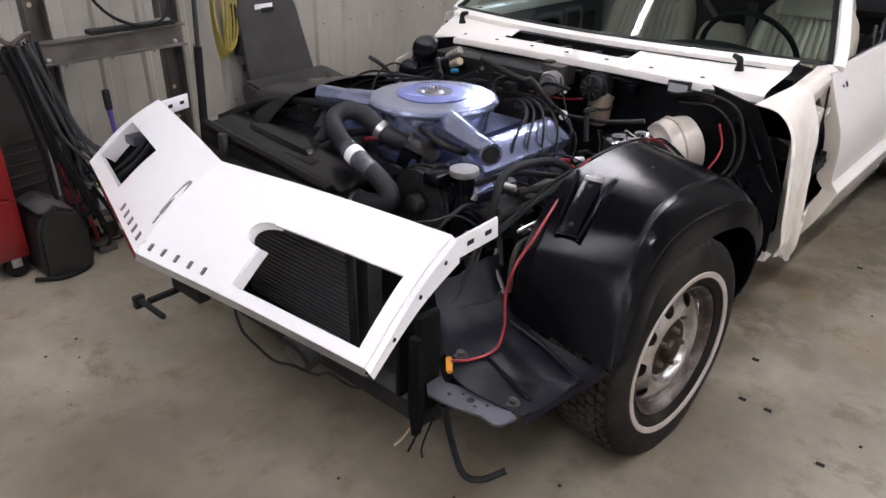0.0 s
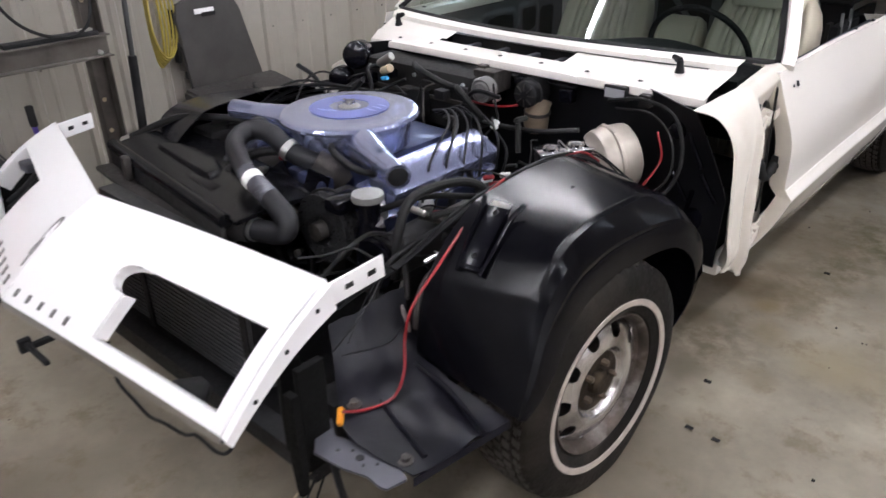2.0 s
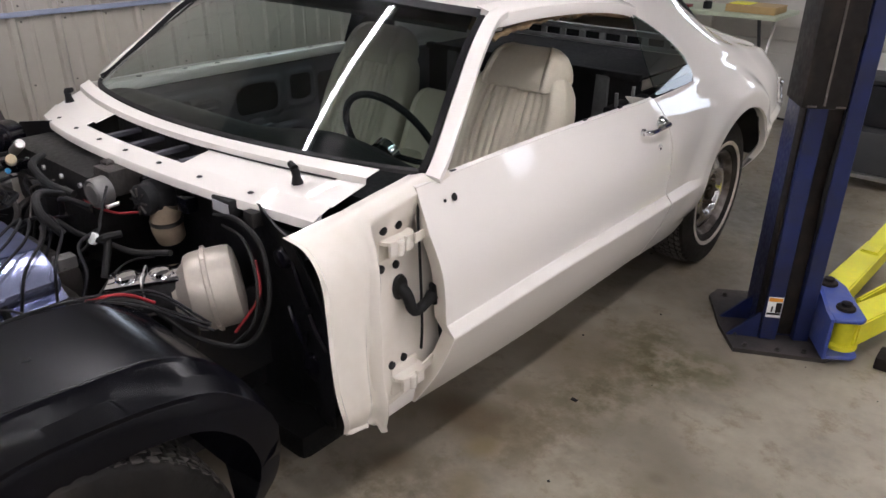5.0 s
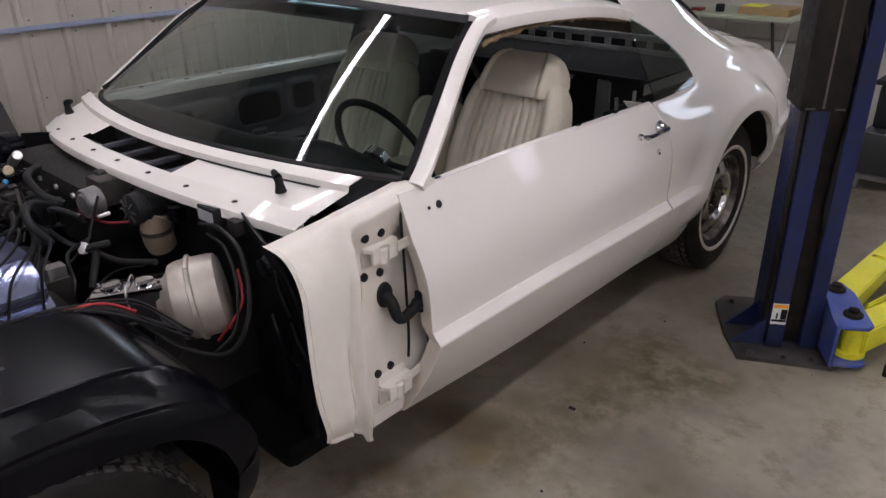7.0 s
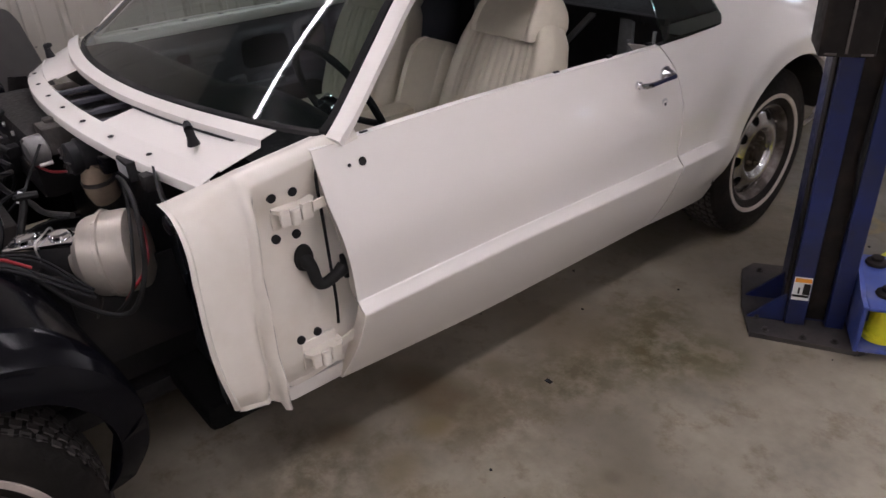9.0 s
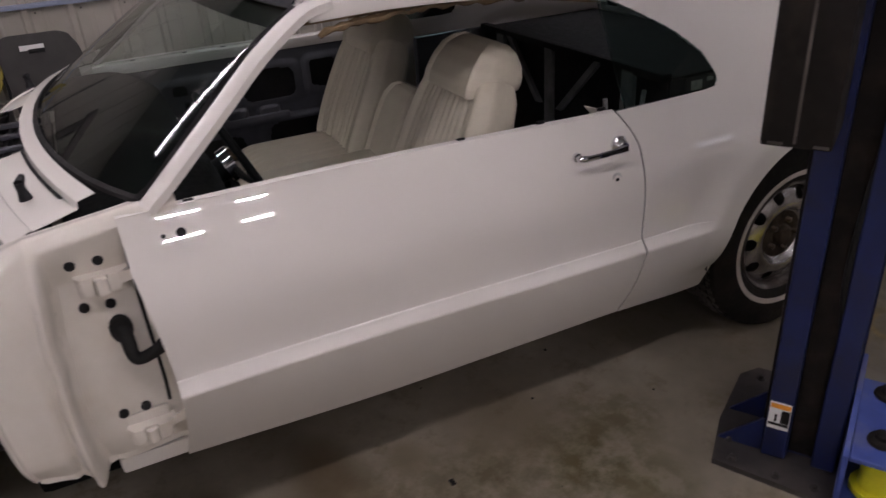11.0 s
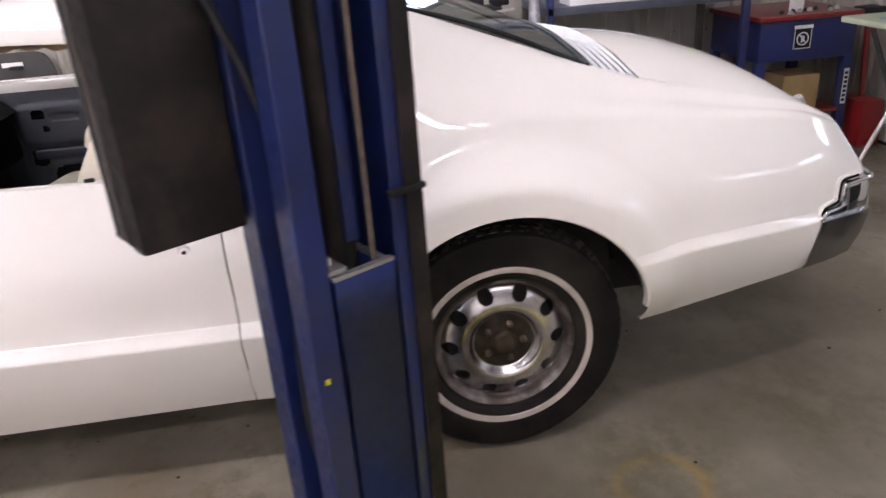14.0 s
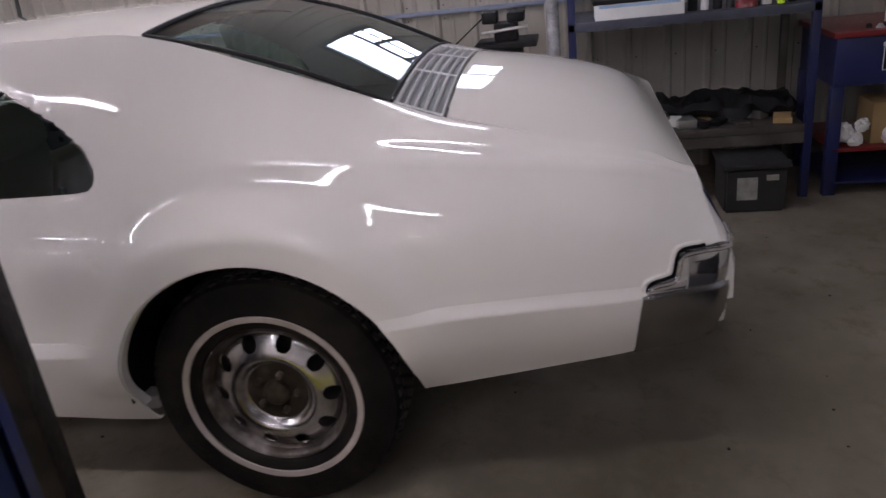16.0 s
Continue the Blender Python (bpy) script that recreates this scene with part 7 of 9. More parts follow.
for k in range(18):
    x, y = rnd.uniform(-0.72, -0.42), rnd.uniform(-0.25, 0.42)
    pts = [Vector((x, y, rnd.uniform(0.68, 0.76)))]
    d = Vector((rnd.uniform(-1, 1), rnd.uniform(-1, 1), 0.3)).normalized()
    for _ in range(4):
        d = (d + Vector((rnd.uniform(-0.6, 0.6), rnd.uniform(-0.6, 0.6), rnd.uniform(-0.5, 0.2)))).normalized()
        pts.append(pts[-1] + d * 0.08)
    part("bay_line", tube(bmesh.new(), pts, rnd.choice((0.004, 0.006, 0.009)), 6), rnd.choice((WIRE, RUBBER, GREASE)), car)
part("battery_tray", boxes(((-0.74, -0.30, 0.58), (-0.48, 0.05, 0.66)), bevel=0.01), DULL, car)
# firewall fittings: heater box, blower, wiper motor, booster
part("heater_box", boxes(((-0.58, 0.52, 0.66), (-0.02, 0.68, 0.875)), ((-0.62, 0.56, 0.62), (-0.40, 0.68, 0.82)), bevel=0.03), surf("heater_case", (0.009, 0.0085, 0.0085), 0.55, 0, 0.25, 8, 0.2, 100, dirt=(0.022, 0.020, 0.018), damt=0.5, spec=0.25), car, "dark grey heater case on the firewall")
for x in (-0.54, -0.42, -0.30, -0.18, -0.06):
    part("case_bolt", cyl(bmesh.new(), (x, 0.522, 0.84), (x, 0.512, 0.84), 0.008, segs=6), STEEL, car)
part("case_flange", boxes(((-0.585, 0.512, 0.765), (-0.015, 0.5195, 0.780)), bevel=0.002), GREASE, car)
part("case_duct", boxes(((-0.34, 0.470, 0.70), (-0.22, 0.519, 0.80)), bevel=0.012), DULL, car)
for at, r, l in (((-0.64, 0.56, 0.865), 0.055, 0.10), ((-0.655, 0.475, 0.79), 0.042, 0.09)):
    bm = lathe(bmesh.new(), [(r * 0.5, -0.02), (r, 0), (r, l * 0.7), (r * 0.9, l * 0.75), (r * 0.9, l), (r * 0.4, l + 0.01)], axis(at, Vector(at) + Vector((0.4, -0.6, 0.1))), 22)
    part("blower_motor", bm, BLACK, car, "black blower motor")
m = axis((0.022, 0.560, 0.838), (0.040, 0.40, 0.832))
bm = lathe(bmesh.new(), [(0.03, 0), (0.043, 0.006), (0.043, 0.046), (0.040, 0.052), (0.033, 0.048), (0.027, 0.054), (0.010, 0.056)], m, 26)
wiper = part("wiper_motor", bm, surf("wiper_motor_grey", (0.17, 0.165, 0.16), 0.45, 0.4, 0.2, 10), car, "round grey wiper motor")
part("wiper_housing", boxes(((-0.045, 0.555, 0.815), (0.050, 0.660, 0.895)), ((-0.050, 0.580, 0.890), (-0.010, 0.64, 0.905)), bevel=0.008), GREASE, wiper)
for dx, dz in ((-0.030, 0.028), (0.055, -0.030)):
    part("motor_bolt", cyl(bmesh.new(), (0.022 + dx, 0.556, 0.838 + dz), (0.024 + dx, 0.520, 0.837 + dz), 0.006, segs=8), STEEL, wiper)
m = axis((0.165, 0.665, 0.835), (0.175, 0.45, 0.83))
blower = part("heater_blower", lathe(bmesh.new(), [(0.02, 0), (0.052, 0.005), (0.052, 0.055), (0.046, 0.060), (0.046, 0.085), (0.036, 0.092), (0.012, 0.094)], m, 24), DULL, car, "dark round heater blower on the firewall")
for k in range(8):
    a = k * math.pi / 4
    part("blower_fin", boxes(((0.015, -0.0015, 0.092), (0.040, 0.0015, 0.098)), m=m @ pose(0, 0, 0, 0, 0, math.degrees(a))), GREASE, blower)
bm = tube(bmesh.new(), [(0.172, 0.650, 0.700), (0.178, 0.640, 0.735), (0.186, 0.635, 0.775), (0.196, 0.650, 0.810)], [0.042, 0.046, 0.042, 0.036], 18)
elbow = part("duct_elbow", bm, surf("old_brown_duct", (0.22, 0.17, 0.12), 0.6, 0.1, 0.2, 12), car, "brown duct elbow")
part("elbow_band", cyl(bmesh.new(), (0.183, 0.637, 0.757), (0.184, 0.636, 0.768), 0.048, segs=22), GREASE, elbow)
for k, (p, q, c) in enumerate((((-0.42, 0.47, 0.845), (-0.36, 0.45, 0.87), PALE), ((-0.40, 0.445, 0.825), (-0.36, 0.435, 0.835), surf("blue_plug", (0.03, 0.25, 0.5), 0.4)), ((-0.47, 0.50, 0.86), (-0.40, 0.50, 0.90), STEEL))):
    part("vacuum_switch", cyl(bmesh.new(), p, q, 0.016 if k != 1 else 0.008, segs=14, bevel=0.003), c, car, ("tan vacuum switch", "blue plastic plug", "dull silver canister")[k])
part("relay_box", boxes(((0.44, 0.635, 0.855), (0.52, 0.68, 0.905)), bevel=0.004), DULL, car)
part("relay_box", boxes(((0.56, 0.645, 0.85), (0.60, 0.68, 0.89)), bevel=0.004), DULL, car)
part("relay_label", boxes(((0.445, 0.6335, 0.866), (0.515, 0.6348, 0.896))), surf("grey_label", (0.35, 0.35, 0.36), 0.5), car)
BD = Vector((-0.52, -0.84, -0.13)).normalized()
BP = Vector((0.571, 0.614, 0.706))
bm = lathe(bmesh.new(), [(0.05, 0), (0.090, 0.006), (0.101, 0.014), (0.104, 0.030), (0.105, 0.070), (0.1105, 0.073), (0.1105, 0.082), (0.105, 0.085), (0.103, 0.112), (0.098, 0.126), (0.088, 0.132), (0.082, 0.134), (0.066, 0.152), (0.052, 0.158), (0.045, 0.170)], axis(BP, BP + BD), 48)
booster = part("brake_booster", bm, CAD, car, "round cadmium-silver brake booster")
for k in range(10):
    a = k * math.pi / 5
    part("crimp", boxes(((0.1105, -0.008, 0.072), (0.1130, 0.008, 0.083)), bevel=0.001, m=axis(BP, BP + BD) @ pose(0, 0, 0, 0, 0, math.degrees(a))), CAD, booster)
F = Vector((-0.59, -0.79, -0.07)).normalized()
U = (Vector((0, 0, 1)) - F * F.z).normalized()
m = Matrix.Translation((0.484, 0.488, 0.748)) @ Matrix((F.cross(U), U, F)).transposed().to_4x4()
mc = part("master_cylinder", boxes(((-0.042, -0.085, -0.01), (0.042, -0.004, 0.168)), bevel=0.014, m=m), DULL, car, "black master cylinder with a plated lid")
part("cylinder_bore", cyl(bmesh.new(), m @ Vector((0, -0.075, -0.05)), m @ Vector((0, -0.075, 0.185)), 0.026, segs=18, bevel=0.004), DULL, mc)
bm = bmesh.new()
box(bm, (-0.045, -0.0035, -0.008), (0.045, 0.006, 0.168), 0.003, m)
part("reservoir_lid", bm, CHROME, mc, "bright plated reservoir lid")
for zz in (0.040, 0.122):
    part("lid_dome", lathe(bmesh.new(), [(0.028, 0), (0.027, 0.008), (0.022, 0.013), (0.010, 0.015)], m @ Matrix.Translation((0, 0.006, zz)) @ pose(0, 0, 0, -90, 0, 0), 20), CHROME, mc)
bm = tube(bmesh.new(), [m @ Vector(p) for p in ((-0.048, -0.04, 0.081), (-0.047, 0.010, 0.081), (0, 0.014, 0.081), (0.047, 0.010, 0.081), (0.048, -0.04, 0.081))], 0.0025, 6)
part("lid_bail", bm, STEEL, mc)
# hoses and cables on the firewall
for k, pts in enumerate(([(0.47, 0.62, 0.86), (0.60, 0.60, 0.89), (0.72, 0.58, 0.86), (0.77, 0.55, 0.74), (0.74, 0.50, 0.64), (0.66, 0.42, 0.66), (0.60, 0.33, 0.77), (0.575, 0.22, 0.812)], [(0.50, 0.62, 0.84), (0.64, 0.585, 0.855), (0.73, 0.55, 0.80), (0.75, 0.52, 0.70), (0.70, 0.48, 0.625)],
                         [(0.02, 0.40, 0.79), (0.10, 0.42, 0.765), (0.20, 0.45, 0.757), (0.32, 0.46, 0.765), (0.44, 0.50, 0.785)], [(-0.02, 0.45, 0.84), (0.05, 0.36, 0.885), (0.12, 0.33, 0.86), (0.16, 0.36, 0.80)], [(0.06, 0.54, 0.86), (0.12, 0.48, 0.80), (0.15, 0.45, 0.77), (0.13, 0.40, 0.72)],
                         [(-0.58, 0.48, 0.78), (-0.70, 0.40, 0.77), (-0.74, 0.30, 0.72)], [(-0.30, 0.52, 0.88), (-0.20, 0.45, 0.885), (-0.08, 0.44, 0.86), (0.0, 0.47, 0.84)])):
    part("vacuum_hose", tube(bmesh.new(), pts, (0.0062, 0.004, 0.008, 0.011, 0.004, 0.007, 0.012)[k], 10), RUBBER, car, "black rubber hose")
bm = lathe(bmesh.new(), [(0.014, 0), (0.017, 0.004), (0.017, 0.014), (0.010, 0.018)], axis((0.149, 0.445, 0.755), (0.16, 0.36, 0.80)), 16)
part("hose_valve", bm, PAPER, car, "white capped hose valve")
for pts in ([(0.575, 0.22, 0.815), (0.585, 0.30, 0.80), (0.60, 0.36, 0.76)], [(-0.14, 0.54, 0.80), (-0.03, 0.52, 0.790), (0.08, 0.54, 0.785), (0.14, 0.58, 0.79)], [(0.66, 0.60, 0.80), (0.69, 0.58, 0.72), (0.66, 0.52, 0.63)]):
    part("red_cable", tube(bmesh.new(), pts, 0.004, 8), REDWIRE, car, "red battery cable")
rnd = random.Random(31)
for k in range(4):
    pts = [(0.42, -0.50, 0.60), (0.48, -0.34, 0.685), (0.535, -0.16, 0.775), (0.566, 0.04, 0.812), (0.576, 0.20, 0.815), (0.592, 0.34, 0.785), (0.66, 0.46, 0.68)]
    pts = [(x + rnd.uniform(-0.022, 0.016), y + rnd.uniform(-0.03, 0.03), z + rnd.uniform(-0.012, 0.006)) for x, y, z in pts]
    part("fender_harness", tube(bmesh.new(), pts, rnd.choice((0.003, 0.0035, 0.0045)), 6), WIRE, car, "black loom along the inner fender")
bm = tube(bmesh.new(), [(0.560, -0.05, 0.822), (0.585, -0.17, 0.815), (0.605, -0.27, 0.775), (0.615, -0.36, 0.725), (0.615, -0.455, 0.655), (0.605, -0.475, 0.575), (0.628, -0.505, 0.505), (0.640, -0.555, 0.465), (0.620, -0.625, 0.462), (0.592, -0.668, 0.468)], 0.0038, 8)
part("trailing_red_wire", bm, REDWIRE, car, "loose red wire trailing over the apron")
m = Matrix.Translation((0.588, -0.668, 0.455)) @ pose(0, 0, 0, 20, -25, 35)
part("wire_tag", boxes(((-0.007, -0.026, -0.004), (0.007, 0.018, 0.010)), bevel=0.003, m=m), YELLOWTAPE, car, "orange tape tag on the wire's end")
for pts in ([(0.60, -0.66, 0.62), (0.62, -0.55, 0.60), (0.58, -0.46, 0.58)], [(0.55, -0.60, 0.60), (0.50, -0.50, 0.64), (0.47, -0.40, 0.68)], [(0.62, -0.70, 0.66), (0.56, -0.56, 0.66), (0.50, -0.44, 0.68)]):
    part("thin_wire", tube(bmesh.new(), pts, 0.002, 5), WIRE, car)

# more hoses, lines and dark fittings across the heater case and firewall
rnd = random.Random(77)
for k in range(16):
    x = rnd.uniform(-0.60, 0.30)
    a = Vector((x, rnd.uniform(0.44, 0.51), rnd.uniform(0.74, 0.86)))
    b = a + Vector((rnd.uniform(-0.22, 0.22), rnd.uniform(-0.12, 0.0), rnd.uniform(-0.12, 0.02)))
    mid = a.lerp(b, 0.5) + Vector((0, -0.03, rnd.uniform(0.0, 0.05)))
    part("firewall_line", tube(bmesh.new(), [a, mid, b, b + Vector((rnd.uniform(-0.05, 0.05), -0.04, -0.08))], rnd.choice((0.0035, 0.005, 0.008, 0.010)), 7), rnd.choice((WIRE, RUBBER, RUBBER, GREASE)), car)
for x, z, w, h in ((-0.52, 0.80, 0.05, 0.04), (-0.40, 0.835, 0.035, 0.03), (-0.14, 0.80, 0.05, 0.035), (0.10, 0.86, 0.035, 0.025), (0.30, 0.84, 0.05, 0.045)):
    y = 0.505 if x < 0 else 0.655
    part("firewall_fitting", boxes(((x - w / 2, y - 0.03, z - h / 2), (x + w / 2, y + 0.010, z + h / 2)), bevel=0.008), rnd.choice((DULL, GREASE, BLACK)), car)


# ---- cabin ----
def loft(loops):
    bm = bmesh.new()
    rings = [[bm.verts.new(p) for p in ring] for ring in loops]
    n = len(rings[0])
    for a, b in zip(rings, rings[1:]):
        for k in range(n):
            bm.faces.new((a[k], a[(k + 1) % n], b[(k + 1) % n], b[k]))
    bm.faces.new(rings[0][::-1])
    bm.faces.new(rings[-1])
    return bm


def padded(m, spec, e=0.42, pleat=0.0):
    """Rounded cross sections stacked along the seat back: height, half width, front, back."""
    loops, p = [], 2 / e
    turn = [(math.sin(t), -1) for t in np.linspace(-math.pi / 2, math.pi / 2, 96)] + [(math.sin(t), 1) for t in np.linspace(math.pi / 2, -math.pi / 2, 26)[1:-1]]
    for h, w, f, b in spec:
        ring = []
        for u, s in turn:
            y = (f if s < 0 else b) * s * max(0.0, 1 - abs(u) ** p) ** (1 / p)
            if pleat and s < 0 and abs(u) < 0.70:
                y += pleat * (1 - abs(math.sin(math.pi * 7 * u))) ** 2
            if s < 0 and 0.70 <= abs(u) < 0.97:
                y -= 0.016 * math.sin(math.pi * (abs(u) - 0.70) / 0.27)
            ring.append(m @ Vector((w * u, y, h)))
        loops.append(ring)
    return loft(loops)


def smooth_rows(rows, n):
    t = np.linspace(0, len(rows) - 1, n)
    return [tuple(float(np.interp(v, range(len(rows)), [r[c] for r in rows])) for c in range(4)) for v in t]


def seat(xc, label):
    """A cream seat: cushion, pleated backrest with bolsters, hooded headrest."""
    w = 0.245
    cushion = [[Vector((xc + w * s, y, 0.562 + 0.05 * (1 - abs(s) ** 4) - 0.8 * max(0, 1.50 - y) ** 1.3 + 0.004 * abs(math.cos(16 * s)) * (abs(s) < 0.7))) for s in np.linspace(-1, 1, 61)] for y in np.linspace(1.38, 1.90, 28)]
    st = part("front_seat", thicken(sheet(bmesh.new(), cushion), 0.17), VINYL, car, label, 0.7)
    m = Matrix.Translation((xc, 1.87, 0.58)) @ pose(0, 0, 0, -24, 0, 0)
    back = [(-0.05, 0.215, 0.06, 0.06), (0.0, 0.232, 0.078, 0.070), (0.12, 0.240, 0.082, 0.078), (0.24, 0.238, 0.080, 0.076), (0.34, 0.226, 0.076, 0.074), (0.41, 0.204, 0.070, 0.070), (0.455, 0.172, 0.050, 0.058), (0.48, 0.13, 0.03, 0.035)]
    part("backrest", padded(m, smooth_rows(back, 25), pleat=0.014), VINYL, st, "pleated cream vinyl backrest", 0.7)
    head = [(0.395, 0.150, 0.058, 0.060), (0.399, 0.170, 0.094, 0.082), (0.43, 0.170, 0.100, 0.090), (0.472, 0.164, 0.094, 0.088), (0.515, 0.152, 0.076, 0.082), (0.546, 0.132, 0.050, 0.058), (0.562, 0.104, 0.020, 0.028)]
    bm = padded(m, smooth_rows(head, 34), 0.50)
    # the hood's lower edge rises in the middle of each side
    inv = m.inverted()
    for v in bm.verts:
        q = inv @ v.co
        k = max(0.0, 1 - (q.z - 0.395) / 0.12)
        v.co = m @ Vector((q.x, q.y, q.z + k * (0.048 * min(1, max(0.0, (q.y + 0.055) / 0.05)) - 0.020 * min(1, max(0, -q.y) / 0.09) ** 2)))
    part("headrest", bm, VINYL, st, "smooth hooded cream headrest", 0.7)
    return st


seat(0.455, "cream vinyl driver's seat with pleats and hooded headrest")
seat(-0.335, "cream vinyl passenger seat with pleats and hooded headrest")
part("bench_base", boxes(((-0.62, 1.40, 0.33), (0.66, 1.88, 0.46)), bevel=0.03), CARPET, car)
m = Matrix.Translation((0.070, 1.875, 0.58)) @ pose(0, 0, 0, -24, 0, 0)
part("center_armrest", padded(m, smooth_rows([(-0.05, 0.110, 0.05, 0.05), (0.0, 0.122, 0.066, 0.06), (0.20, 0.122, 0.066, 0.06), (0.27, 0.118, 0.060, 0.056), (0.310, 0.104, 0.040, 0.040), (0.325, 0.08, 0.02, 0.02)], 22), 0.5), VINYL, car, "plain cream center armrest folded up between the seats", 0.7)
part("console", boxes(((-0.03, 1.38, 0.45), (0.10, 1.86, 0.66)), bevel=0.03), VINYL, car)
bm = bmesh.new()
grid = [[Vector((x, y, 0.925 - 0.10 * max(0, (y - 1.02) / 0.2) ** 2 + 0.055 * math.exp(-((x - 0.43) / 0.26) ** 2) * min(1, max(0, (y - 0.92) / 0.12)))) for y in np.linspace(0.84, 1.22, 14)] for x in np.linspace(-0.79, 0.79, 40)]
part("dashboard", thicken(sheet(bm, grid), 0.10), DASH, car, "black dashboard")
part("dash_face", boxes(((-0.78, 1.16, 0.62), (0.78, 1.20, 0.82)), bevel=0.01), DASH, car)
m = Matrix.Translation((0.458, 1.295, 0.884)) @ pose(0, 0, 0, -66, 0, 0)
bm = bmesh.new()
tube(bm, [m @ Vector((0.198 * math.cos(a), 0.198 * math.sin(a), 0)) for a in np.linspace(0, 2 * math.pi, 25)], 0.0115, 10, 3)
wheel_ = part("steering_wheel", bm, DASH, car, "black steering wheel with bright spokes")
bm = bmesh.new()
for a in (0.12, math.pi - 0.12):
    tube(bm, [m @ Vector((0.03 * math.cos(a), 0.03 * math.sin(a), -0.03)), m @ Vector((0.11 * math.cos(a), 0.11 * math.sin(a), -0.022)), m @ Vector((0.196 * math.cos(a), 0.196 * math.sin(a), 0))], 0.010, 8, 3)
part("spoke", bm, DASH, wheel_)
part("horn_pad", lathe(bmesh.new(), [(0.05, -0.05), (0.052, -0.02), (0.04, -0.01)], m, 24), CHROME, wheel_)
part("column", cyl(bmesh.new(), m @ Vector((0, 0, -0.04)), m @ Vector((0, 0, -0.40)), 0.035, 0.045, 18), DASH, wheel_)
part("column_collar", cyl(bmesh.new(), m @ Vector((0, 0, -0.10)), m @ Vector((0, 0, -0.14)), 0.044, segs=18), CHROME, wheel_)
# package tray structure and rear seat bulkhead of bare metal
tray = part("package_tray", boxes(((-0.62, 2.70, 0.892), (0.62, 3.31, 0.905)), bevel=0.004), DULL, car, "dark bare package tray")
part("tray_lip", boxes(((-0.62, 2.66, 0.890), (0.62, 2.70, 0.920)), bevel=0.006), DULL, tray)
# perforated cross member under the foot of the rear window
beam = part("tray_beam", boxes(((-0.60, 3.315, 0.905), (0.60, 3.330, 0.928)), ((-0.60, 3.315, 0.966), (0.60, 3.330, 0.990)), *[((x - 0.018, 3.316, 0.9285), (x + 0.018, 3.329, 0.9655)) for x in np.linspace(-0.56, 0.56, 10)], bevel=0.001), BARE, car, "bare grey cross member with a row of openings")
part("beam_edge", tube(bmesh.new(), [(-0.59, 3.314, 0.992), (0, 3.312, 0.994), (0.59, 3.314, 0.992)], 0.007, 8), BARE, beam)
part("beam_back", boxes(((-0.60, 3.345, 0.900), (0.60, 3.350, 0.975))), DULL, beam)
part("bulkhead", boxes(((-0.62, 2.685, 0.40), (0.62, 2.695, 0.90))), DULL, car, "bare rear bulkhead")
for x in (-0.44, 0.44):
    part("bulkhead_strut", prism(bmesh.new(), [(x - 0.045, 0.45), (x + 0.035, 0.45), (x + 0.03, 0.90), (x - 0.03, 0.90)], "y", 2.660, 2.678), BARE, car, "bare grey bulkhead strut")
part("bulkhead_strut", boxes(((-0.085, 2.660, 0.45), (-0.030, 2.678, 0.90)), bevel=0.003), BARE, car)
for a, b in ((0.02, 0.27), (-0.13, -0.36)):
    w = 0.018
    part("bulkhead_brace", prism(bmesh.new(), [(a - w, 0.66), (a + w, 0.66), (b + w, 0.90), (b - w, 0.90)], "y", 2.656, 2.674), BARE, car, "bare grey diagonal brace")
part("rear_seat_pan", boxes(((-0.60, 2.05, 0.33), (0.60, 2.68, 0.45)), bevel=0.03), CARPET, car)
part("inner_quarter", boxes(((0.62, 2.36, 0.33), (0.66, 2.70, 0.84)), bevel=0.01), DULL, car)
part("quarter_loop", tube(bmesh.new(), [(0.655, 2.40, 0.895), (0.66, 2.41, 0.80), (0.66, 2.47, 0.765), (0.66, 2.53, 0.80), (0.65, 2.56, 0.895)], 0.008, 8), BARE, car, "bent grey window channel")
part("inner_quarter", boxes(((-0.66, 2.33, 0.33), (-0.62, 2.70, 0.90)), bevel=0.01), TRIMGREY, car)
# fixed rear quarter glass
bm = sheet(bmesh.new(), [[Vector((0.870 - 0.52 * (z - 0.936) * 0.9, y, z)) for z in (0.936, min(1.225, ztop) * 0.5 + 0.468, min(1.225, ztop))] for y, ztop in ((2.30, 1.222), (2.36, 1.198), (2.43, 1.163), (2.50, 1.126), (2.57, 1.078), (2.62, 1.035), (2.652, 0.972))])
qg = part("quarter_glass", bm, QUARTERGLASS, car, "dark fixed quarter window")
qg.visible_shadow = False
mirrored(qg)
bm = tube(bmesh.new(), [(0.873, 2.30, 0.934), (0.80, 2.298, 1.08), (0.735, 2.296, 1.215)], 0.002, 6, 4)
part("quarter_glass_edge", bm, DARKGLASS, car)
# brown foam left along the roof rail
rnd = random.Random(41)
pts = [(0.692 + rnd.uniform(-0.004, 0.004), 1.50 + 0.02 * k, float(np.interp(1.50 + 0.02 * k, (1.50, 1.56, 1.63, 1.87, 2.14, 2.30), (1.222, 1.238, 1.246, 1.252, 1.246, 1.230))) + rnd.uniform(-0.005, 0.004)) for k in range(41)]
part("foam_strip", tube(bmesh.new(), pts, [0.008 + rnd.uniform(-0.003, 0.005) for _ in pts], 7, 2), HEADLINER, roof_rail, "ragged brown foam along the inner roof rail")

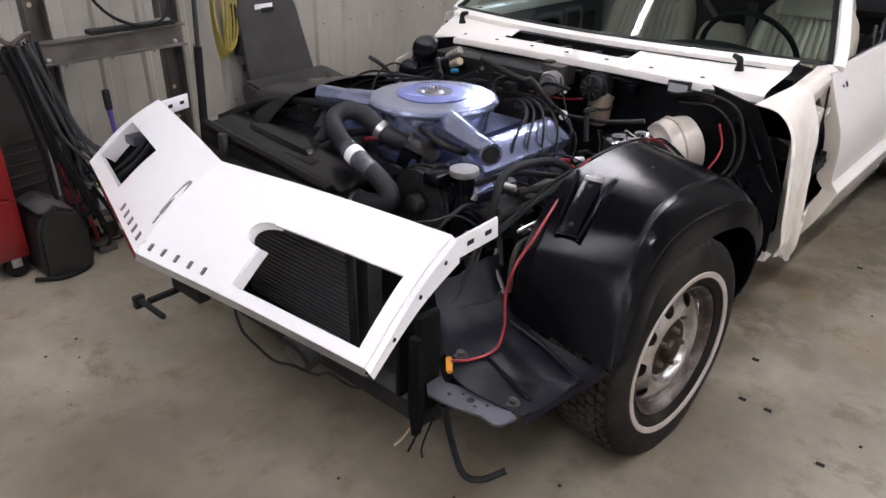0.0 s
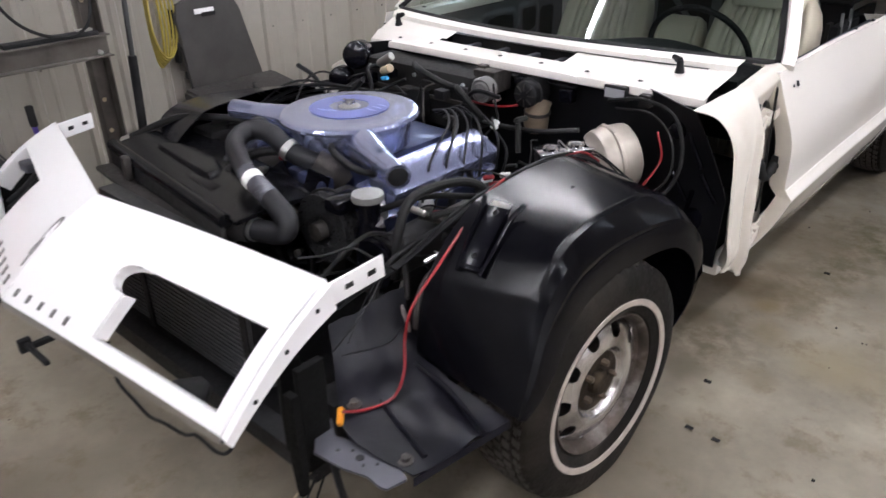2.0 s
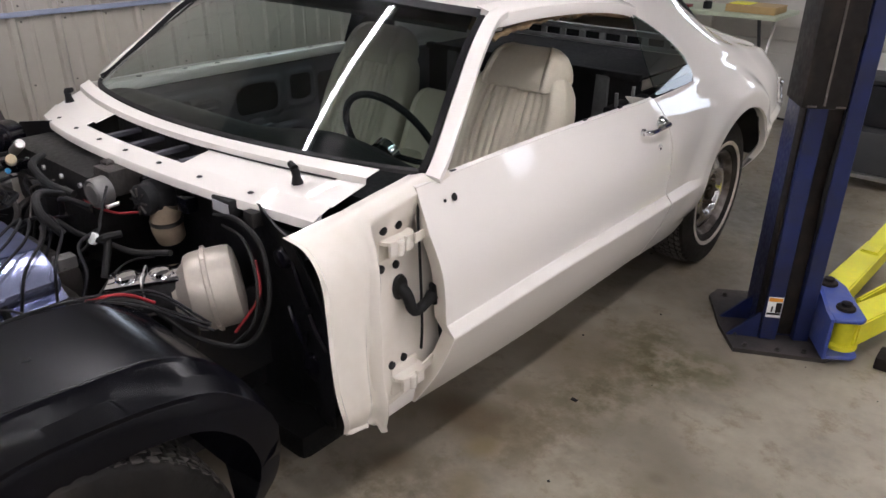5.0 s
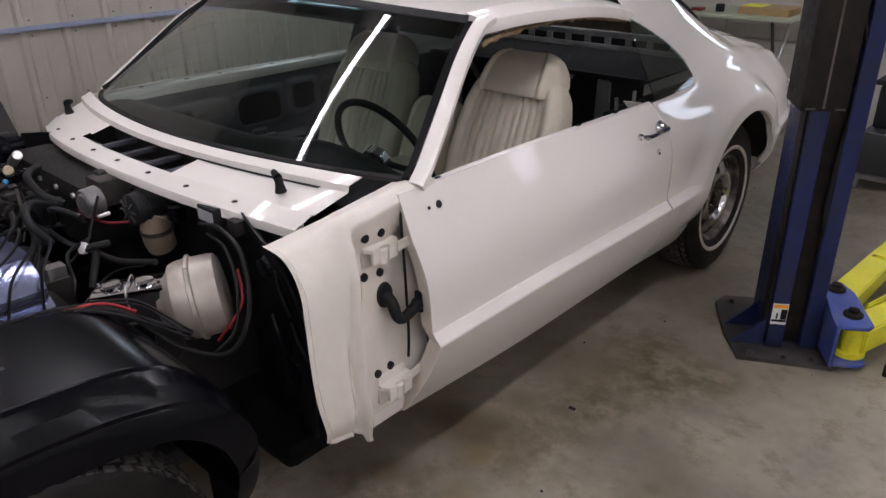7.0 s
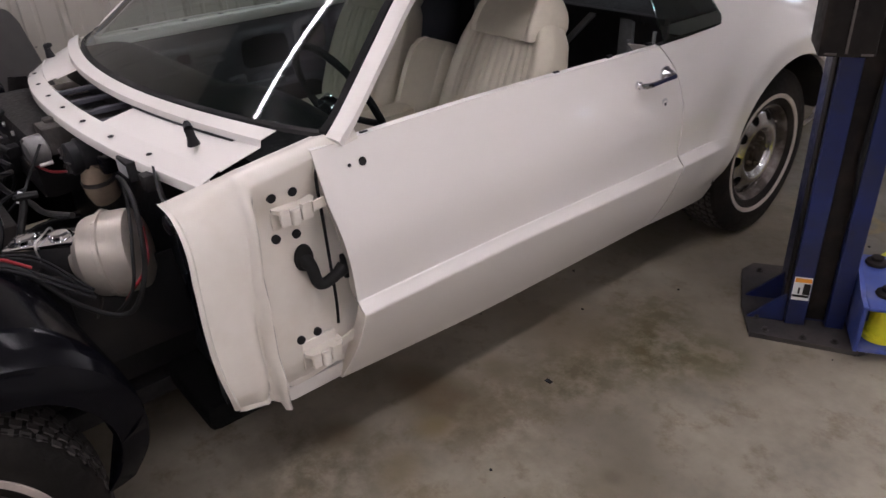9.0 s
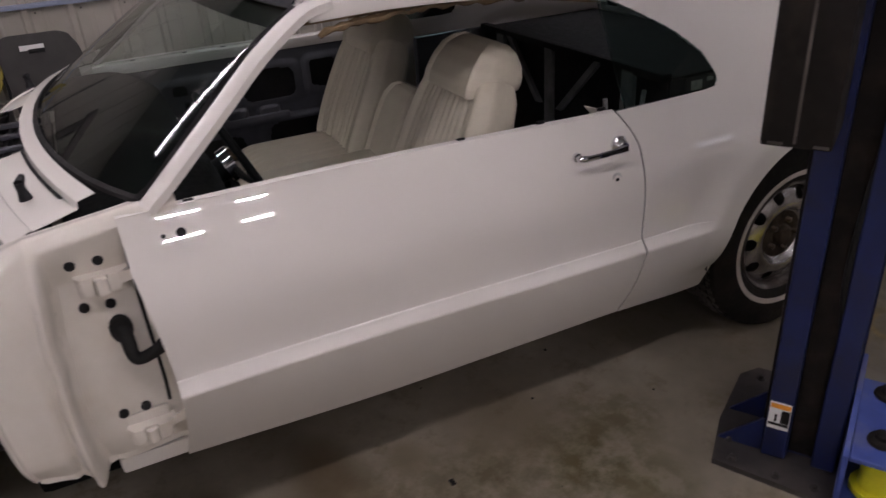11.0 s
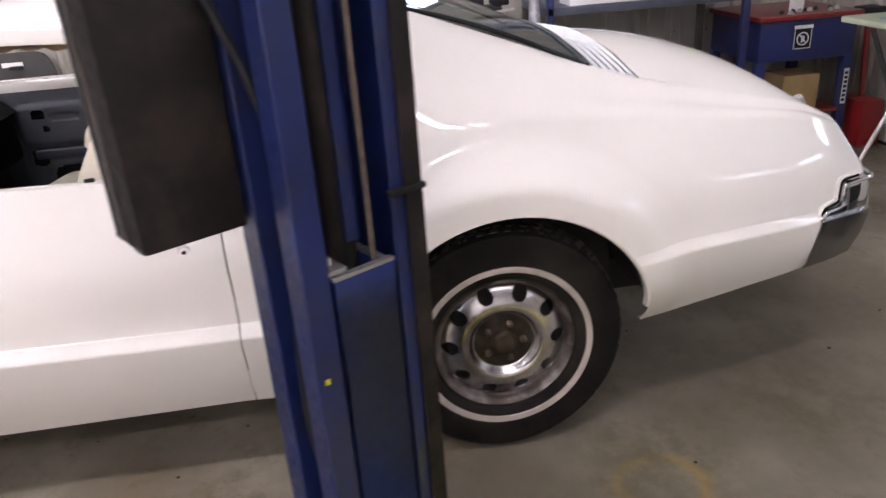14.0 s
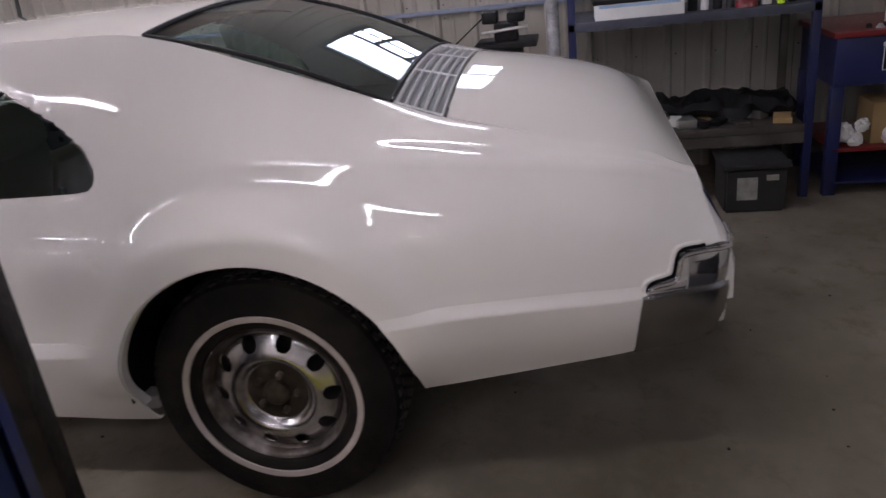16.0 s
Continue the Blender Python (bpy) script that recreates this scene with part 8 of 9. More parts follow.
# black belt webbing heaped on the driver's cushion
def webbing():
    t = thing("seat_belts", (0.24, 1.60, 0.632), "black seat belt webbing heaped on the driver's cream seat", "seat belts")
    rnd = random.Random(7)
    heap = [[Vector((x, y, 0.631 + (0.016 + 0.018 * math.sin(23 * x + 5 * y) ** 2 + 0.012 * math.sin(31 * y + 4 * x)) * min(1, 12 * min(x - 0.18, 0.56 - x, y - 1.45, 1.79 - y)))) for y in np.linspace(1.45, 1.79, 40)] for x in np.linspace(0.18, 0.56, 40)]
    part("folded_webbing", thicken(sheet(bmesh.new(), heap), -0.004), CARPET, t)
    for k in range(4):
        x0, y0 = 0.20 + 0.07 * k, 1.49 + 0.03 * k
        line = spline([(x0, y0, 0.667), (x0 + 0.05, y0 + 0.07, 0.683 + rnd.uniform(0, 0.008)), (x0 + 0.02, y0 + 0.14, 0.675), (x0 + 0.07, y0 + 0.20, 0.665)], 8)
        part("strap", thicken(sheet(bmesh.new(), [[p + Vector((-0.012, 0.02, 0)), p, p + Vector((0.012, -0.02, 0.002))] for p in line]), 0.003), RUBBER, t)
    return t


webbing()
# the body stands a little higher over the slab than its own base line
car.matrix_basis = Matrix.Translation((0, 1.5, BASE))


# ---- two-post lift beside the car; its column is turned in plan ----
LM = pose(0, 0, 0, 0, 0, 32)


def lbox(*specs, bevel=0.0):
    return boxes(*specs, bevel=bevel, m=LM)


lift = thing("car_lift", (1.42, 2.60, 0), "blue two-post car lift column with yellow swing arms", "car lift")
TOP = CEIL - 0.01
C_PROFILE = [(2.466, 1.338), (2.530, 1.338), (2.530, 1.384), (2.597, 1.384), (2.597, 1.345), (2.656, 1.345), (2.656, 1.400), (2.642, 1.400), (2.642, 1.392), (2.483, 1.392), (2.483, 1.586), (2.642, 1.586), (2.642, 1.548), (2.656, 1.548), (2.656, 1.600), (2.466, 1.600)]
bm = prism(bmesh.new(), C_PROFILE, "z", 0.02, TOP)
bmesh.ops.bevel(bm, geom=bm.edges[:], offset=0.003, segments=1, affect="EDGES")
bmesh.ops.transform(bm, matrix=LM, verts=bm.verts)
part("column", bm, LIFTBLUE, lift, "dark blue folded steel column")
part("column_fold", lbox(((2.457, 1.356, 0.02), (2.4655, 1.42, TOP)), bevel=0.004), LIFTDARK, lift)
# The strip's side piece is widened to paint the column's shaded face dark.
part("rubber_strip", lbox(((2.498, 1.6005, 0.03), (2.657, 1.613, TOP)), ((2.6565, 1.574, 0.03), (2.665, 1.613, TOP)), bevel=0.003), LIFTDARK, lift, "dark rubber strip along the column, widened to darken its shaded side")
bm = prism(bmesh.new(), [(2.500, 1.406), (2.650, 1.406), (2.650, 1.404), (2.662, 1.404), (2.662, 1.534), (2.650, 1.534), (2.650, 1.526), (2.500, 1.526)], "z", 0.04, 0.79)
vs = bm.verts[:]
wall = [(2.500, 1.406, 2.512, 1.526), (2.512, 1.406, 2.650, 1.418), (2.512, 1.514, 2.650, 1.526), (2.650, 1.404, 2.662, 1.534)]
for a, b, c, d in wall:
    box(bm, (a, b, 0.79), (c, d, 0.918))
bmesh.ops.remove_doubles(bm, verts=bm.verts, dist=0.0005)
bmesh.ops.transform(bm, matrix=LM, verts=bm.verts)
part("carriage", bm, CARRIAGE, lift, "blue sliding carriage with an open top")
part("carriage_rim", lbox(((2.649, 1.403, 0.9185), (2.663, 1.535, 0.926)), ((2.51, 1.405, 0.9185), (2.648, 1.419, 0.926)), ((2.51, 1.513, 0.9185), (2.648, 1.527, 0.926))), STEEL, lift)
bm = cyl(bmesh.new(), LM @ Vector((2.565, 1.478, 0.88)), LM @ Vector((2.565, 1.478, TOP)), 0.034, segs=20)
part("ram", bm, LIFTDARK, lift, "dark hydraulic ram")
for u, v, z0 in ((2.615, 1.408, 0.985), (2.628, 1.512, 0.90)):
    part("lift_cable", cyl(bmesh.new(), LM @ Vector((u, v, z0)), LM @ Vector((u, v, TOP)), 0.0055, segs=8), CABLE, lift, "steel lift cable")
part("cable_end", cyl(bmesh.new(), LM @ Vector((2.615, 1.408, 0.935)), LM @ Vector((2.615, 1.408, 1.00)), 0.008, segs=10), RUSTY, lift)
part("cable_plate", lbox(((2.585, 1.396, 0.928), (2.655, 1.436, 0.938)), ((2.600, 1.398, 0.909), (2.630, 1.422, 0.952)), bevel=0.002), STEEL, lift)
part("inner_strip", lbox(((2.60, 1.470, 0.96), (2.612, 1.497, TOP)), bevel=0.002), LIFTBLUE, lift)
part("tie_strap", lbox(((2.655, 1.535, 1.040), (2.672, 1.617, 1.052)), bevel=0.003), RUBBER, lift)
part("cable_guide", tube(bmesh.new(), [LM @ Vector(p) for p in ((2.66, 1.36, 1.44), (2.685, 1.40, 1.435), (2.685, 1.46, 1.44), (2.66, 1.50, 1.448))], 0.006, 8), RUSTY, lift)
guard = part("cover_box", lbox(((2.374, 1.143, 1.012), (2.516, 1.330, TOP)), bevel=0.008), LIFTDARK, lift, "dark brown steel cover box on the column")
part("cover_seam", lbox(((2.440, 1.1385, 1.024), (2.446, 1.1428, TOP))), OLDSTEEL, guard)
for u in (2.39, 2.48):
    part("cover_lip", lbox(((u, 1.1400, 1.018), (u + 0.03, 1.1425, 1.024))), OLDSTEEL, guard)
bm = tube(bmesh.new(), [LM @ Vector(p) for p in ((2.522, 1.25, 1.62), (2.535, 1.31, 1.42), (2.575, 1.345, 1.28), (2.606, 1.358, 1.16), (2.604, 1.362, 0.98), (2.590, 1.352, 0.76), (2.588, 1.350, 0.60), (2.604, 1.362, 0.44), (2.606, 1.364, 0.30))], 0.0085, 8)
# Dark strip laid in the recess to give the groove its shade.
part("groove_liner", lbox(((2.5315, 1.3765, 0.03), (2.5955, 1.3835, TOP)), bevel=0.001), LIFTDARK, lift, "dark strip in the column's groove, standing in for shade in the recess")
part("hydraulic_hose", bm, RUBBER, lift, "black hydraulic hose")
bm = prism(bmesh.new(), [(2.328, 1.440), (2.350, 1.255), (2.690, 1.225), (2.800, 1.300), (2.800, 1.690), (2.720, 1.760), (2.380, 1.760), (2.335, 1.700)], "z", 0.0, 0.018)
bmesh.ops.transform(bm, matrix=LM, verts=bm.verts)
base = part("base_plate", bm, BASEPLATE, lift, "scuffed steel base plate")
for v in (1.355, 1.500):
    bm = prism(bmesh.new(), [(2.343, 0.019), (2.4625, 0.019), (2.4625, 0.135)], "y", v, v + 0.012)
    bmesh.ops.transform(bm, matrix=LM, verts=bm.verts)
    part("gusset", bm, LIFTBLUE, lift)
for u, v in ((2.375, 1.36), (2.40, 1.28), (2.52, 1.265), (2.62, 1.265), (2.40, 1.70)):
    bm = bmesh.new()
    q = LM @ Vector((u, v, 0.018))
    lathe(bm, [(0.014, 0), (0.014, 0.003), (0.009, 0.004), (0.009, 0.012), (0.006, 0.014)], Matrix.Translation(q), 8)
    part("anchor_bolt", bm, GREASE, base)
sticker = part("warning_label", lbox(((2.470, 1.3345, 0.125), (2.526, 1.3375, 0.215))), PAPER, lift, "small white warning label with dark marks")
part("label_mark", lbox(((2.472, 1.3335, 0.196), (2.524, 1.3343, 0.212))), YELLOWTAPE, sticker)
part("label_mark", lbox(((2.486, 1.3335, 0.150), (2.492, 1.3343, 0.175)), ((2.502, 1.3335, 0.148), (2.524, 1.3343, 0.192)), ((2.472, 1.3335, 0.137), (2.524, 1.3343, 0.146))), LIFTDARK, sticker)
part("paint_spot", lbox(((2.6562, 1.36, 0.722), (2.6572, 1.369, 0.734))), YELLOW, lift)
# yoke and arms
bm = prism(bmesh.new(), [(1.205, 0.030), (1.580, 0.030), (1.580, 0.285), (1.500, 0.285), (1.270, 0.206), (1.205, 0.206)], "x", 2.6645, 2.6785)
bmesh.ops.bevel(bm, geom=bm.edges[:], offset=0.003, segments=1, affect="EDGES")
bmesh.ops.transform(bm, matrix=LM, verts=bm.verts)
yoke = part("yoke", bm, LIFTLIGHT, lift, "worn blue yoke that holds the arm pins")
for z in (0.030, 0.190):
    bm = prism(bmesh.new(), [(2.679, 1.208), (2.775, 1.208), (2.800, 1.232), (2.812, 1.50), (2.790, 1.575), (2.679, 1.575)], "z", z, z + 0.0155)
    bmesh.ops.bevel(bm, geom=bm.edges[:], offset=0.003, segments=1, affect="EDGES")
    bmesh.ops.transform(bm, matrix=LM, verts=bm.verts)
    part("yoke_plate", bm, LIFTLIGHT, yoke)
for v in (1.30, 1.51):
    bm = lathe(bmesh.new(), [(0.034, 0), (0.036, 0.004), (0.034, 0.012), (0.020, 0.016), (0.020, 0.028), (0.010, 0.032)], Matrix.Translation(LM @ Vector((2.745, v, 0.2055))), 18)
    part("arm_pin", bm, LIFTDARK, lift, "dark greasy arm pin")
    bm = lathe(bmesh.new(), [(0.062, 0.048), (0.062, 0.064), (0.044, 0.066), (0.044, 0.172), (0.062, 0.174), (0.062, 0.188)], Matrix.Translation(LM @ Vector((2.755, v, 0))), 24)
    part("arm_root", bm, YELLOW, lift)


def arm(a, b, w0, w1, z0, z1):
    a, b = Vector((*a, 0)), Vector((*b, 0))
    d = (b - a).normalized()
    s = Vector((-d.y, d.x, 0))
    bm = prism(bmesh.new(), [(p.x, p.y) for p in (a + s * w0, b + s * w1, b - s * w1, a - s * w0)], "z", z0, z1)
    bmesh.ops.bevel(bm, geom=bm.edges[:], offset=0.006, segments=2, affect="EDGES")
    return bm


P1, P2 = LM @ Vector((2.755, 1.51, 0)), LM @ Vector((2.755, 1.30, 0))
A1, A2 = (1.575, 3.42), (1.800, 3.02)
part("arm", arm(P1.xy, A1, 0.058, 0.048, 0.085, 0.172), YELLOW, lift, "yellow box-section swing arm")
part("arm_slide", arm((1.568, 3.25), (1.585, 3.82), 0.038, 0.038, 0.115, 0.182), YELLOW, lift)
part("arm_pad", boxes(((1.535, 3.76, 0.183), (1.640, 3.88, 0.215)), bevel=0.008), YELLOW, lift)
part("arm", arm(P2.xy, A2, 0.058, 0.048, 0.065, 0.165), YELLOW, lift, "yellow box-section swing arm")
part("arm_slide", arm((1.78, 2.90), (1.83, 3.20), 0.038, 0.038, 0.090, 0.160), YELLOW, lift)
part("arm_pad", boxes(((1.78, 3.12, 0.161), (1.89, 3.24, 0.195)), bevel=0.008), YELLOW, lift)
part("arm_web", arm((1.64, 2.78), (1.70, 3.02), 0.010, 0.010, 0.12, 0.16), YELLOW, lift)
for lo, hi in (((1.78, 2.55, 0.0), (1.86, 2.66, 0.05)), ((1.57, 3.78, 0.0), (1.62, 3.84, 0.116)), ((1.80, 3.10, 0.0), (1.84, 3.16, 0.091))):
    part("arm_foot", boxes((lo, hi), bevel=0.006), LIFTDARK, lift)

# ---- along the sheet wall, by the nose of the car ----
press = thing("shop_press", (-1.80, -0.29, 0), "brown steel H-frame shop press against the wall", "shop press")
for y in (-0.585, 0.0):
    part("upright", boxes(((-1.84, y - 0.045, 0.03), (-1.834, y + 0.045, 1.75)), ((-1.834, y - 0.045, 0.03), (-1.775, y - 0.039, 1.75)), ((-1.834, y + 0.039, 0.03), (-1.775, y + 0.045, 1.75)), bevel=0.002), OLDSTEEL, press, "channel steel upright with pin holes")
    part("foot", boxes(((-1.98, y - 0.04, 0.0), (-1.55, y + 0.04, 0.03)), bevel=0.004), OLDSTEEL, press)
    for z in (0.45, 0.60, 1.05, 1.20):
        bm = lathe(bmesh.new(), [(0.011, 0), (0.010, 0.002)], axis((-1.8338, y, z), (0, y, z)), 10)
        part("pin_hole", bm, PALE, press)
part("bed", boxes(((-1.775, -0.655, 0.812), (-1.767, 0.045, 0.912)), ((-1.767, -0.655, 0.812), (-1.725, 0.045, 0.820)), ((-1.767, -0.655, 0.904), (-1.725, 0.045, 0.912)), bevel=0.002), OLDSTEEL, press, "channel steel press bed")
part("head", boxes(((-1.86, -0.66, 1.70), (-1.74, 0.075, 1.82)), bevel=0.005), OLDSTEEL, press)
for y in (-0.585, 0.0):
    bm = lathe(bmesh.new(), [(0.010, 0), (0.010, 0.016), (0.006, 0.018)], axis((-1.766, y, 0.832), (0, y, 0.832)), 14)
    part("bed_pin", bm, STEEL, press)
part("press_plate", boxes(((-1.79, -0.40, 0.913), (-1.73, 0.00, 0.932)), bevel=0.003), DULL, press, "black plate lying on the bed")
part("plate_clip", boxes(((-1.77, -0.08, 0.9325), (-1.74, -0.02, 0.943)), bevel=0.002), STEEL, press)
bm = tube(bmesh.new(), [(-1.80, -0.44, 1.35), (-1.74, -0.36, 1.06), (-1.72, -0.22, 0.942), (-1.72, -0.06, 0.950), (-1.78, 0.02, 1.10), (-1.80, 0.03, 1.35)], 0.007, 8)
part("press_hose", bm, RUBBER, press, "thin black hose looping over the press bed")

welder = thing("welding_cabinet", (-1.95, -0.76, 0), "dark brown steel welding cabinet behind hanging cables", "cabinet")
WELDBROWN = surf("dark_brown_enamel", (0.022, 0.017, 0.015), 0.5, 0, 0.3, 6, 0.1, 80, dirt=(0.05, 0.04, 0.035), damt=0.5)
part("body", boxes(((-2.16, -0.895, 0.05), (-1.80, -0.655, 0.80)), bevel=0.012), WELDBROWN, welder)
part("lid", boxes(((-2.17, -0.900, 0.802), (-1.79, -0.650, 0.835)), bevel=0.008), OLDSTEEL, welder)
for y in (-0.87, -0.68):
    for x in (-2.12, -1.84):
        part("foot", cyl(bmesh.new(), (x, y, 0.0), (x, y, 0.051), 0.018, segs=12), RUBBER, welder)
for k in range(5):
    part("louvre", boxes(((-1.7995, -0.86, 0.30 + 0.05 * k), (-1.792, -0.69, 0.315 + 0.05 * k)), bevel=0.002), WELDBROWN, welder)

cables = thing("hanging_cables", (-1.62, -0.74, 0.8), "bundle of black and red welding cables hanging on the press", "cables")
part("hook", tube(bmesh.new(), [(-1.77, -0.63, 0.95), (-1.70, -0.68, 0.955), (-1.62, -0.76, 0.945), (-1.61, -0.80, 0.97)], 0.010, 8), OLDSTEEL, cables)
rnd = random.Random(3)
for k in range(17):
    y, x = -0.69 - 0.016 * (k % 9) - 0.012 * rnd.random(), -1.68 + 0.040 * (k // 6) + 0.015 * rnd.random()
    d, w, lean_ = rnd.uniform(0.30, 0.80), rnd.uniform(0.05, 0.16), rnd.uniform(0.02, 0.10)
    pts = [(x, y, 0.93), (x + 0.01, y + 0.03 + 0.3 * lean_, 0.80 - 0.1 * d), (x + 0.01, y + 0.04 + lean_, 0.80 - d * 0.55), (x + 0.015, y + 0.05 + lean_, 0.86 - d), (x + 0.025, y + 0.06 + lean_ + w * 0.6, 0.80 - d + rnd.uniform(-0.02, 0.02)), (x + 0.04, y + 0.05 + lean_ + w, 0.87 - d), (x + 0.04, y + 0.03 + w * 0.8, 0.80 - d * 0.5), (x + 0.03, y + 0.02, 0.945)]
    part("cable", tube(bmesh.new(), pts, rnd.choice((0.0045, 0.006, 0.0075, 0.009)), 7, 6), REDWIRE if k == 4 else rnd.choice((RUBBER, WIRE, WIRE, PLASTIC)), cables)
for y, z in ((-0.60, 0.36), (-0.64, 0.42)):
    bm = cyl(bmesh.new(), (-1.60, y, z), (-1.598, y + 0.006, z - 0.06), 0.010, segs=10)
    part("cable_lug", bm, STEEL, cables, "bright cable end")

cab = thing("tool_cabinet", (-1.70, -1.15, 0), "red enamel rolling tool cabinet", "tool cabinet")
part("body", boxes(((-1.98, -1.50, 0.10), (-1.56, -0.905, 0.95)), bevel=0.010), RED, cab)
for k, (z0, z1) in enumerate(((0.13, 0.36), (0.375, 0.55), (0.565, 0.72), (0.735, 0.92))):
    d = part("drawer", boxes(((-1.558, -1.47, z0), (-1.545, -0.93, z1)), bevel=0.005), RED, cab)
    part("drawer_pull", boxes(((-1.5445, -1.40, z1 - 0.035), (-1.532, -1.0, z1 - 0.018)), bevel=0.003), STEEL, d)
for y in (-1.45, -0.955):
    for x in (-1.93, -1.61):
        bm = lathe(bmesh.new(), [(0.020, -0.016), (0.048, -0.014), (0.050, 0.0), (0.048, 0.014), (0.020, 0.016)], Matrix.Translation((x, y, 0.050)) @ pose(0, 0, 0, 0, 90, 0), 20)
        part("caster", bm, RUBBER, cab, "black caster wheel")
        part("caster_fork", boxes(((x - 0.022, y - 0.02, 0.05), (x + 0.022, y + 0.02, 0.10)), bevel=0.004), STEEL, cab)
tank = thing("shop_tank", (-1.58, -0.80, 0), "black rounded tank with a scuffed grey top", "tank")
bm = bmesh.new()
prism(bm, [(-0.88 + 0.0, 0.0), (-0.70, 0.0), (-0.685, 0.03), (-0.69, 0.20), (-0.72, 0.275), (-0.79, 0.31), (-0.86, 0.29), (-0.89, 0.22), (-0.895, 0.03)], "x", -1.75, -1.46)
bmesh.ops.bevel(bm, geom=bm.edges[:], offset=0.015, segments=2, affect="EDGES")
part("shell", bm, surf("tank_black", (0.013, 0.011, 0.011), 0.38, 0, 0.3, 9, 0.1, 90, dirt=(0.03, 0.026, 0.024), damt=0.5), tank)
bm = sheet(bmesh.new(), [[Vector((x, y, z)) for y, z in ((-0.862, 0.293), (-0.79, 0.3135), (-0.722, 0.279), (-0.700, 0.235))] for x in (-1.72, -1.60, -1.49)])
part("scuffed_top", bm, surf("scuffed_grey", (0.060, 0.055, 0.054), 0.6, 0, 0.3, 12), tank)
bm = tube(bmesh.new(), [(-1.50, -0.93, 0.012), (-1.44, -0.84, 0.012), (-1.46, -0.72, 0.012), (-1.58, -0.66, 0.012), (-1.66, -0.62, 0.012)], 0.010, 8)
tagged(part("floor_cable", bm, RUBBER), "black cable lying on the concrete by the cabinet", "cable")

cart = thing("shelf_cart", (-1.80, -0.42, 0), "low rolling shelf with pale wooden edge and clutter", "cart")
part("shelf", boxes(((-2.05, -0.60, 0.105), (-1.66, -0.20, 0.125)), bevel=0.003), OLDSTEEL, cart)
part("shelf_edge", boxes(((-1.6595, -0.61, 0.098), (-1.645, -0.20, 0.128)), bevel=0.003), PALE, cart, "pale wooden shelf edge")
for y in (-0.56, -0.24):
    bm = lathe(bmesh.new(), [(0.015, -0.012), (0.040, -0.010), (0.040, 0.010), (0.015, 0.012)], Matrix.Translation((-1.70, y, 0.04)) @ pose(0, 0, 0, 0, 90, 0), 16)
    part("caster", bm, RUBBER, cart)
    part("caster_fork", boxes(((-1.72, y - 0.015, 0.04), (-1.68, y + 0.015, 0.106))), STEEL, cart)
rnd = random.Random(8)
for k in range(9):
    y, x, h = -0.57 + 0.04 * k, -1.75 - 0.10 * rnd.random(), rnd.uniform(0.08, 0.22)
    mat = (DULL, PLASTIC, PAPER, LIME, DULL, OLDSTEEL, PLASTIC, DULL, PLASTIC)[k]
    bm = lathe(bmesh.new(), [(0.022, 0), (0.024, 0.01), (0.024, h * 0.7), (0.010, h * 0.85), (0.010, h)], Matrix.Translation((x, y, 0.126)), 14)
    tagged(part("spray_bottle" if k % 2 else "oil_can", bm, mat), "small %s container on the low shelf" % ("plastic" if k % 2 else "dark metal"), "bottle")
bm = tube(bmesh.new(), [(-1.90, -0.305, 0.20), (-1.90, -0.308, 0.45), (-1.90, -0.312, 0.54), (-1.90, -0.313, 0.62)], [0.008, 0.010, 0.013, 0.015], 10)
bar = tagged(part("pry_bar", bm, PURPLE), "tool with a purple and black handle standing on the low shelf", "tool")
part("grip", cyl(bmesh.new(), (-1.90, -0.3115, 0.535), (-1.90, -0.3135, 0.63), 0.0175, segs=14, bevel=0.004), DULL, bar)

pole = thing("floor_jack_handle", (-2.02, 0.24, 0), "grey pole with a black foam grip against the wall", "pole")
part("shaft", cyl(bmesh.new(), (-2.03, 0.225, 0.0), (-2.06, 0.345, 1.70), 0.013, segs=14), PLASTIC, pole)
part("grip", cyl(bmesh.new(), (-2.030, 0.226, 0.02), (-2.043, 0.276, 0.725), 0.022, segs=16, bevel=0.004), DULL, pole)

coil = thing("yellow_hose", (-2.14, 0.48, 0.62), "yellow air hose coiled on a wall hook", "hose")
for k in range(5):
    r0, h = 0.036 + 0.009 * k, 0.30 - 0.014 * k
    bm = tube(bmesh.new(), [(-2.145 + 0.012 * k, 0.480 + 0.006 * k + r0 * math.cos(a), 0.88 + h * (0.9 * math.sin(a))) for a in np.linspace(0, 2 * math.pi, 15)], 0.0062, 8, 4)
    part("loop", bm, YHOSE, coil)
part("hook", tube(bmesh.new(), [(-2.20, 0.48, 1.14), (-2.13, 0.48, 1.12), (-2.06, 0.48, 1.15)], 0.008, 8), STEEL, coil)
clamp = thing("hanging_tools", (-2.12, 0.60, 0.6), "dark clamps hanging beside the hose", "tools")
for k in range(4):
    part("clamp", boxes(((-2.15, 0.560 + 0.022 * k, 0.62 - 0.05 * k), (-2.10, 0.573 + 0.022 * k, 0.90 - 0.06 * k)), ((-2.15, 0.555 + 0.022 * k, 0.70), (-2.09, 0.585 + 0.022 * k, 0.73)), bevel=0.004), (DULL, OLDSTEEL, DULL, PLASTIC)[k], clamp)

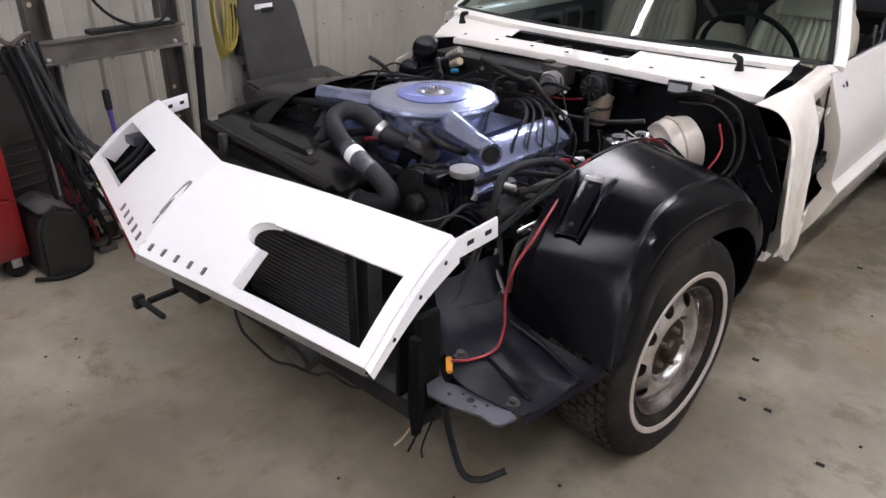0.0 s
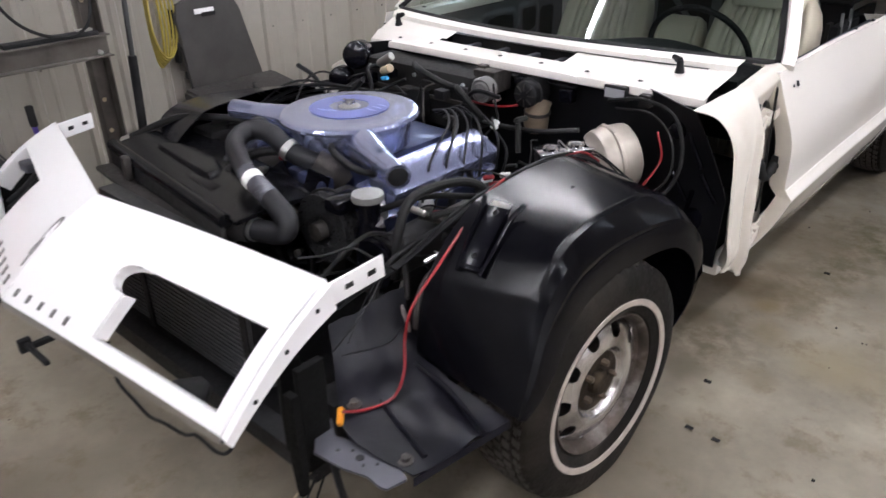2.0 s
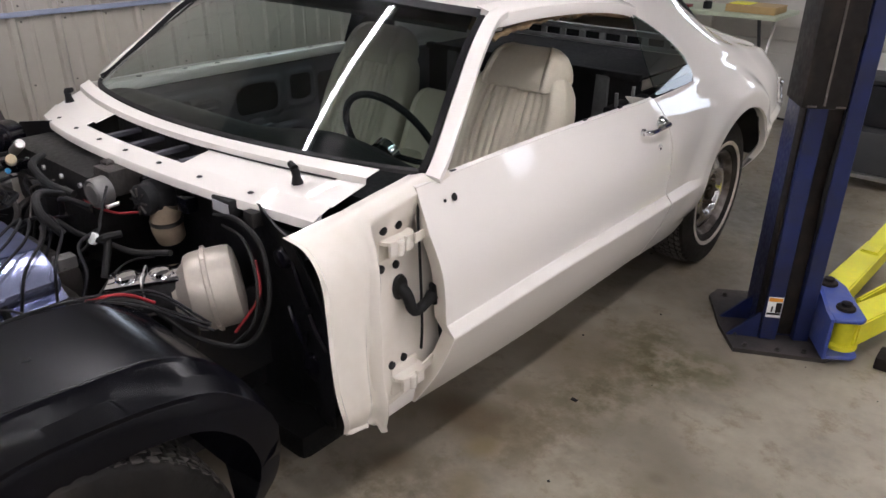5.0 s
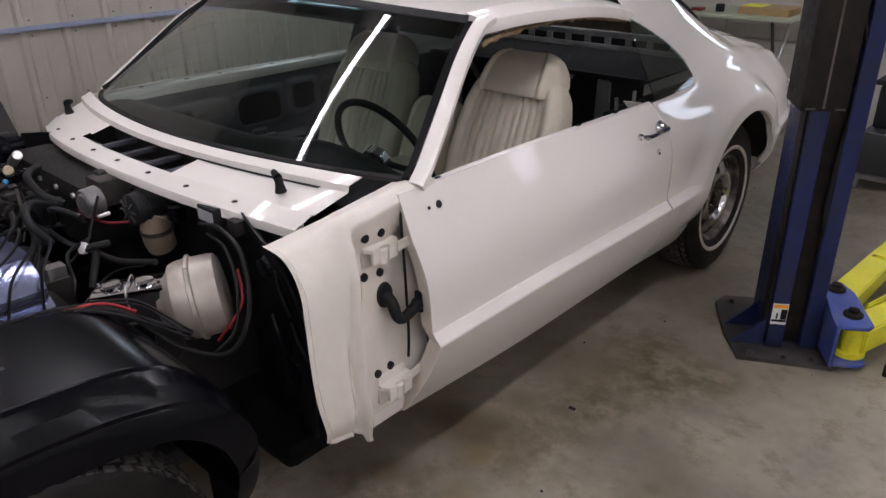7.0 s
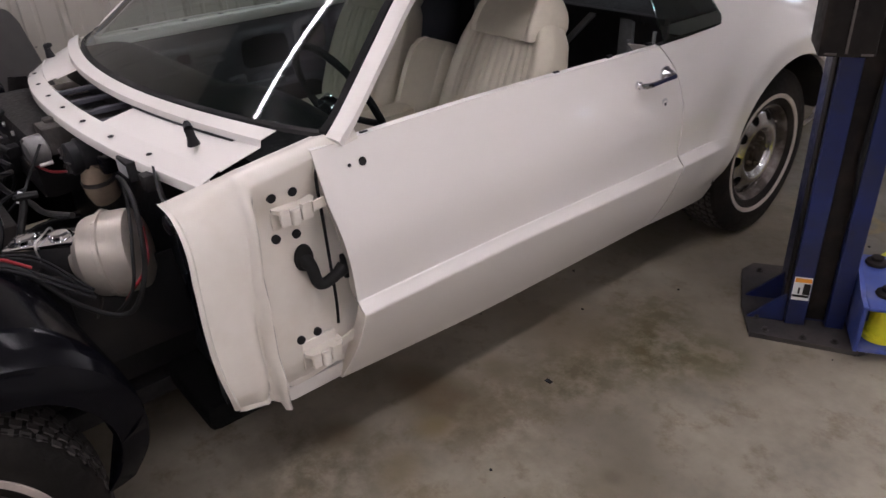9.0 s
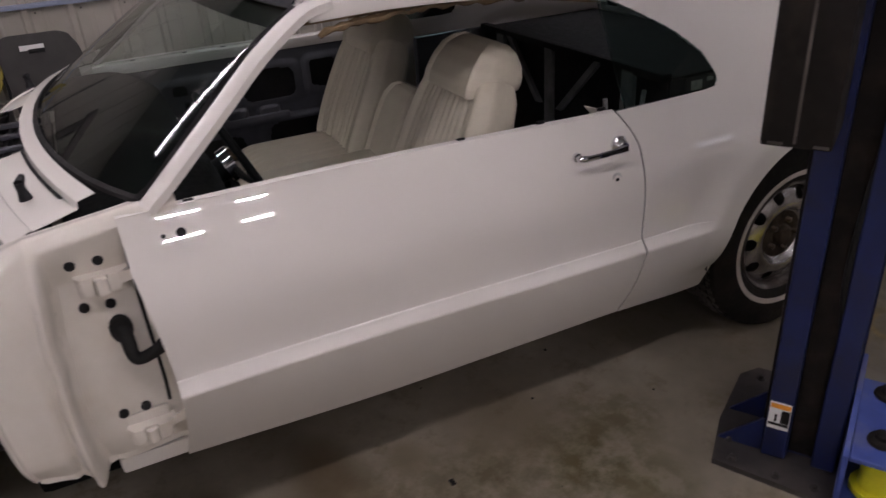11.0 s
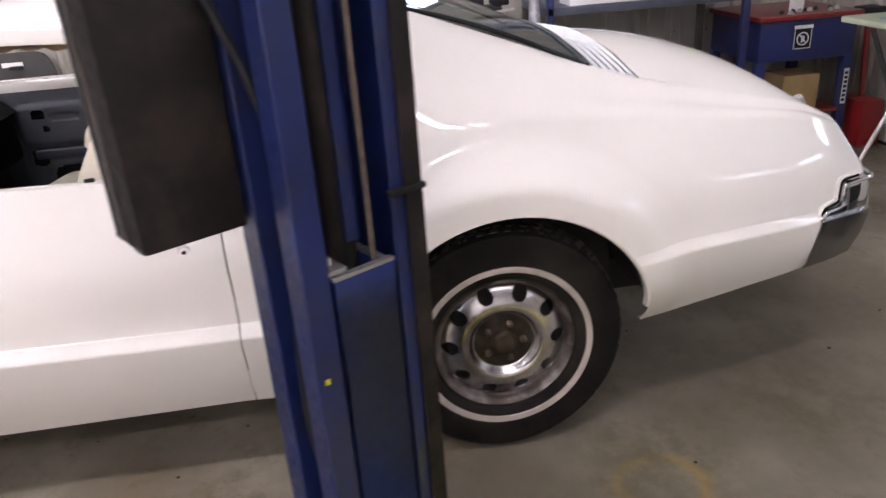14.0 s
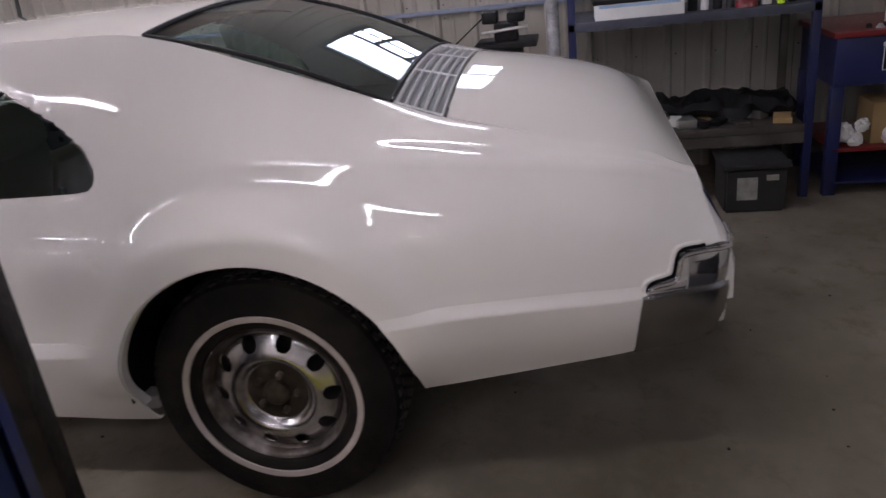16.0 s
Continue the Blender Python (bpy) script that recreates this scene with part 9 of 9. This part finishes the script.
creeper = thing("mechanic_creeper", (-2.08, 0.72, 0), "dark plastic mechanic's creeper stood on end against the wall", "creeper")
bm = prism(bmesh.new(), [(0.60, 0.03), (1.10, 0.03), (1.085, 0.30), (1.045, 0.50), (0.965, 0.86), (0.930, 0.925), (0.88, 0.945), (0.63, 0.945), (0.580, 0.925), (0.565, 0.86), (0.590, 0.50), (0.600, 0.30)], "x", -2.06, -2.035)
bmesh.ops.bevel(bm, geom=bm.edges[:], offset=0.006, segments=2, affect="EDGES")
bmesh.ops.transform(bm, matrix=Matrix.Translation((-2.05, 0, 0)) @ pose(0, 0, 0, 0, -3, 0) @ Matrix.Translation((2.05, 0, 0)), verts=bm.verts)
part("board", bm, surf("creeper_plastic", (0.035, 0.032, 0.030), 0.6, 0, 0.2, 8, 0.15, 120), creeper)
bm = prism(bmesh.new(), [(-2.02, 0.50), (-1.98, 0.505), (-1.64, 0.455), (-1.60, 0.425), (-1.60, 0.36), (-1.64, 0.34), (-2.02, 0.38)], "y", 0.50, 1.08)
bmesh.ops.bevel(bm, geom=bm.edges[:], offset=0.016, segments=2, affect="EDGES")
part("lower_board", bm, bpy.data.materials["creeper_plastic"], creeper, "dark folded-out lower half")
part("caster_leg", boxes(((-1.72, 0.53, 0.0), (-1.68, 0.57, 0.352)), ((-1.72, 1.01, 0.0), (-1.68, 1.05, 0.352)), bevel=0.006), DULL, creeper)
part("grip_slot", boxes(((-2.082, 0.68, 0.862), (-2.079, 0.80, 0.889)), bevel=0.001), PAPER, creeper, "open hand grip with the pale wall behind")
part("grip_bar", boxes(((-2.079, 0.72, 0.847), (-2.068, 0.80, 0.868)), bevel=0.003), DULL, creeper)

# ---- behind the tail of the car ----
rack = thing("steel_rack", (-1.78, 4.45, 0), "blue-grey steel work rack with a cluttered shelf and lower bench", "rack")
for x in (-1.52, -2.08):
    for y in (3.86, 5.04):
        part("post", boxes(((x - 0.02, y - 0.02, 0.0), (x + 0.02, y + 0.02, 1.75)), bevel=0.003), WASHBLUE if x > -1.8 else OLDSTEEL, rack)
SH = 1.0
part("shelf", boxes(((-2.10, 3.84, SH - 0.045), (-1.50, 5.06, SH)), bevel=0.004), surf("rack_blue_grey", (0.06, 0.065, 0.09), 0.45, 0.2, 0.2, 6), rack, "dark blue-grey shelf")
part("bench_top", boxes(((-2.10, 4.15, 0.36), (-1.50, 5.02, 0.40)), bevel=0.004), OLDSTEEL, rack, "dark lower bench")
part("lower_beam", boxes(((-1.515, 4.10, 0.30), (-1.50, 5.02, 0.358))), OLDSTEEL, rack)


def stock(name, label, category, bm, mat):
    return tagged(part(name, bm, mat), label, category)


bx = thing("white_box", (-1.62, 4.2, SH), "long white cardboard box on the rack shelf", "box")
part("carton", boxes(((-1.74, 3.98, SH), (-1.53, 4.42, SH + 0.075)), bevel=0.003), PAPER, bx)
part("dark_lid", boxes(((-1.74, 3.97, SH + 0.0755), (-1.53, 4.44, SH + 0.098)), bevel=0.003), DULL, bx)
part("box_stripe", boxes(((-1.5295, 4.0, SH + 0.058), (-1.5285, 4.40, SH + 0.073))), surf("pale_blue_print", (0.35, 0.5, 0.7), 0.5), bx)
rnd = random.Random(21)
for k in range(9):
    y = 4.47 + 0.06 * k
    h = rnd.uniform(0.10, 0.24)
    r = rnd.uniform(0.018, 0.026)
    mat = (DULL, PAPER, DULL, PLASTIC, RED, DULL, PAPER, LIME, DULL)[k]
    bm = lathe(bmesh.new(), [(r, 0), (r * 1.04, 0.008), (r * 1.04, h * 0.72), (r * 0.5, h * 0.84), (r * 0.5, h)], Matrix.Translation((-1.58 - 0.05 * rnd.random(), y, SH)), 16)
    stock("bottle", "%s bottle on the rack shelf" % ("bright lime plastic" if mat is LIME else "white plastic" if mat is PAPER else "red plastic" if mat is RED else "dark plastic"), "bottle", bm, mat)
bm = bmesh.new()
bmesh.ops.create_icosphere(bm, subdivisions=3, radius=1)
for v in bm.verts:
    n_ = noise.noise(v.co * 2.3)
    v.co = Vector((-1.56 + v.co.x * 0.04, 4.72 + v.co.y * 0.055, SH + max(0.0, v.co.z) * 0.055 * (1 + n_)))
stock("shop_rag", "crumpled red shop rag on the shelf", "rag", bm, RED)
# bench vice on a dark stand
vice = thing("bench_vice", (-1.55, 3.52, 0), "black bench vice on a dark pedestal", "vice")
part("pedestal", boxes(((-1.64, 3.44, 0.0), (-1.46, 3.60, 0.92)), bevel=0.01), DULL, vice)
part("plate", boxes(((-1.72, 3.36, 0.92), (-1.40, 3.68, 0.945)), bevel=0.004), DULL, vice)
part("body", boxes(((-1.62, 3.46, 0.945), (-1.48, 3.58, 1.04)), ((-1.62, 3.40, 1.04), (-1.48, 3.48, 1.10)), ((-1.62, 3.53, 1.04), (-1.48, 3.62, 1.09)), bevel=0.012), DULL, vice)
part("handle", cyl(bmesh.new(), (-1.45, 3.40, 1.0), (-1.45, 3.64, 1.02), 0.008, segs=10), STEEL, vice)
m_ = pose(-1.55, 3.30, 0.99, 0, 0, 0) @ pose(0, 0, 0, 38, 0, 0)
stock("sheet_offcut", "tilted dark sheet leaning on the vice", "sheet metal", boxes(((-0.10, -0.10, -0.004), (0.10, 0.12, 0.004)), bevel=0.002, m=m_), DULL)
bm = tube(bmesh.new(), [(-1.50, 3.76, 0.0), (-1.50, 3.76, 0.5), (-1.50, 3.765, 1.0), (-1.50, 3.76, 1.6)], [0.034, 0.036, 0.033, 0.036], 14)
stock("wrapped_pipe", "upright pipe wrapped in clear shiny plastic", "pipe", bm, surf("clear_wrap", (0.42, 0.42, 0.44), 0.18, 0.3, 0.4, 14, 0.6, 40))
# plastic tote under the bench
tote = thing("storage_tote", (-1.42, 4.76, 0), "dark grey plastic tote with paper labels", "tote")
bm = prism(bmesh.new(), [(-1.585, 4.60), (-1.30, 4.60), (-1.30, 4.90), (-1.585, 4.90)], "z", 0.0, 0.235, 0.012)
part("bin", bm, PLASTIC, tote)
part("lid", boxes(((-1.60, 4.585, 0.236), (-1.285, 4.915, 0.262)), bevel=0.008), PLASTIC, tote)
part("paper_label", boxes(((-1.2995, 4.66, 0.07), (-1.2985, 4.76, 0.19)), ((-1.2995, 4.80, 0.17), (-1.2985, 4.86, 0.20))), surf("worn_label", (0.42, 0.42, 0.38), 0.7, 0, 0.3, 14), tote)
# clutter on the lower bench
rnd = random.Random(31)
for k in range(14):
    y, x = 4.22 + 0.055 * k + 0.01 * rnd.random(), -1.56 - 0.22 * rnd.random()
    m_ = pose(x, y, 0.401, 0, 0, rnd.uniform(-40, 40))
    s = (rnd.uniform(0.03, 0.09), rnd.uniform(0.02, 0.05), rnd.uniform(0.01, 0.05))
    bm = boxes(((-s[0], -s[1], 0), s), bevel=0.003, m=m_)
    mat = (DULL, STEEL, OLDSTEEL, PAPER, STEEL, DULL, CARD)[k % 7]
    stock(("metal_part", "wrench_set", "steel_block", "paper_stack", "bright_part", "black_part", "small_carton")[k % 7], "%s piece lying on the lower bench" % ("bright steel" if mat is STEEL else "white paper" if mat is PAPER else "cardboard" if mat is CARD else "dark metal"), "workshop clutter", bm, mat)
bm = bmesh.new()
grid = [[Vector((-1.95 + 0.30 * s, 4.20 + 0.80 * t, 0.47 + 0.07 * noise.noise(Vector((s * 4, t * 9, 1))) + 0.05 * math.sin(math.pi * s))) for s in np.linspace(0, 1, 10)] for t in np.linspace(0, 1, 28)]
sheet(bm, grid)
thicken(bm, 0.06)
stock("dark_tarp", "crumpled black tarp piled on the bench", "tarp", bm, DULL)

washer = thing("parts_washer", (-1.80, 5.45, 0), "blue parts washer with a red top and lower shelf", "parts washer")
part("tub", boxes(((-2.10, 5.14, 0.575), (-1.50, 5.76, 0.815)), bevel=0.008), WASHBLUE, washer, "dark blue tub")
part("top", boxes(((-2.12, 5.12, 0.816), (-1.48, 5.78, 0.845)), bevel=0.006), RED, washer, "red worn rim")
for x in (-2.08, -1.525):
    for y in (5.165, 5.735):
        part("leg", boxes(((x - 0.025, y - 0.03, 0.0), (x + 0.025, y + 0.03, 0.575)), bevel=0.003), WASHBLUE, washer)
part("shelf", boxes(((-2.08, 5.16, 0.235), (-1.50, 5.74, 0.255)), bevel=0.003), RED, washer)
part("bottom_shelf", boxes(((-2.08, 5.16, 0.06), (-1.50, 5.74, 0.075)), bevel=0.003), WASHBLUE, washer)
sg = part("notice", boxes(((-1.4985, 5.355, 0.645), (-1.4965, 5.465, 0.775))), DULL, washer, "square black notice with a white crossed ring")
part("notice_head", boxes(((-1.4962, 5.350, 0.762), (-1.4955, 5.470, 0.782))), PAPER, sg)
part("notice_edge", boxes(((-1.4962, 5.355, 0.645), (-1.4955, 5.359, 0.762)), ((-1.4962, 5.461, 0.645), (-1.4955, 5.465, 0.762)), ((-1.4962, 5.359, 0.645), (-1.4955, 5.461, 0.649))), PAPER, sg)
bm = tube(bmesh.new(), [(-1.4958, 5.41 + 0.036 * math.cos(a), 0.703 + 0.036 * math.sin(a)) for a in np.linspace(0, 2 * math.pi, 21)], 0.0035, 6, 2)
part("notice_ring", bm, PAPER, sg)
part("notice_bar", tube(bmesh.new(), [(-1.4958, 5.385, 0.728), (-1.4958, 5.41, 0.703), (-1.4958, 5.435, 0.678)], 0.0035, 6, 2), PAPER, sg)
part("notice_figure", boxes(((-1.4964, 5.401, 0.68), (-1.4956, 5.409, 0.725)), ((-1.4964, 5.412, 0.685), (-1.4956, 5.421, 0.718))), PAPER, sg)
part("leg_label", boxes(((-1.4992, 5.718, 0.28), (-1.4982, 5.752, 0.50))), PAPER, washer, "white strip label with dark bars")
for k in range(7):
    part("label_bar", boxes(((-1.4980, 5.724, 0.295 + 0.028 * k), (-1.4976, 5.746, 0.312 + 0.028 * k))), DULL, washer)
stock("small_carton", "open brown cardboard box in the washer", "box", boxes(((-1.78, 5.36, 0.256), (-1.56, 5.60, 0.47)), bevel=0.003), CARD)
for k, (y, z, r) in enumerate(((5.22, 0.33, 0.05), (5.28, 0.29, 0.04), (5.31, 0.36, 0.035), (5.46, 0.30, 0.05))):
    bm = bmesh.new()
    bmesh.ops.create_icosphere(bm, subdivisions=3, radius=1)
    for v in bm.verts:
        v.co = Vector((-1.545 + v.co.x * r * 0.6, y + v.co.y * r, z + v.co.z * r)) + v.co * 0.02 * noise.noise(v.co * 3 + Vector((k, 0, 0)))
        v.co.z = max(0.2555, v.co.z)
    stock("crumpled_bag", "crumpled white plastic bag on the washer shelf", "bag", bm, PAPER)
stock("white_carton", "small white carton on the parts washer", "box", boxes(((-1.66, 5.40, 0.846), (-1.60, 5.46, 0.945)), bevel=0.003), PAPER)
rnd = random.Random(41)
for k in range(10):
    y, x = 5.30 + 0.042 * k, -1.52 - 0.12 * rnd.random()
    bm = lathe(bmesh.new(), [(0.012 + 0.01 * rnd.random(), 0), (0.014, 0.012), (0.008, 0.02)], Matrix.Translation((x, y, 0.846)), 10)
    stock("small_part", "small bright metal part on the washer top", "hardware", bm, STEEL if k % 2 else DULL)
jack = thing("red_jack", (-1.55, 5.90, 0), "dark red jack stand by the wall", "jack stand")
part("base", boxes(((-1.68, 5.82, 0.0), (-1.42, 5.98, 0.30)), bevel=0.03), RED, jack)
part("stem", cyl(bmesh.new(), (-1.55, 5.90, 0.28), (-1.55, 5.86, 0.82), 0.018, segs=12), RED, jack)
part("head", boxes(((-1.62, 5.80, 0.80), (-1.48, 5.93, 0.85)), bevel=0.01), DULL, jack)

# folding table in front of the garage door
ft = thing("folding_table", (-0.30, 5.55, 0), "pale green folding table with crossed legs", "table")
part("top", boxes(((-1.02, 5.30, 0.860), (0.34, 5.82, 0.892)), bevel=0.010), GREENTOP, ft, "pale green table top")
for x in (-0.85, 0.20):
    for sgn in (1, -1):
        part("leg", tube(bmesh.new(), [(x, 5.56 + 0.20 * sgn, 0.858), (x, 5.56 - 0.20 * sgn, 0.010)], 0.013, 10, 2), STEEL if sgn > 0 else PLASTIC, ft)
stock("shallow_carton", "shallow brown and yellow carton on the folding table", "box", boxes(((-0.06, 5.36, 0.893), (0.30, 5.62, 0.945)), bevel=0.003), CARD)
stock("yellow_folder", "bright yellow folder in the carton", "folder", boxes(((-0.05, 5.40, 0.946), (0.10, 5.56, 0.952)), bevel=0.002), YELLOW)
stock("red_tool", "small red tool on the folding table", "tool", boxes(((-0.42, 5.36, 0.893), (-0.34, 5.44, 0.915)), bevel=0.004), RED)
stock("paint_tin", "small dark tin on the folding table", "tin", lathe(bmesh.new(), [(0.03, 0), (0.032, 0.01), (0.032, 0.05), (0.028, 0.055)], Matrix.Translation((-0.22, 5.42, 0.893)), 18), DULL)
stock("blue_cloth", "folded blue-grey cloth on the folding table", "cloth", boxes(((-0.78, 5.34, 0.893), (-0.56, 5.50, 0.905)), bevel=0.004), surf("blue_grey_cloth", (0.25, 0.32, 0.38), 0.8))
dolly = thing("stacked_totes", (1.30, 4.95, 0), "black plastic totes stacked on a small dolly", "totes")
part("deck", boxes(((1.06, 4.66, 0.07), (1.55, 5.16, 0.095)), bevel=0.005), STEEL, dolly)
for x in (1.10, 1.50):
    for y in (4.70, 5.10):
        part("caster", lathe(bmesh.new(), [(0.012, -0.012), (0.035, -0.010), (0.035, 0.010), (0.012, 0.012)], Matrix.Translation((x, y, 0.035)) @ pose(0, 0, 0, 0, 90, 0), 14), STEEL, dolly)
part("lower_tote", boxes(((1.07, 4.68, 0.096), (1.54, 5.14, 0.36)), bevel=0.02), PLASTIC, dolly)
part("upper_tote", boxes(((1.09, 4.80, 0.361), (1.54, 5.14, 0.62)), bevel=0.02), DULL, dolly)
part("tote_lid", boxes(((1.06, 4.79, 0.621), (1.56, 5.16, 0.65)), bevel=0.01), DULL, dolly)
# specks and scraps on the floor
bm = bmesh.new()
rnd = random.Random(77)
for k in range(170):
    x, y = rnd.uniform(-1.4, 3.2), rnd.uniform(-2.2, 5.6)
    r = rnd.uniform(0.002, 0.007)
    lathe(bm, [(r, 0), (r * rnd.uniform(0.5, 1), rnd.uniform(0.001, 0.004))], Matrix.Translation((x, y, 0.0)) @ pose(0, 0, 0, 0, 0, rnd.uniform(0, 90)), rnd.choice((4, 5, 6)))
for x, y in ((1.09, 0.345), (1.005, 0.345), (1.30, 0.20), (0.95, 0.60), (1.02, 1.62)):
    box(bm, (x - 0.012, y - 0.007, 0), (x + 0.012, y + 0.007, 0.003), 0, None)
tagged(part("floor_grit", bm, DULL), "dark grit and small scraps on the concrete", "debris", kind="stuff")
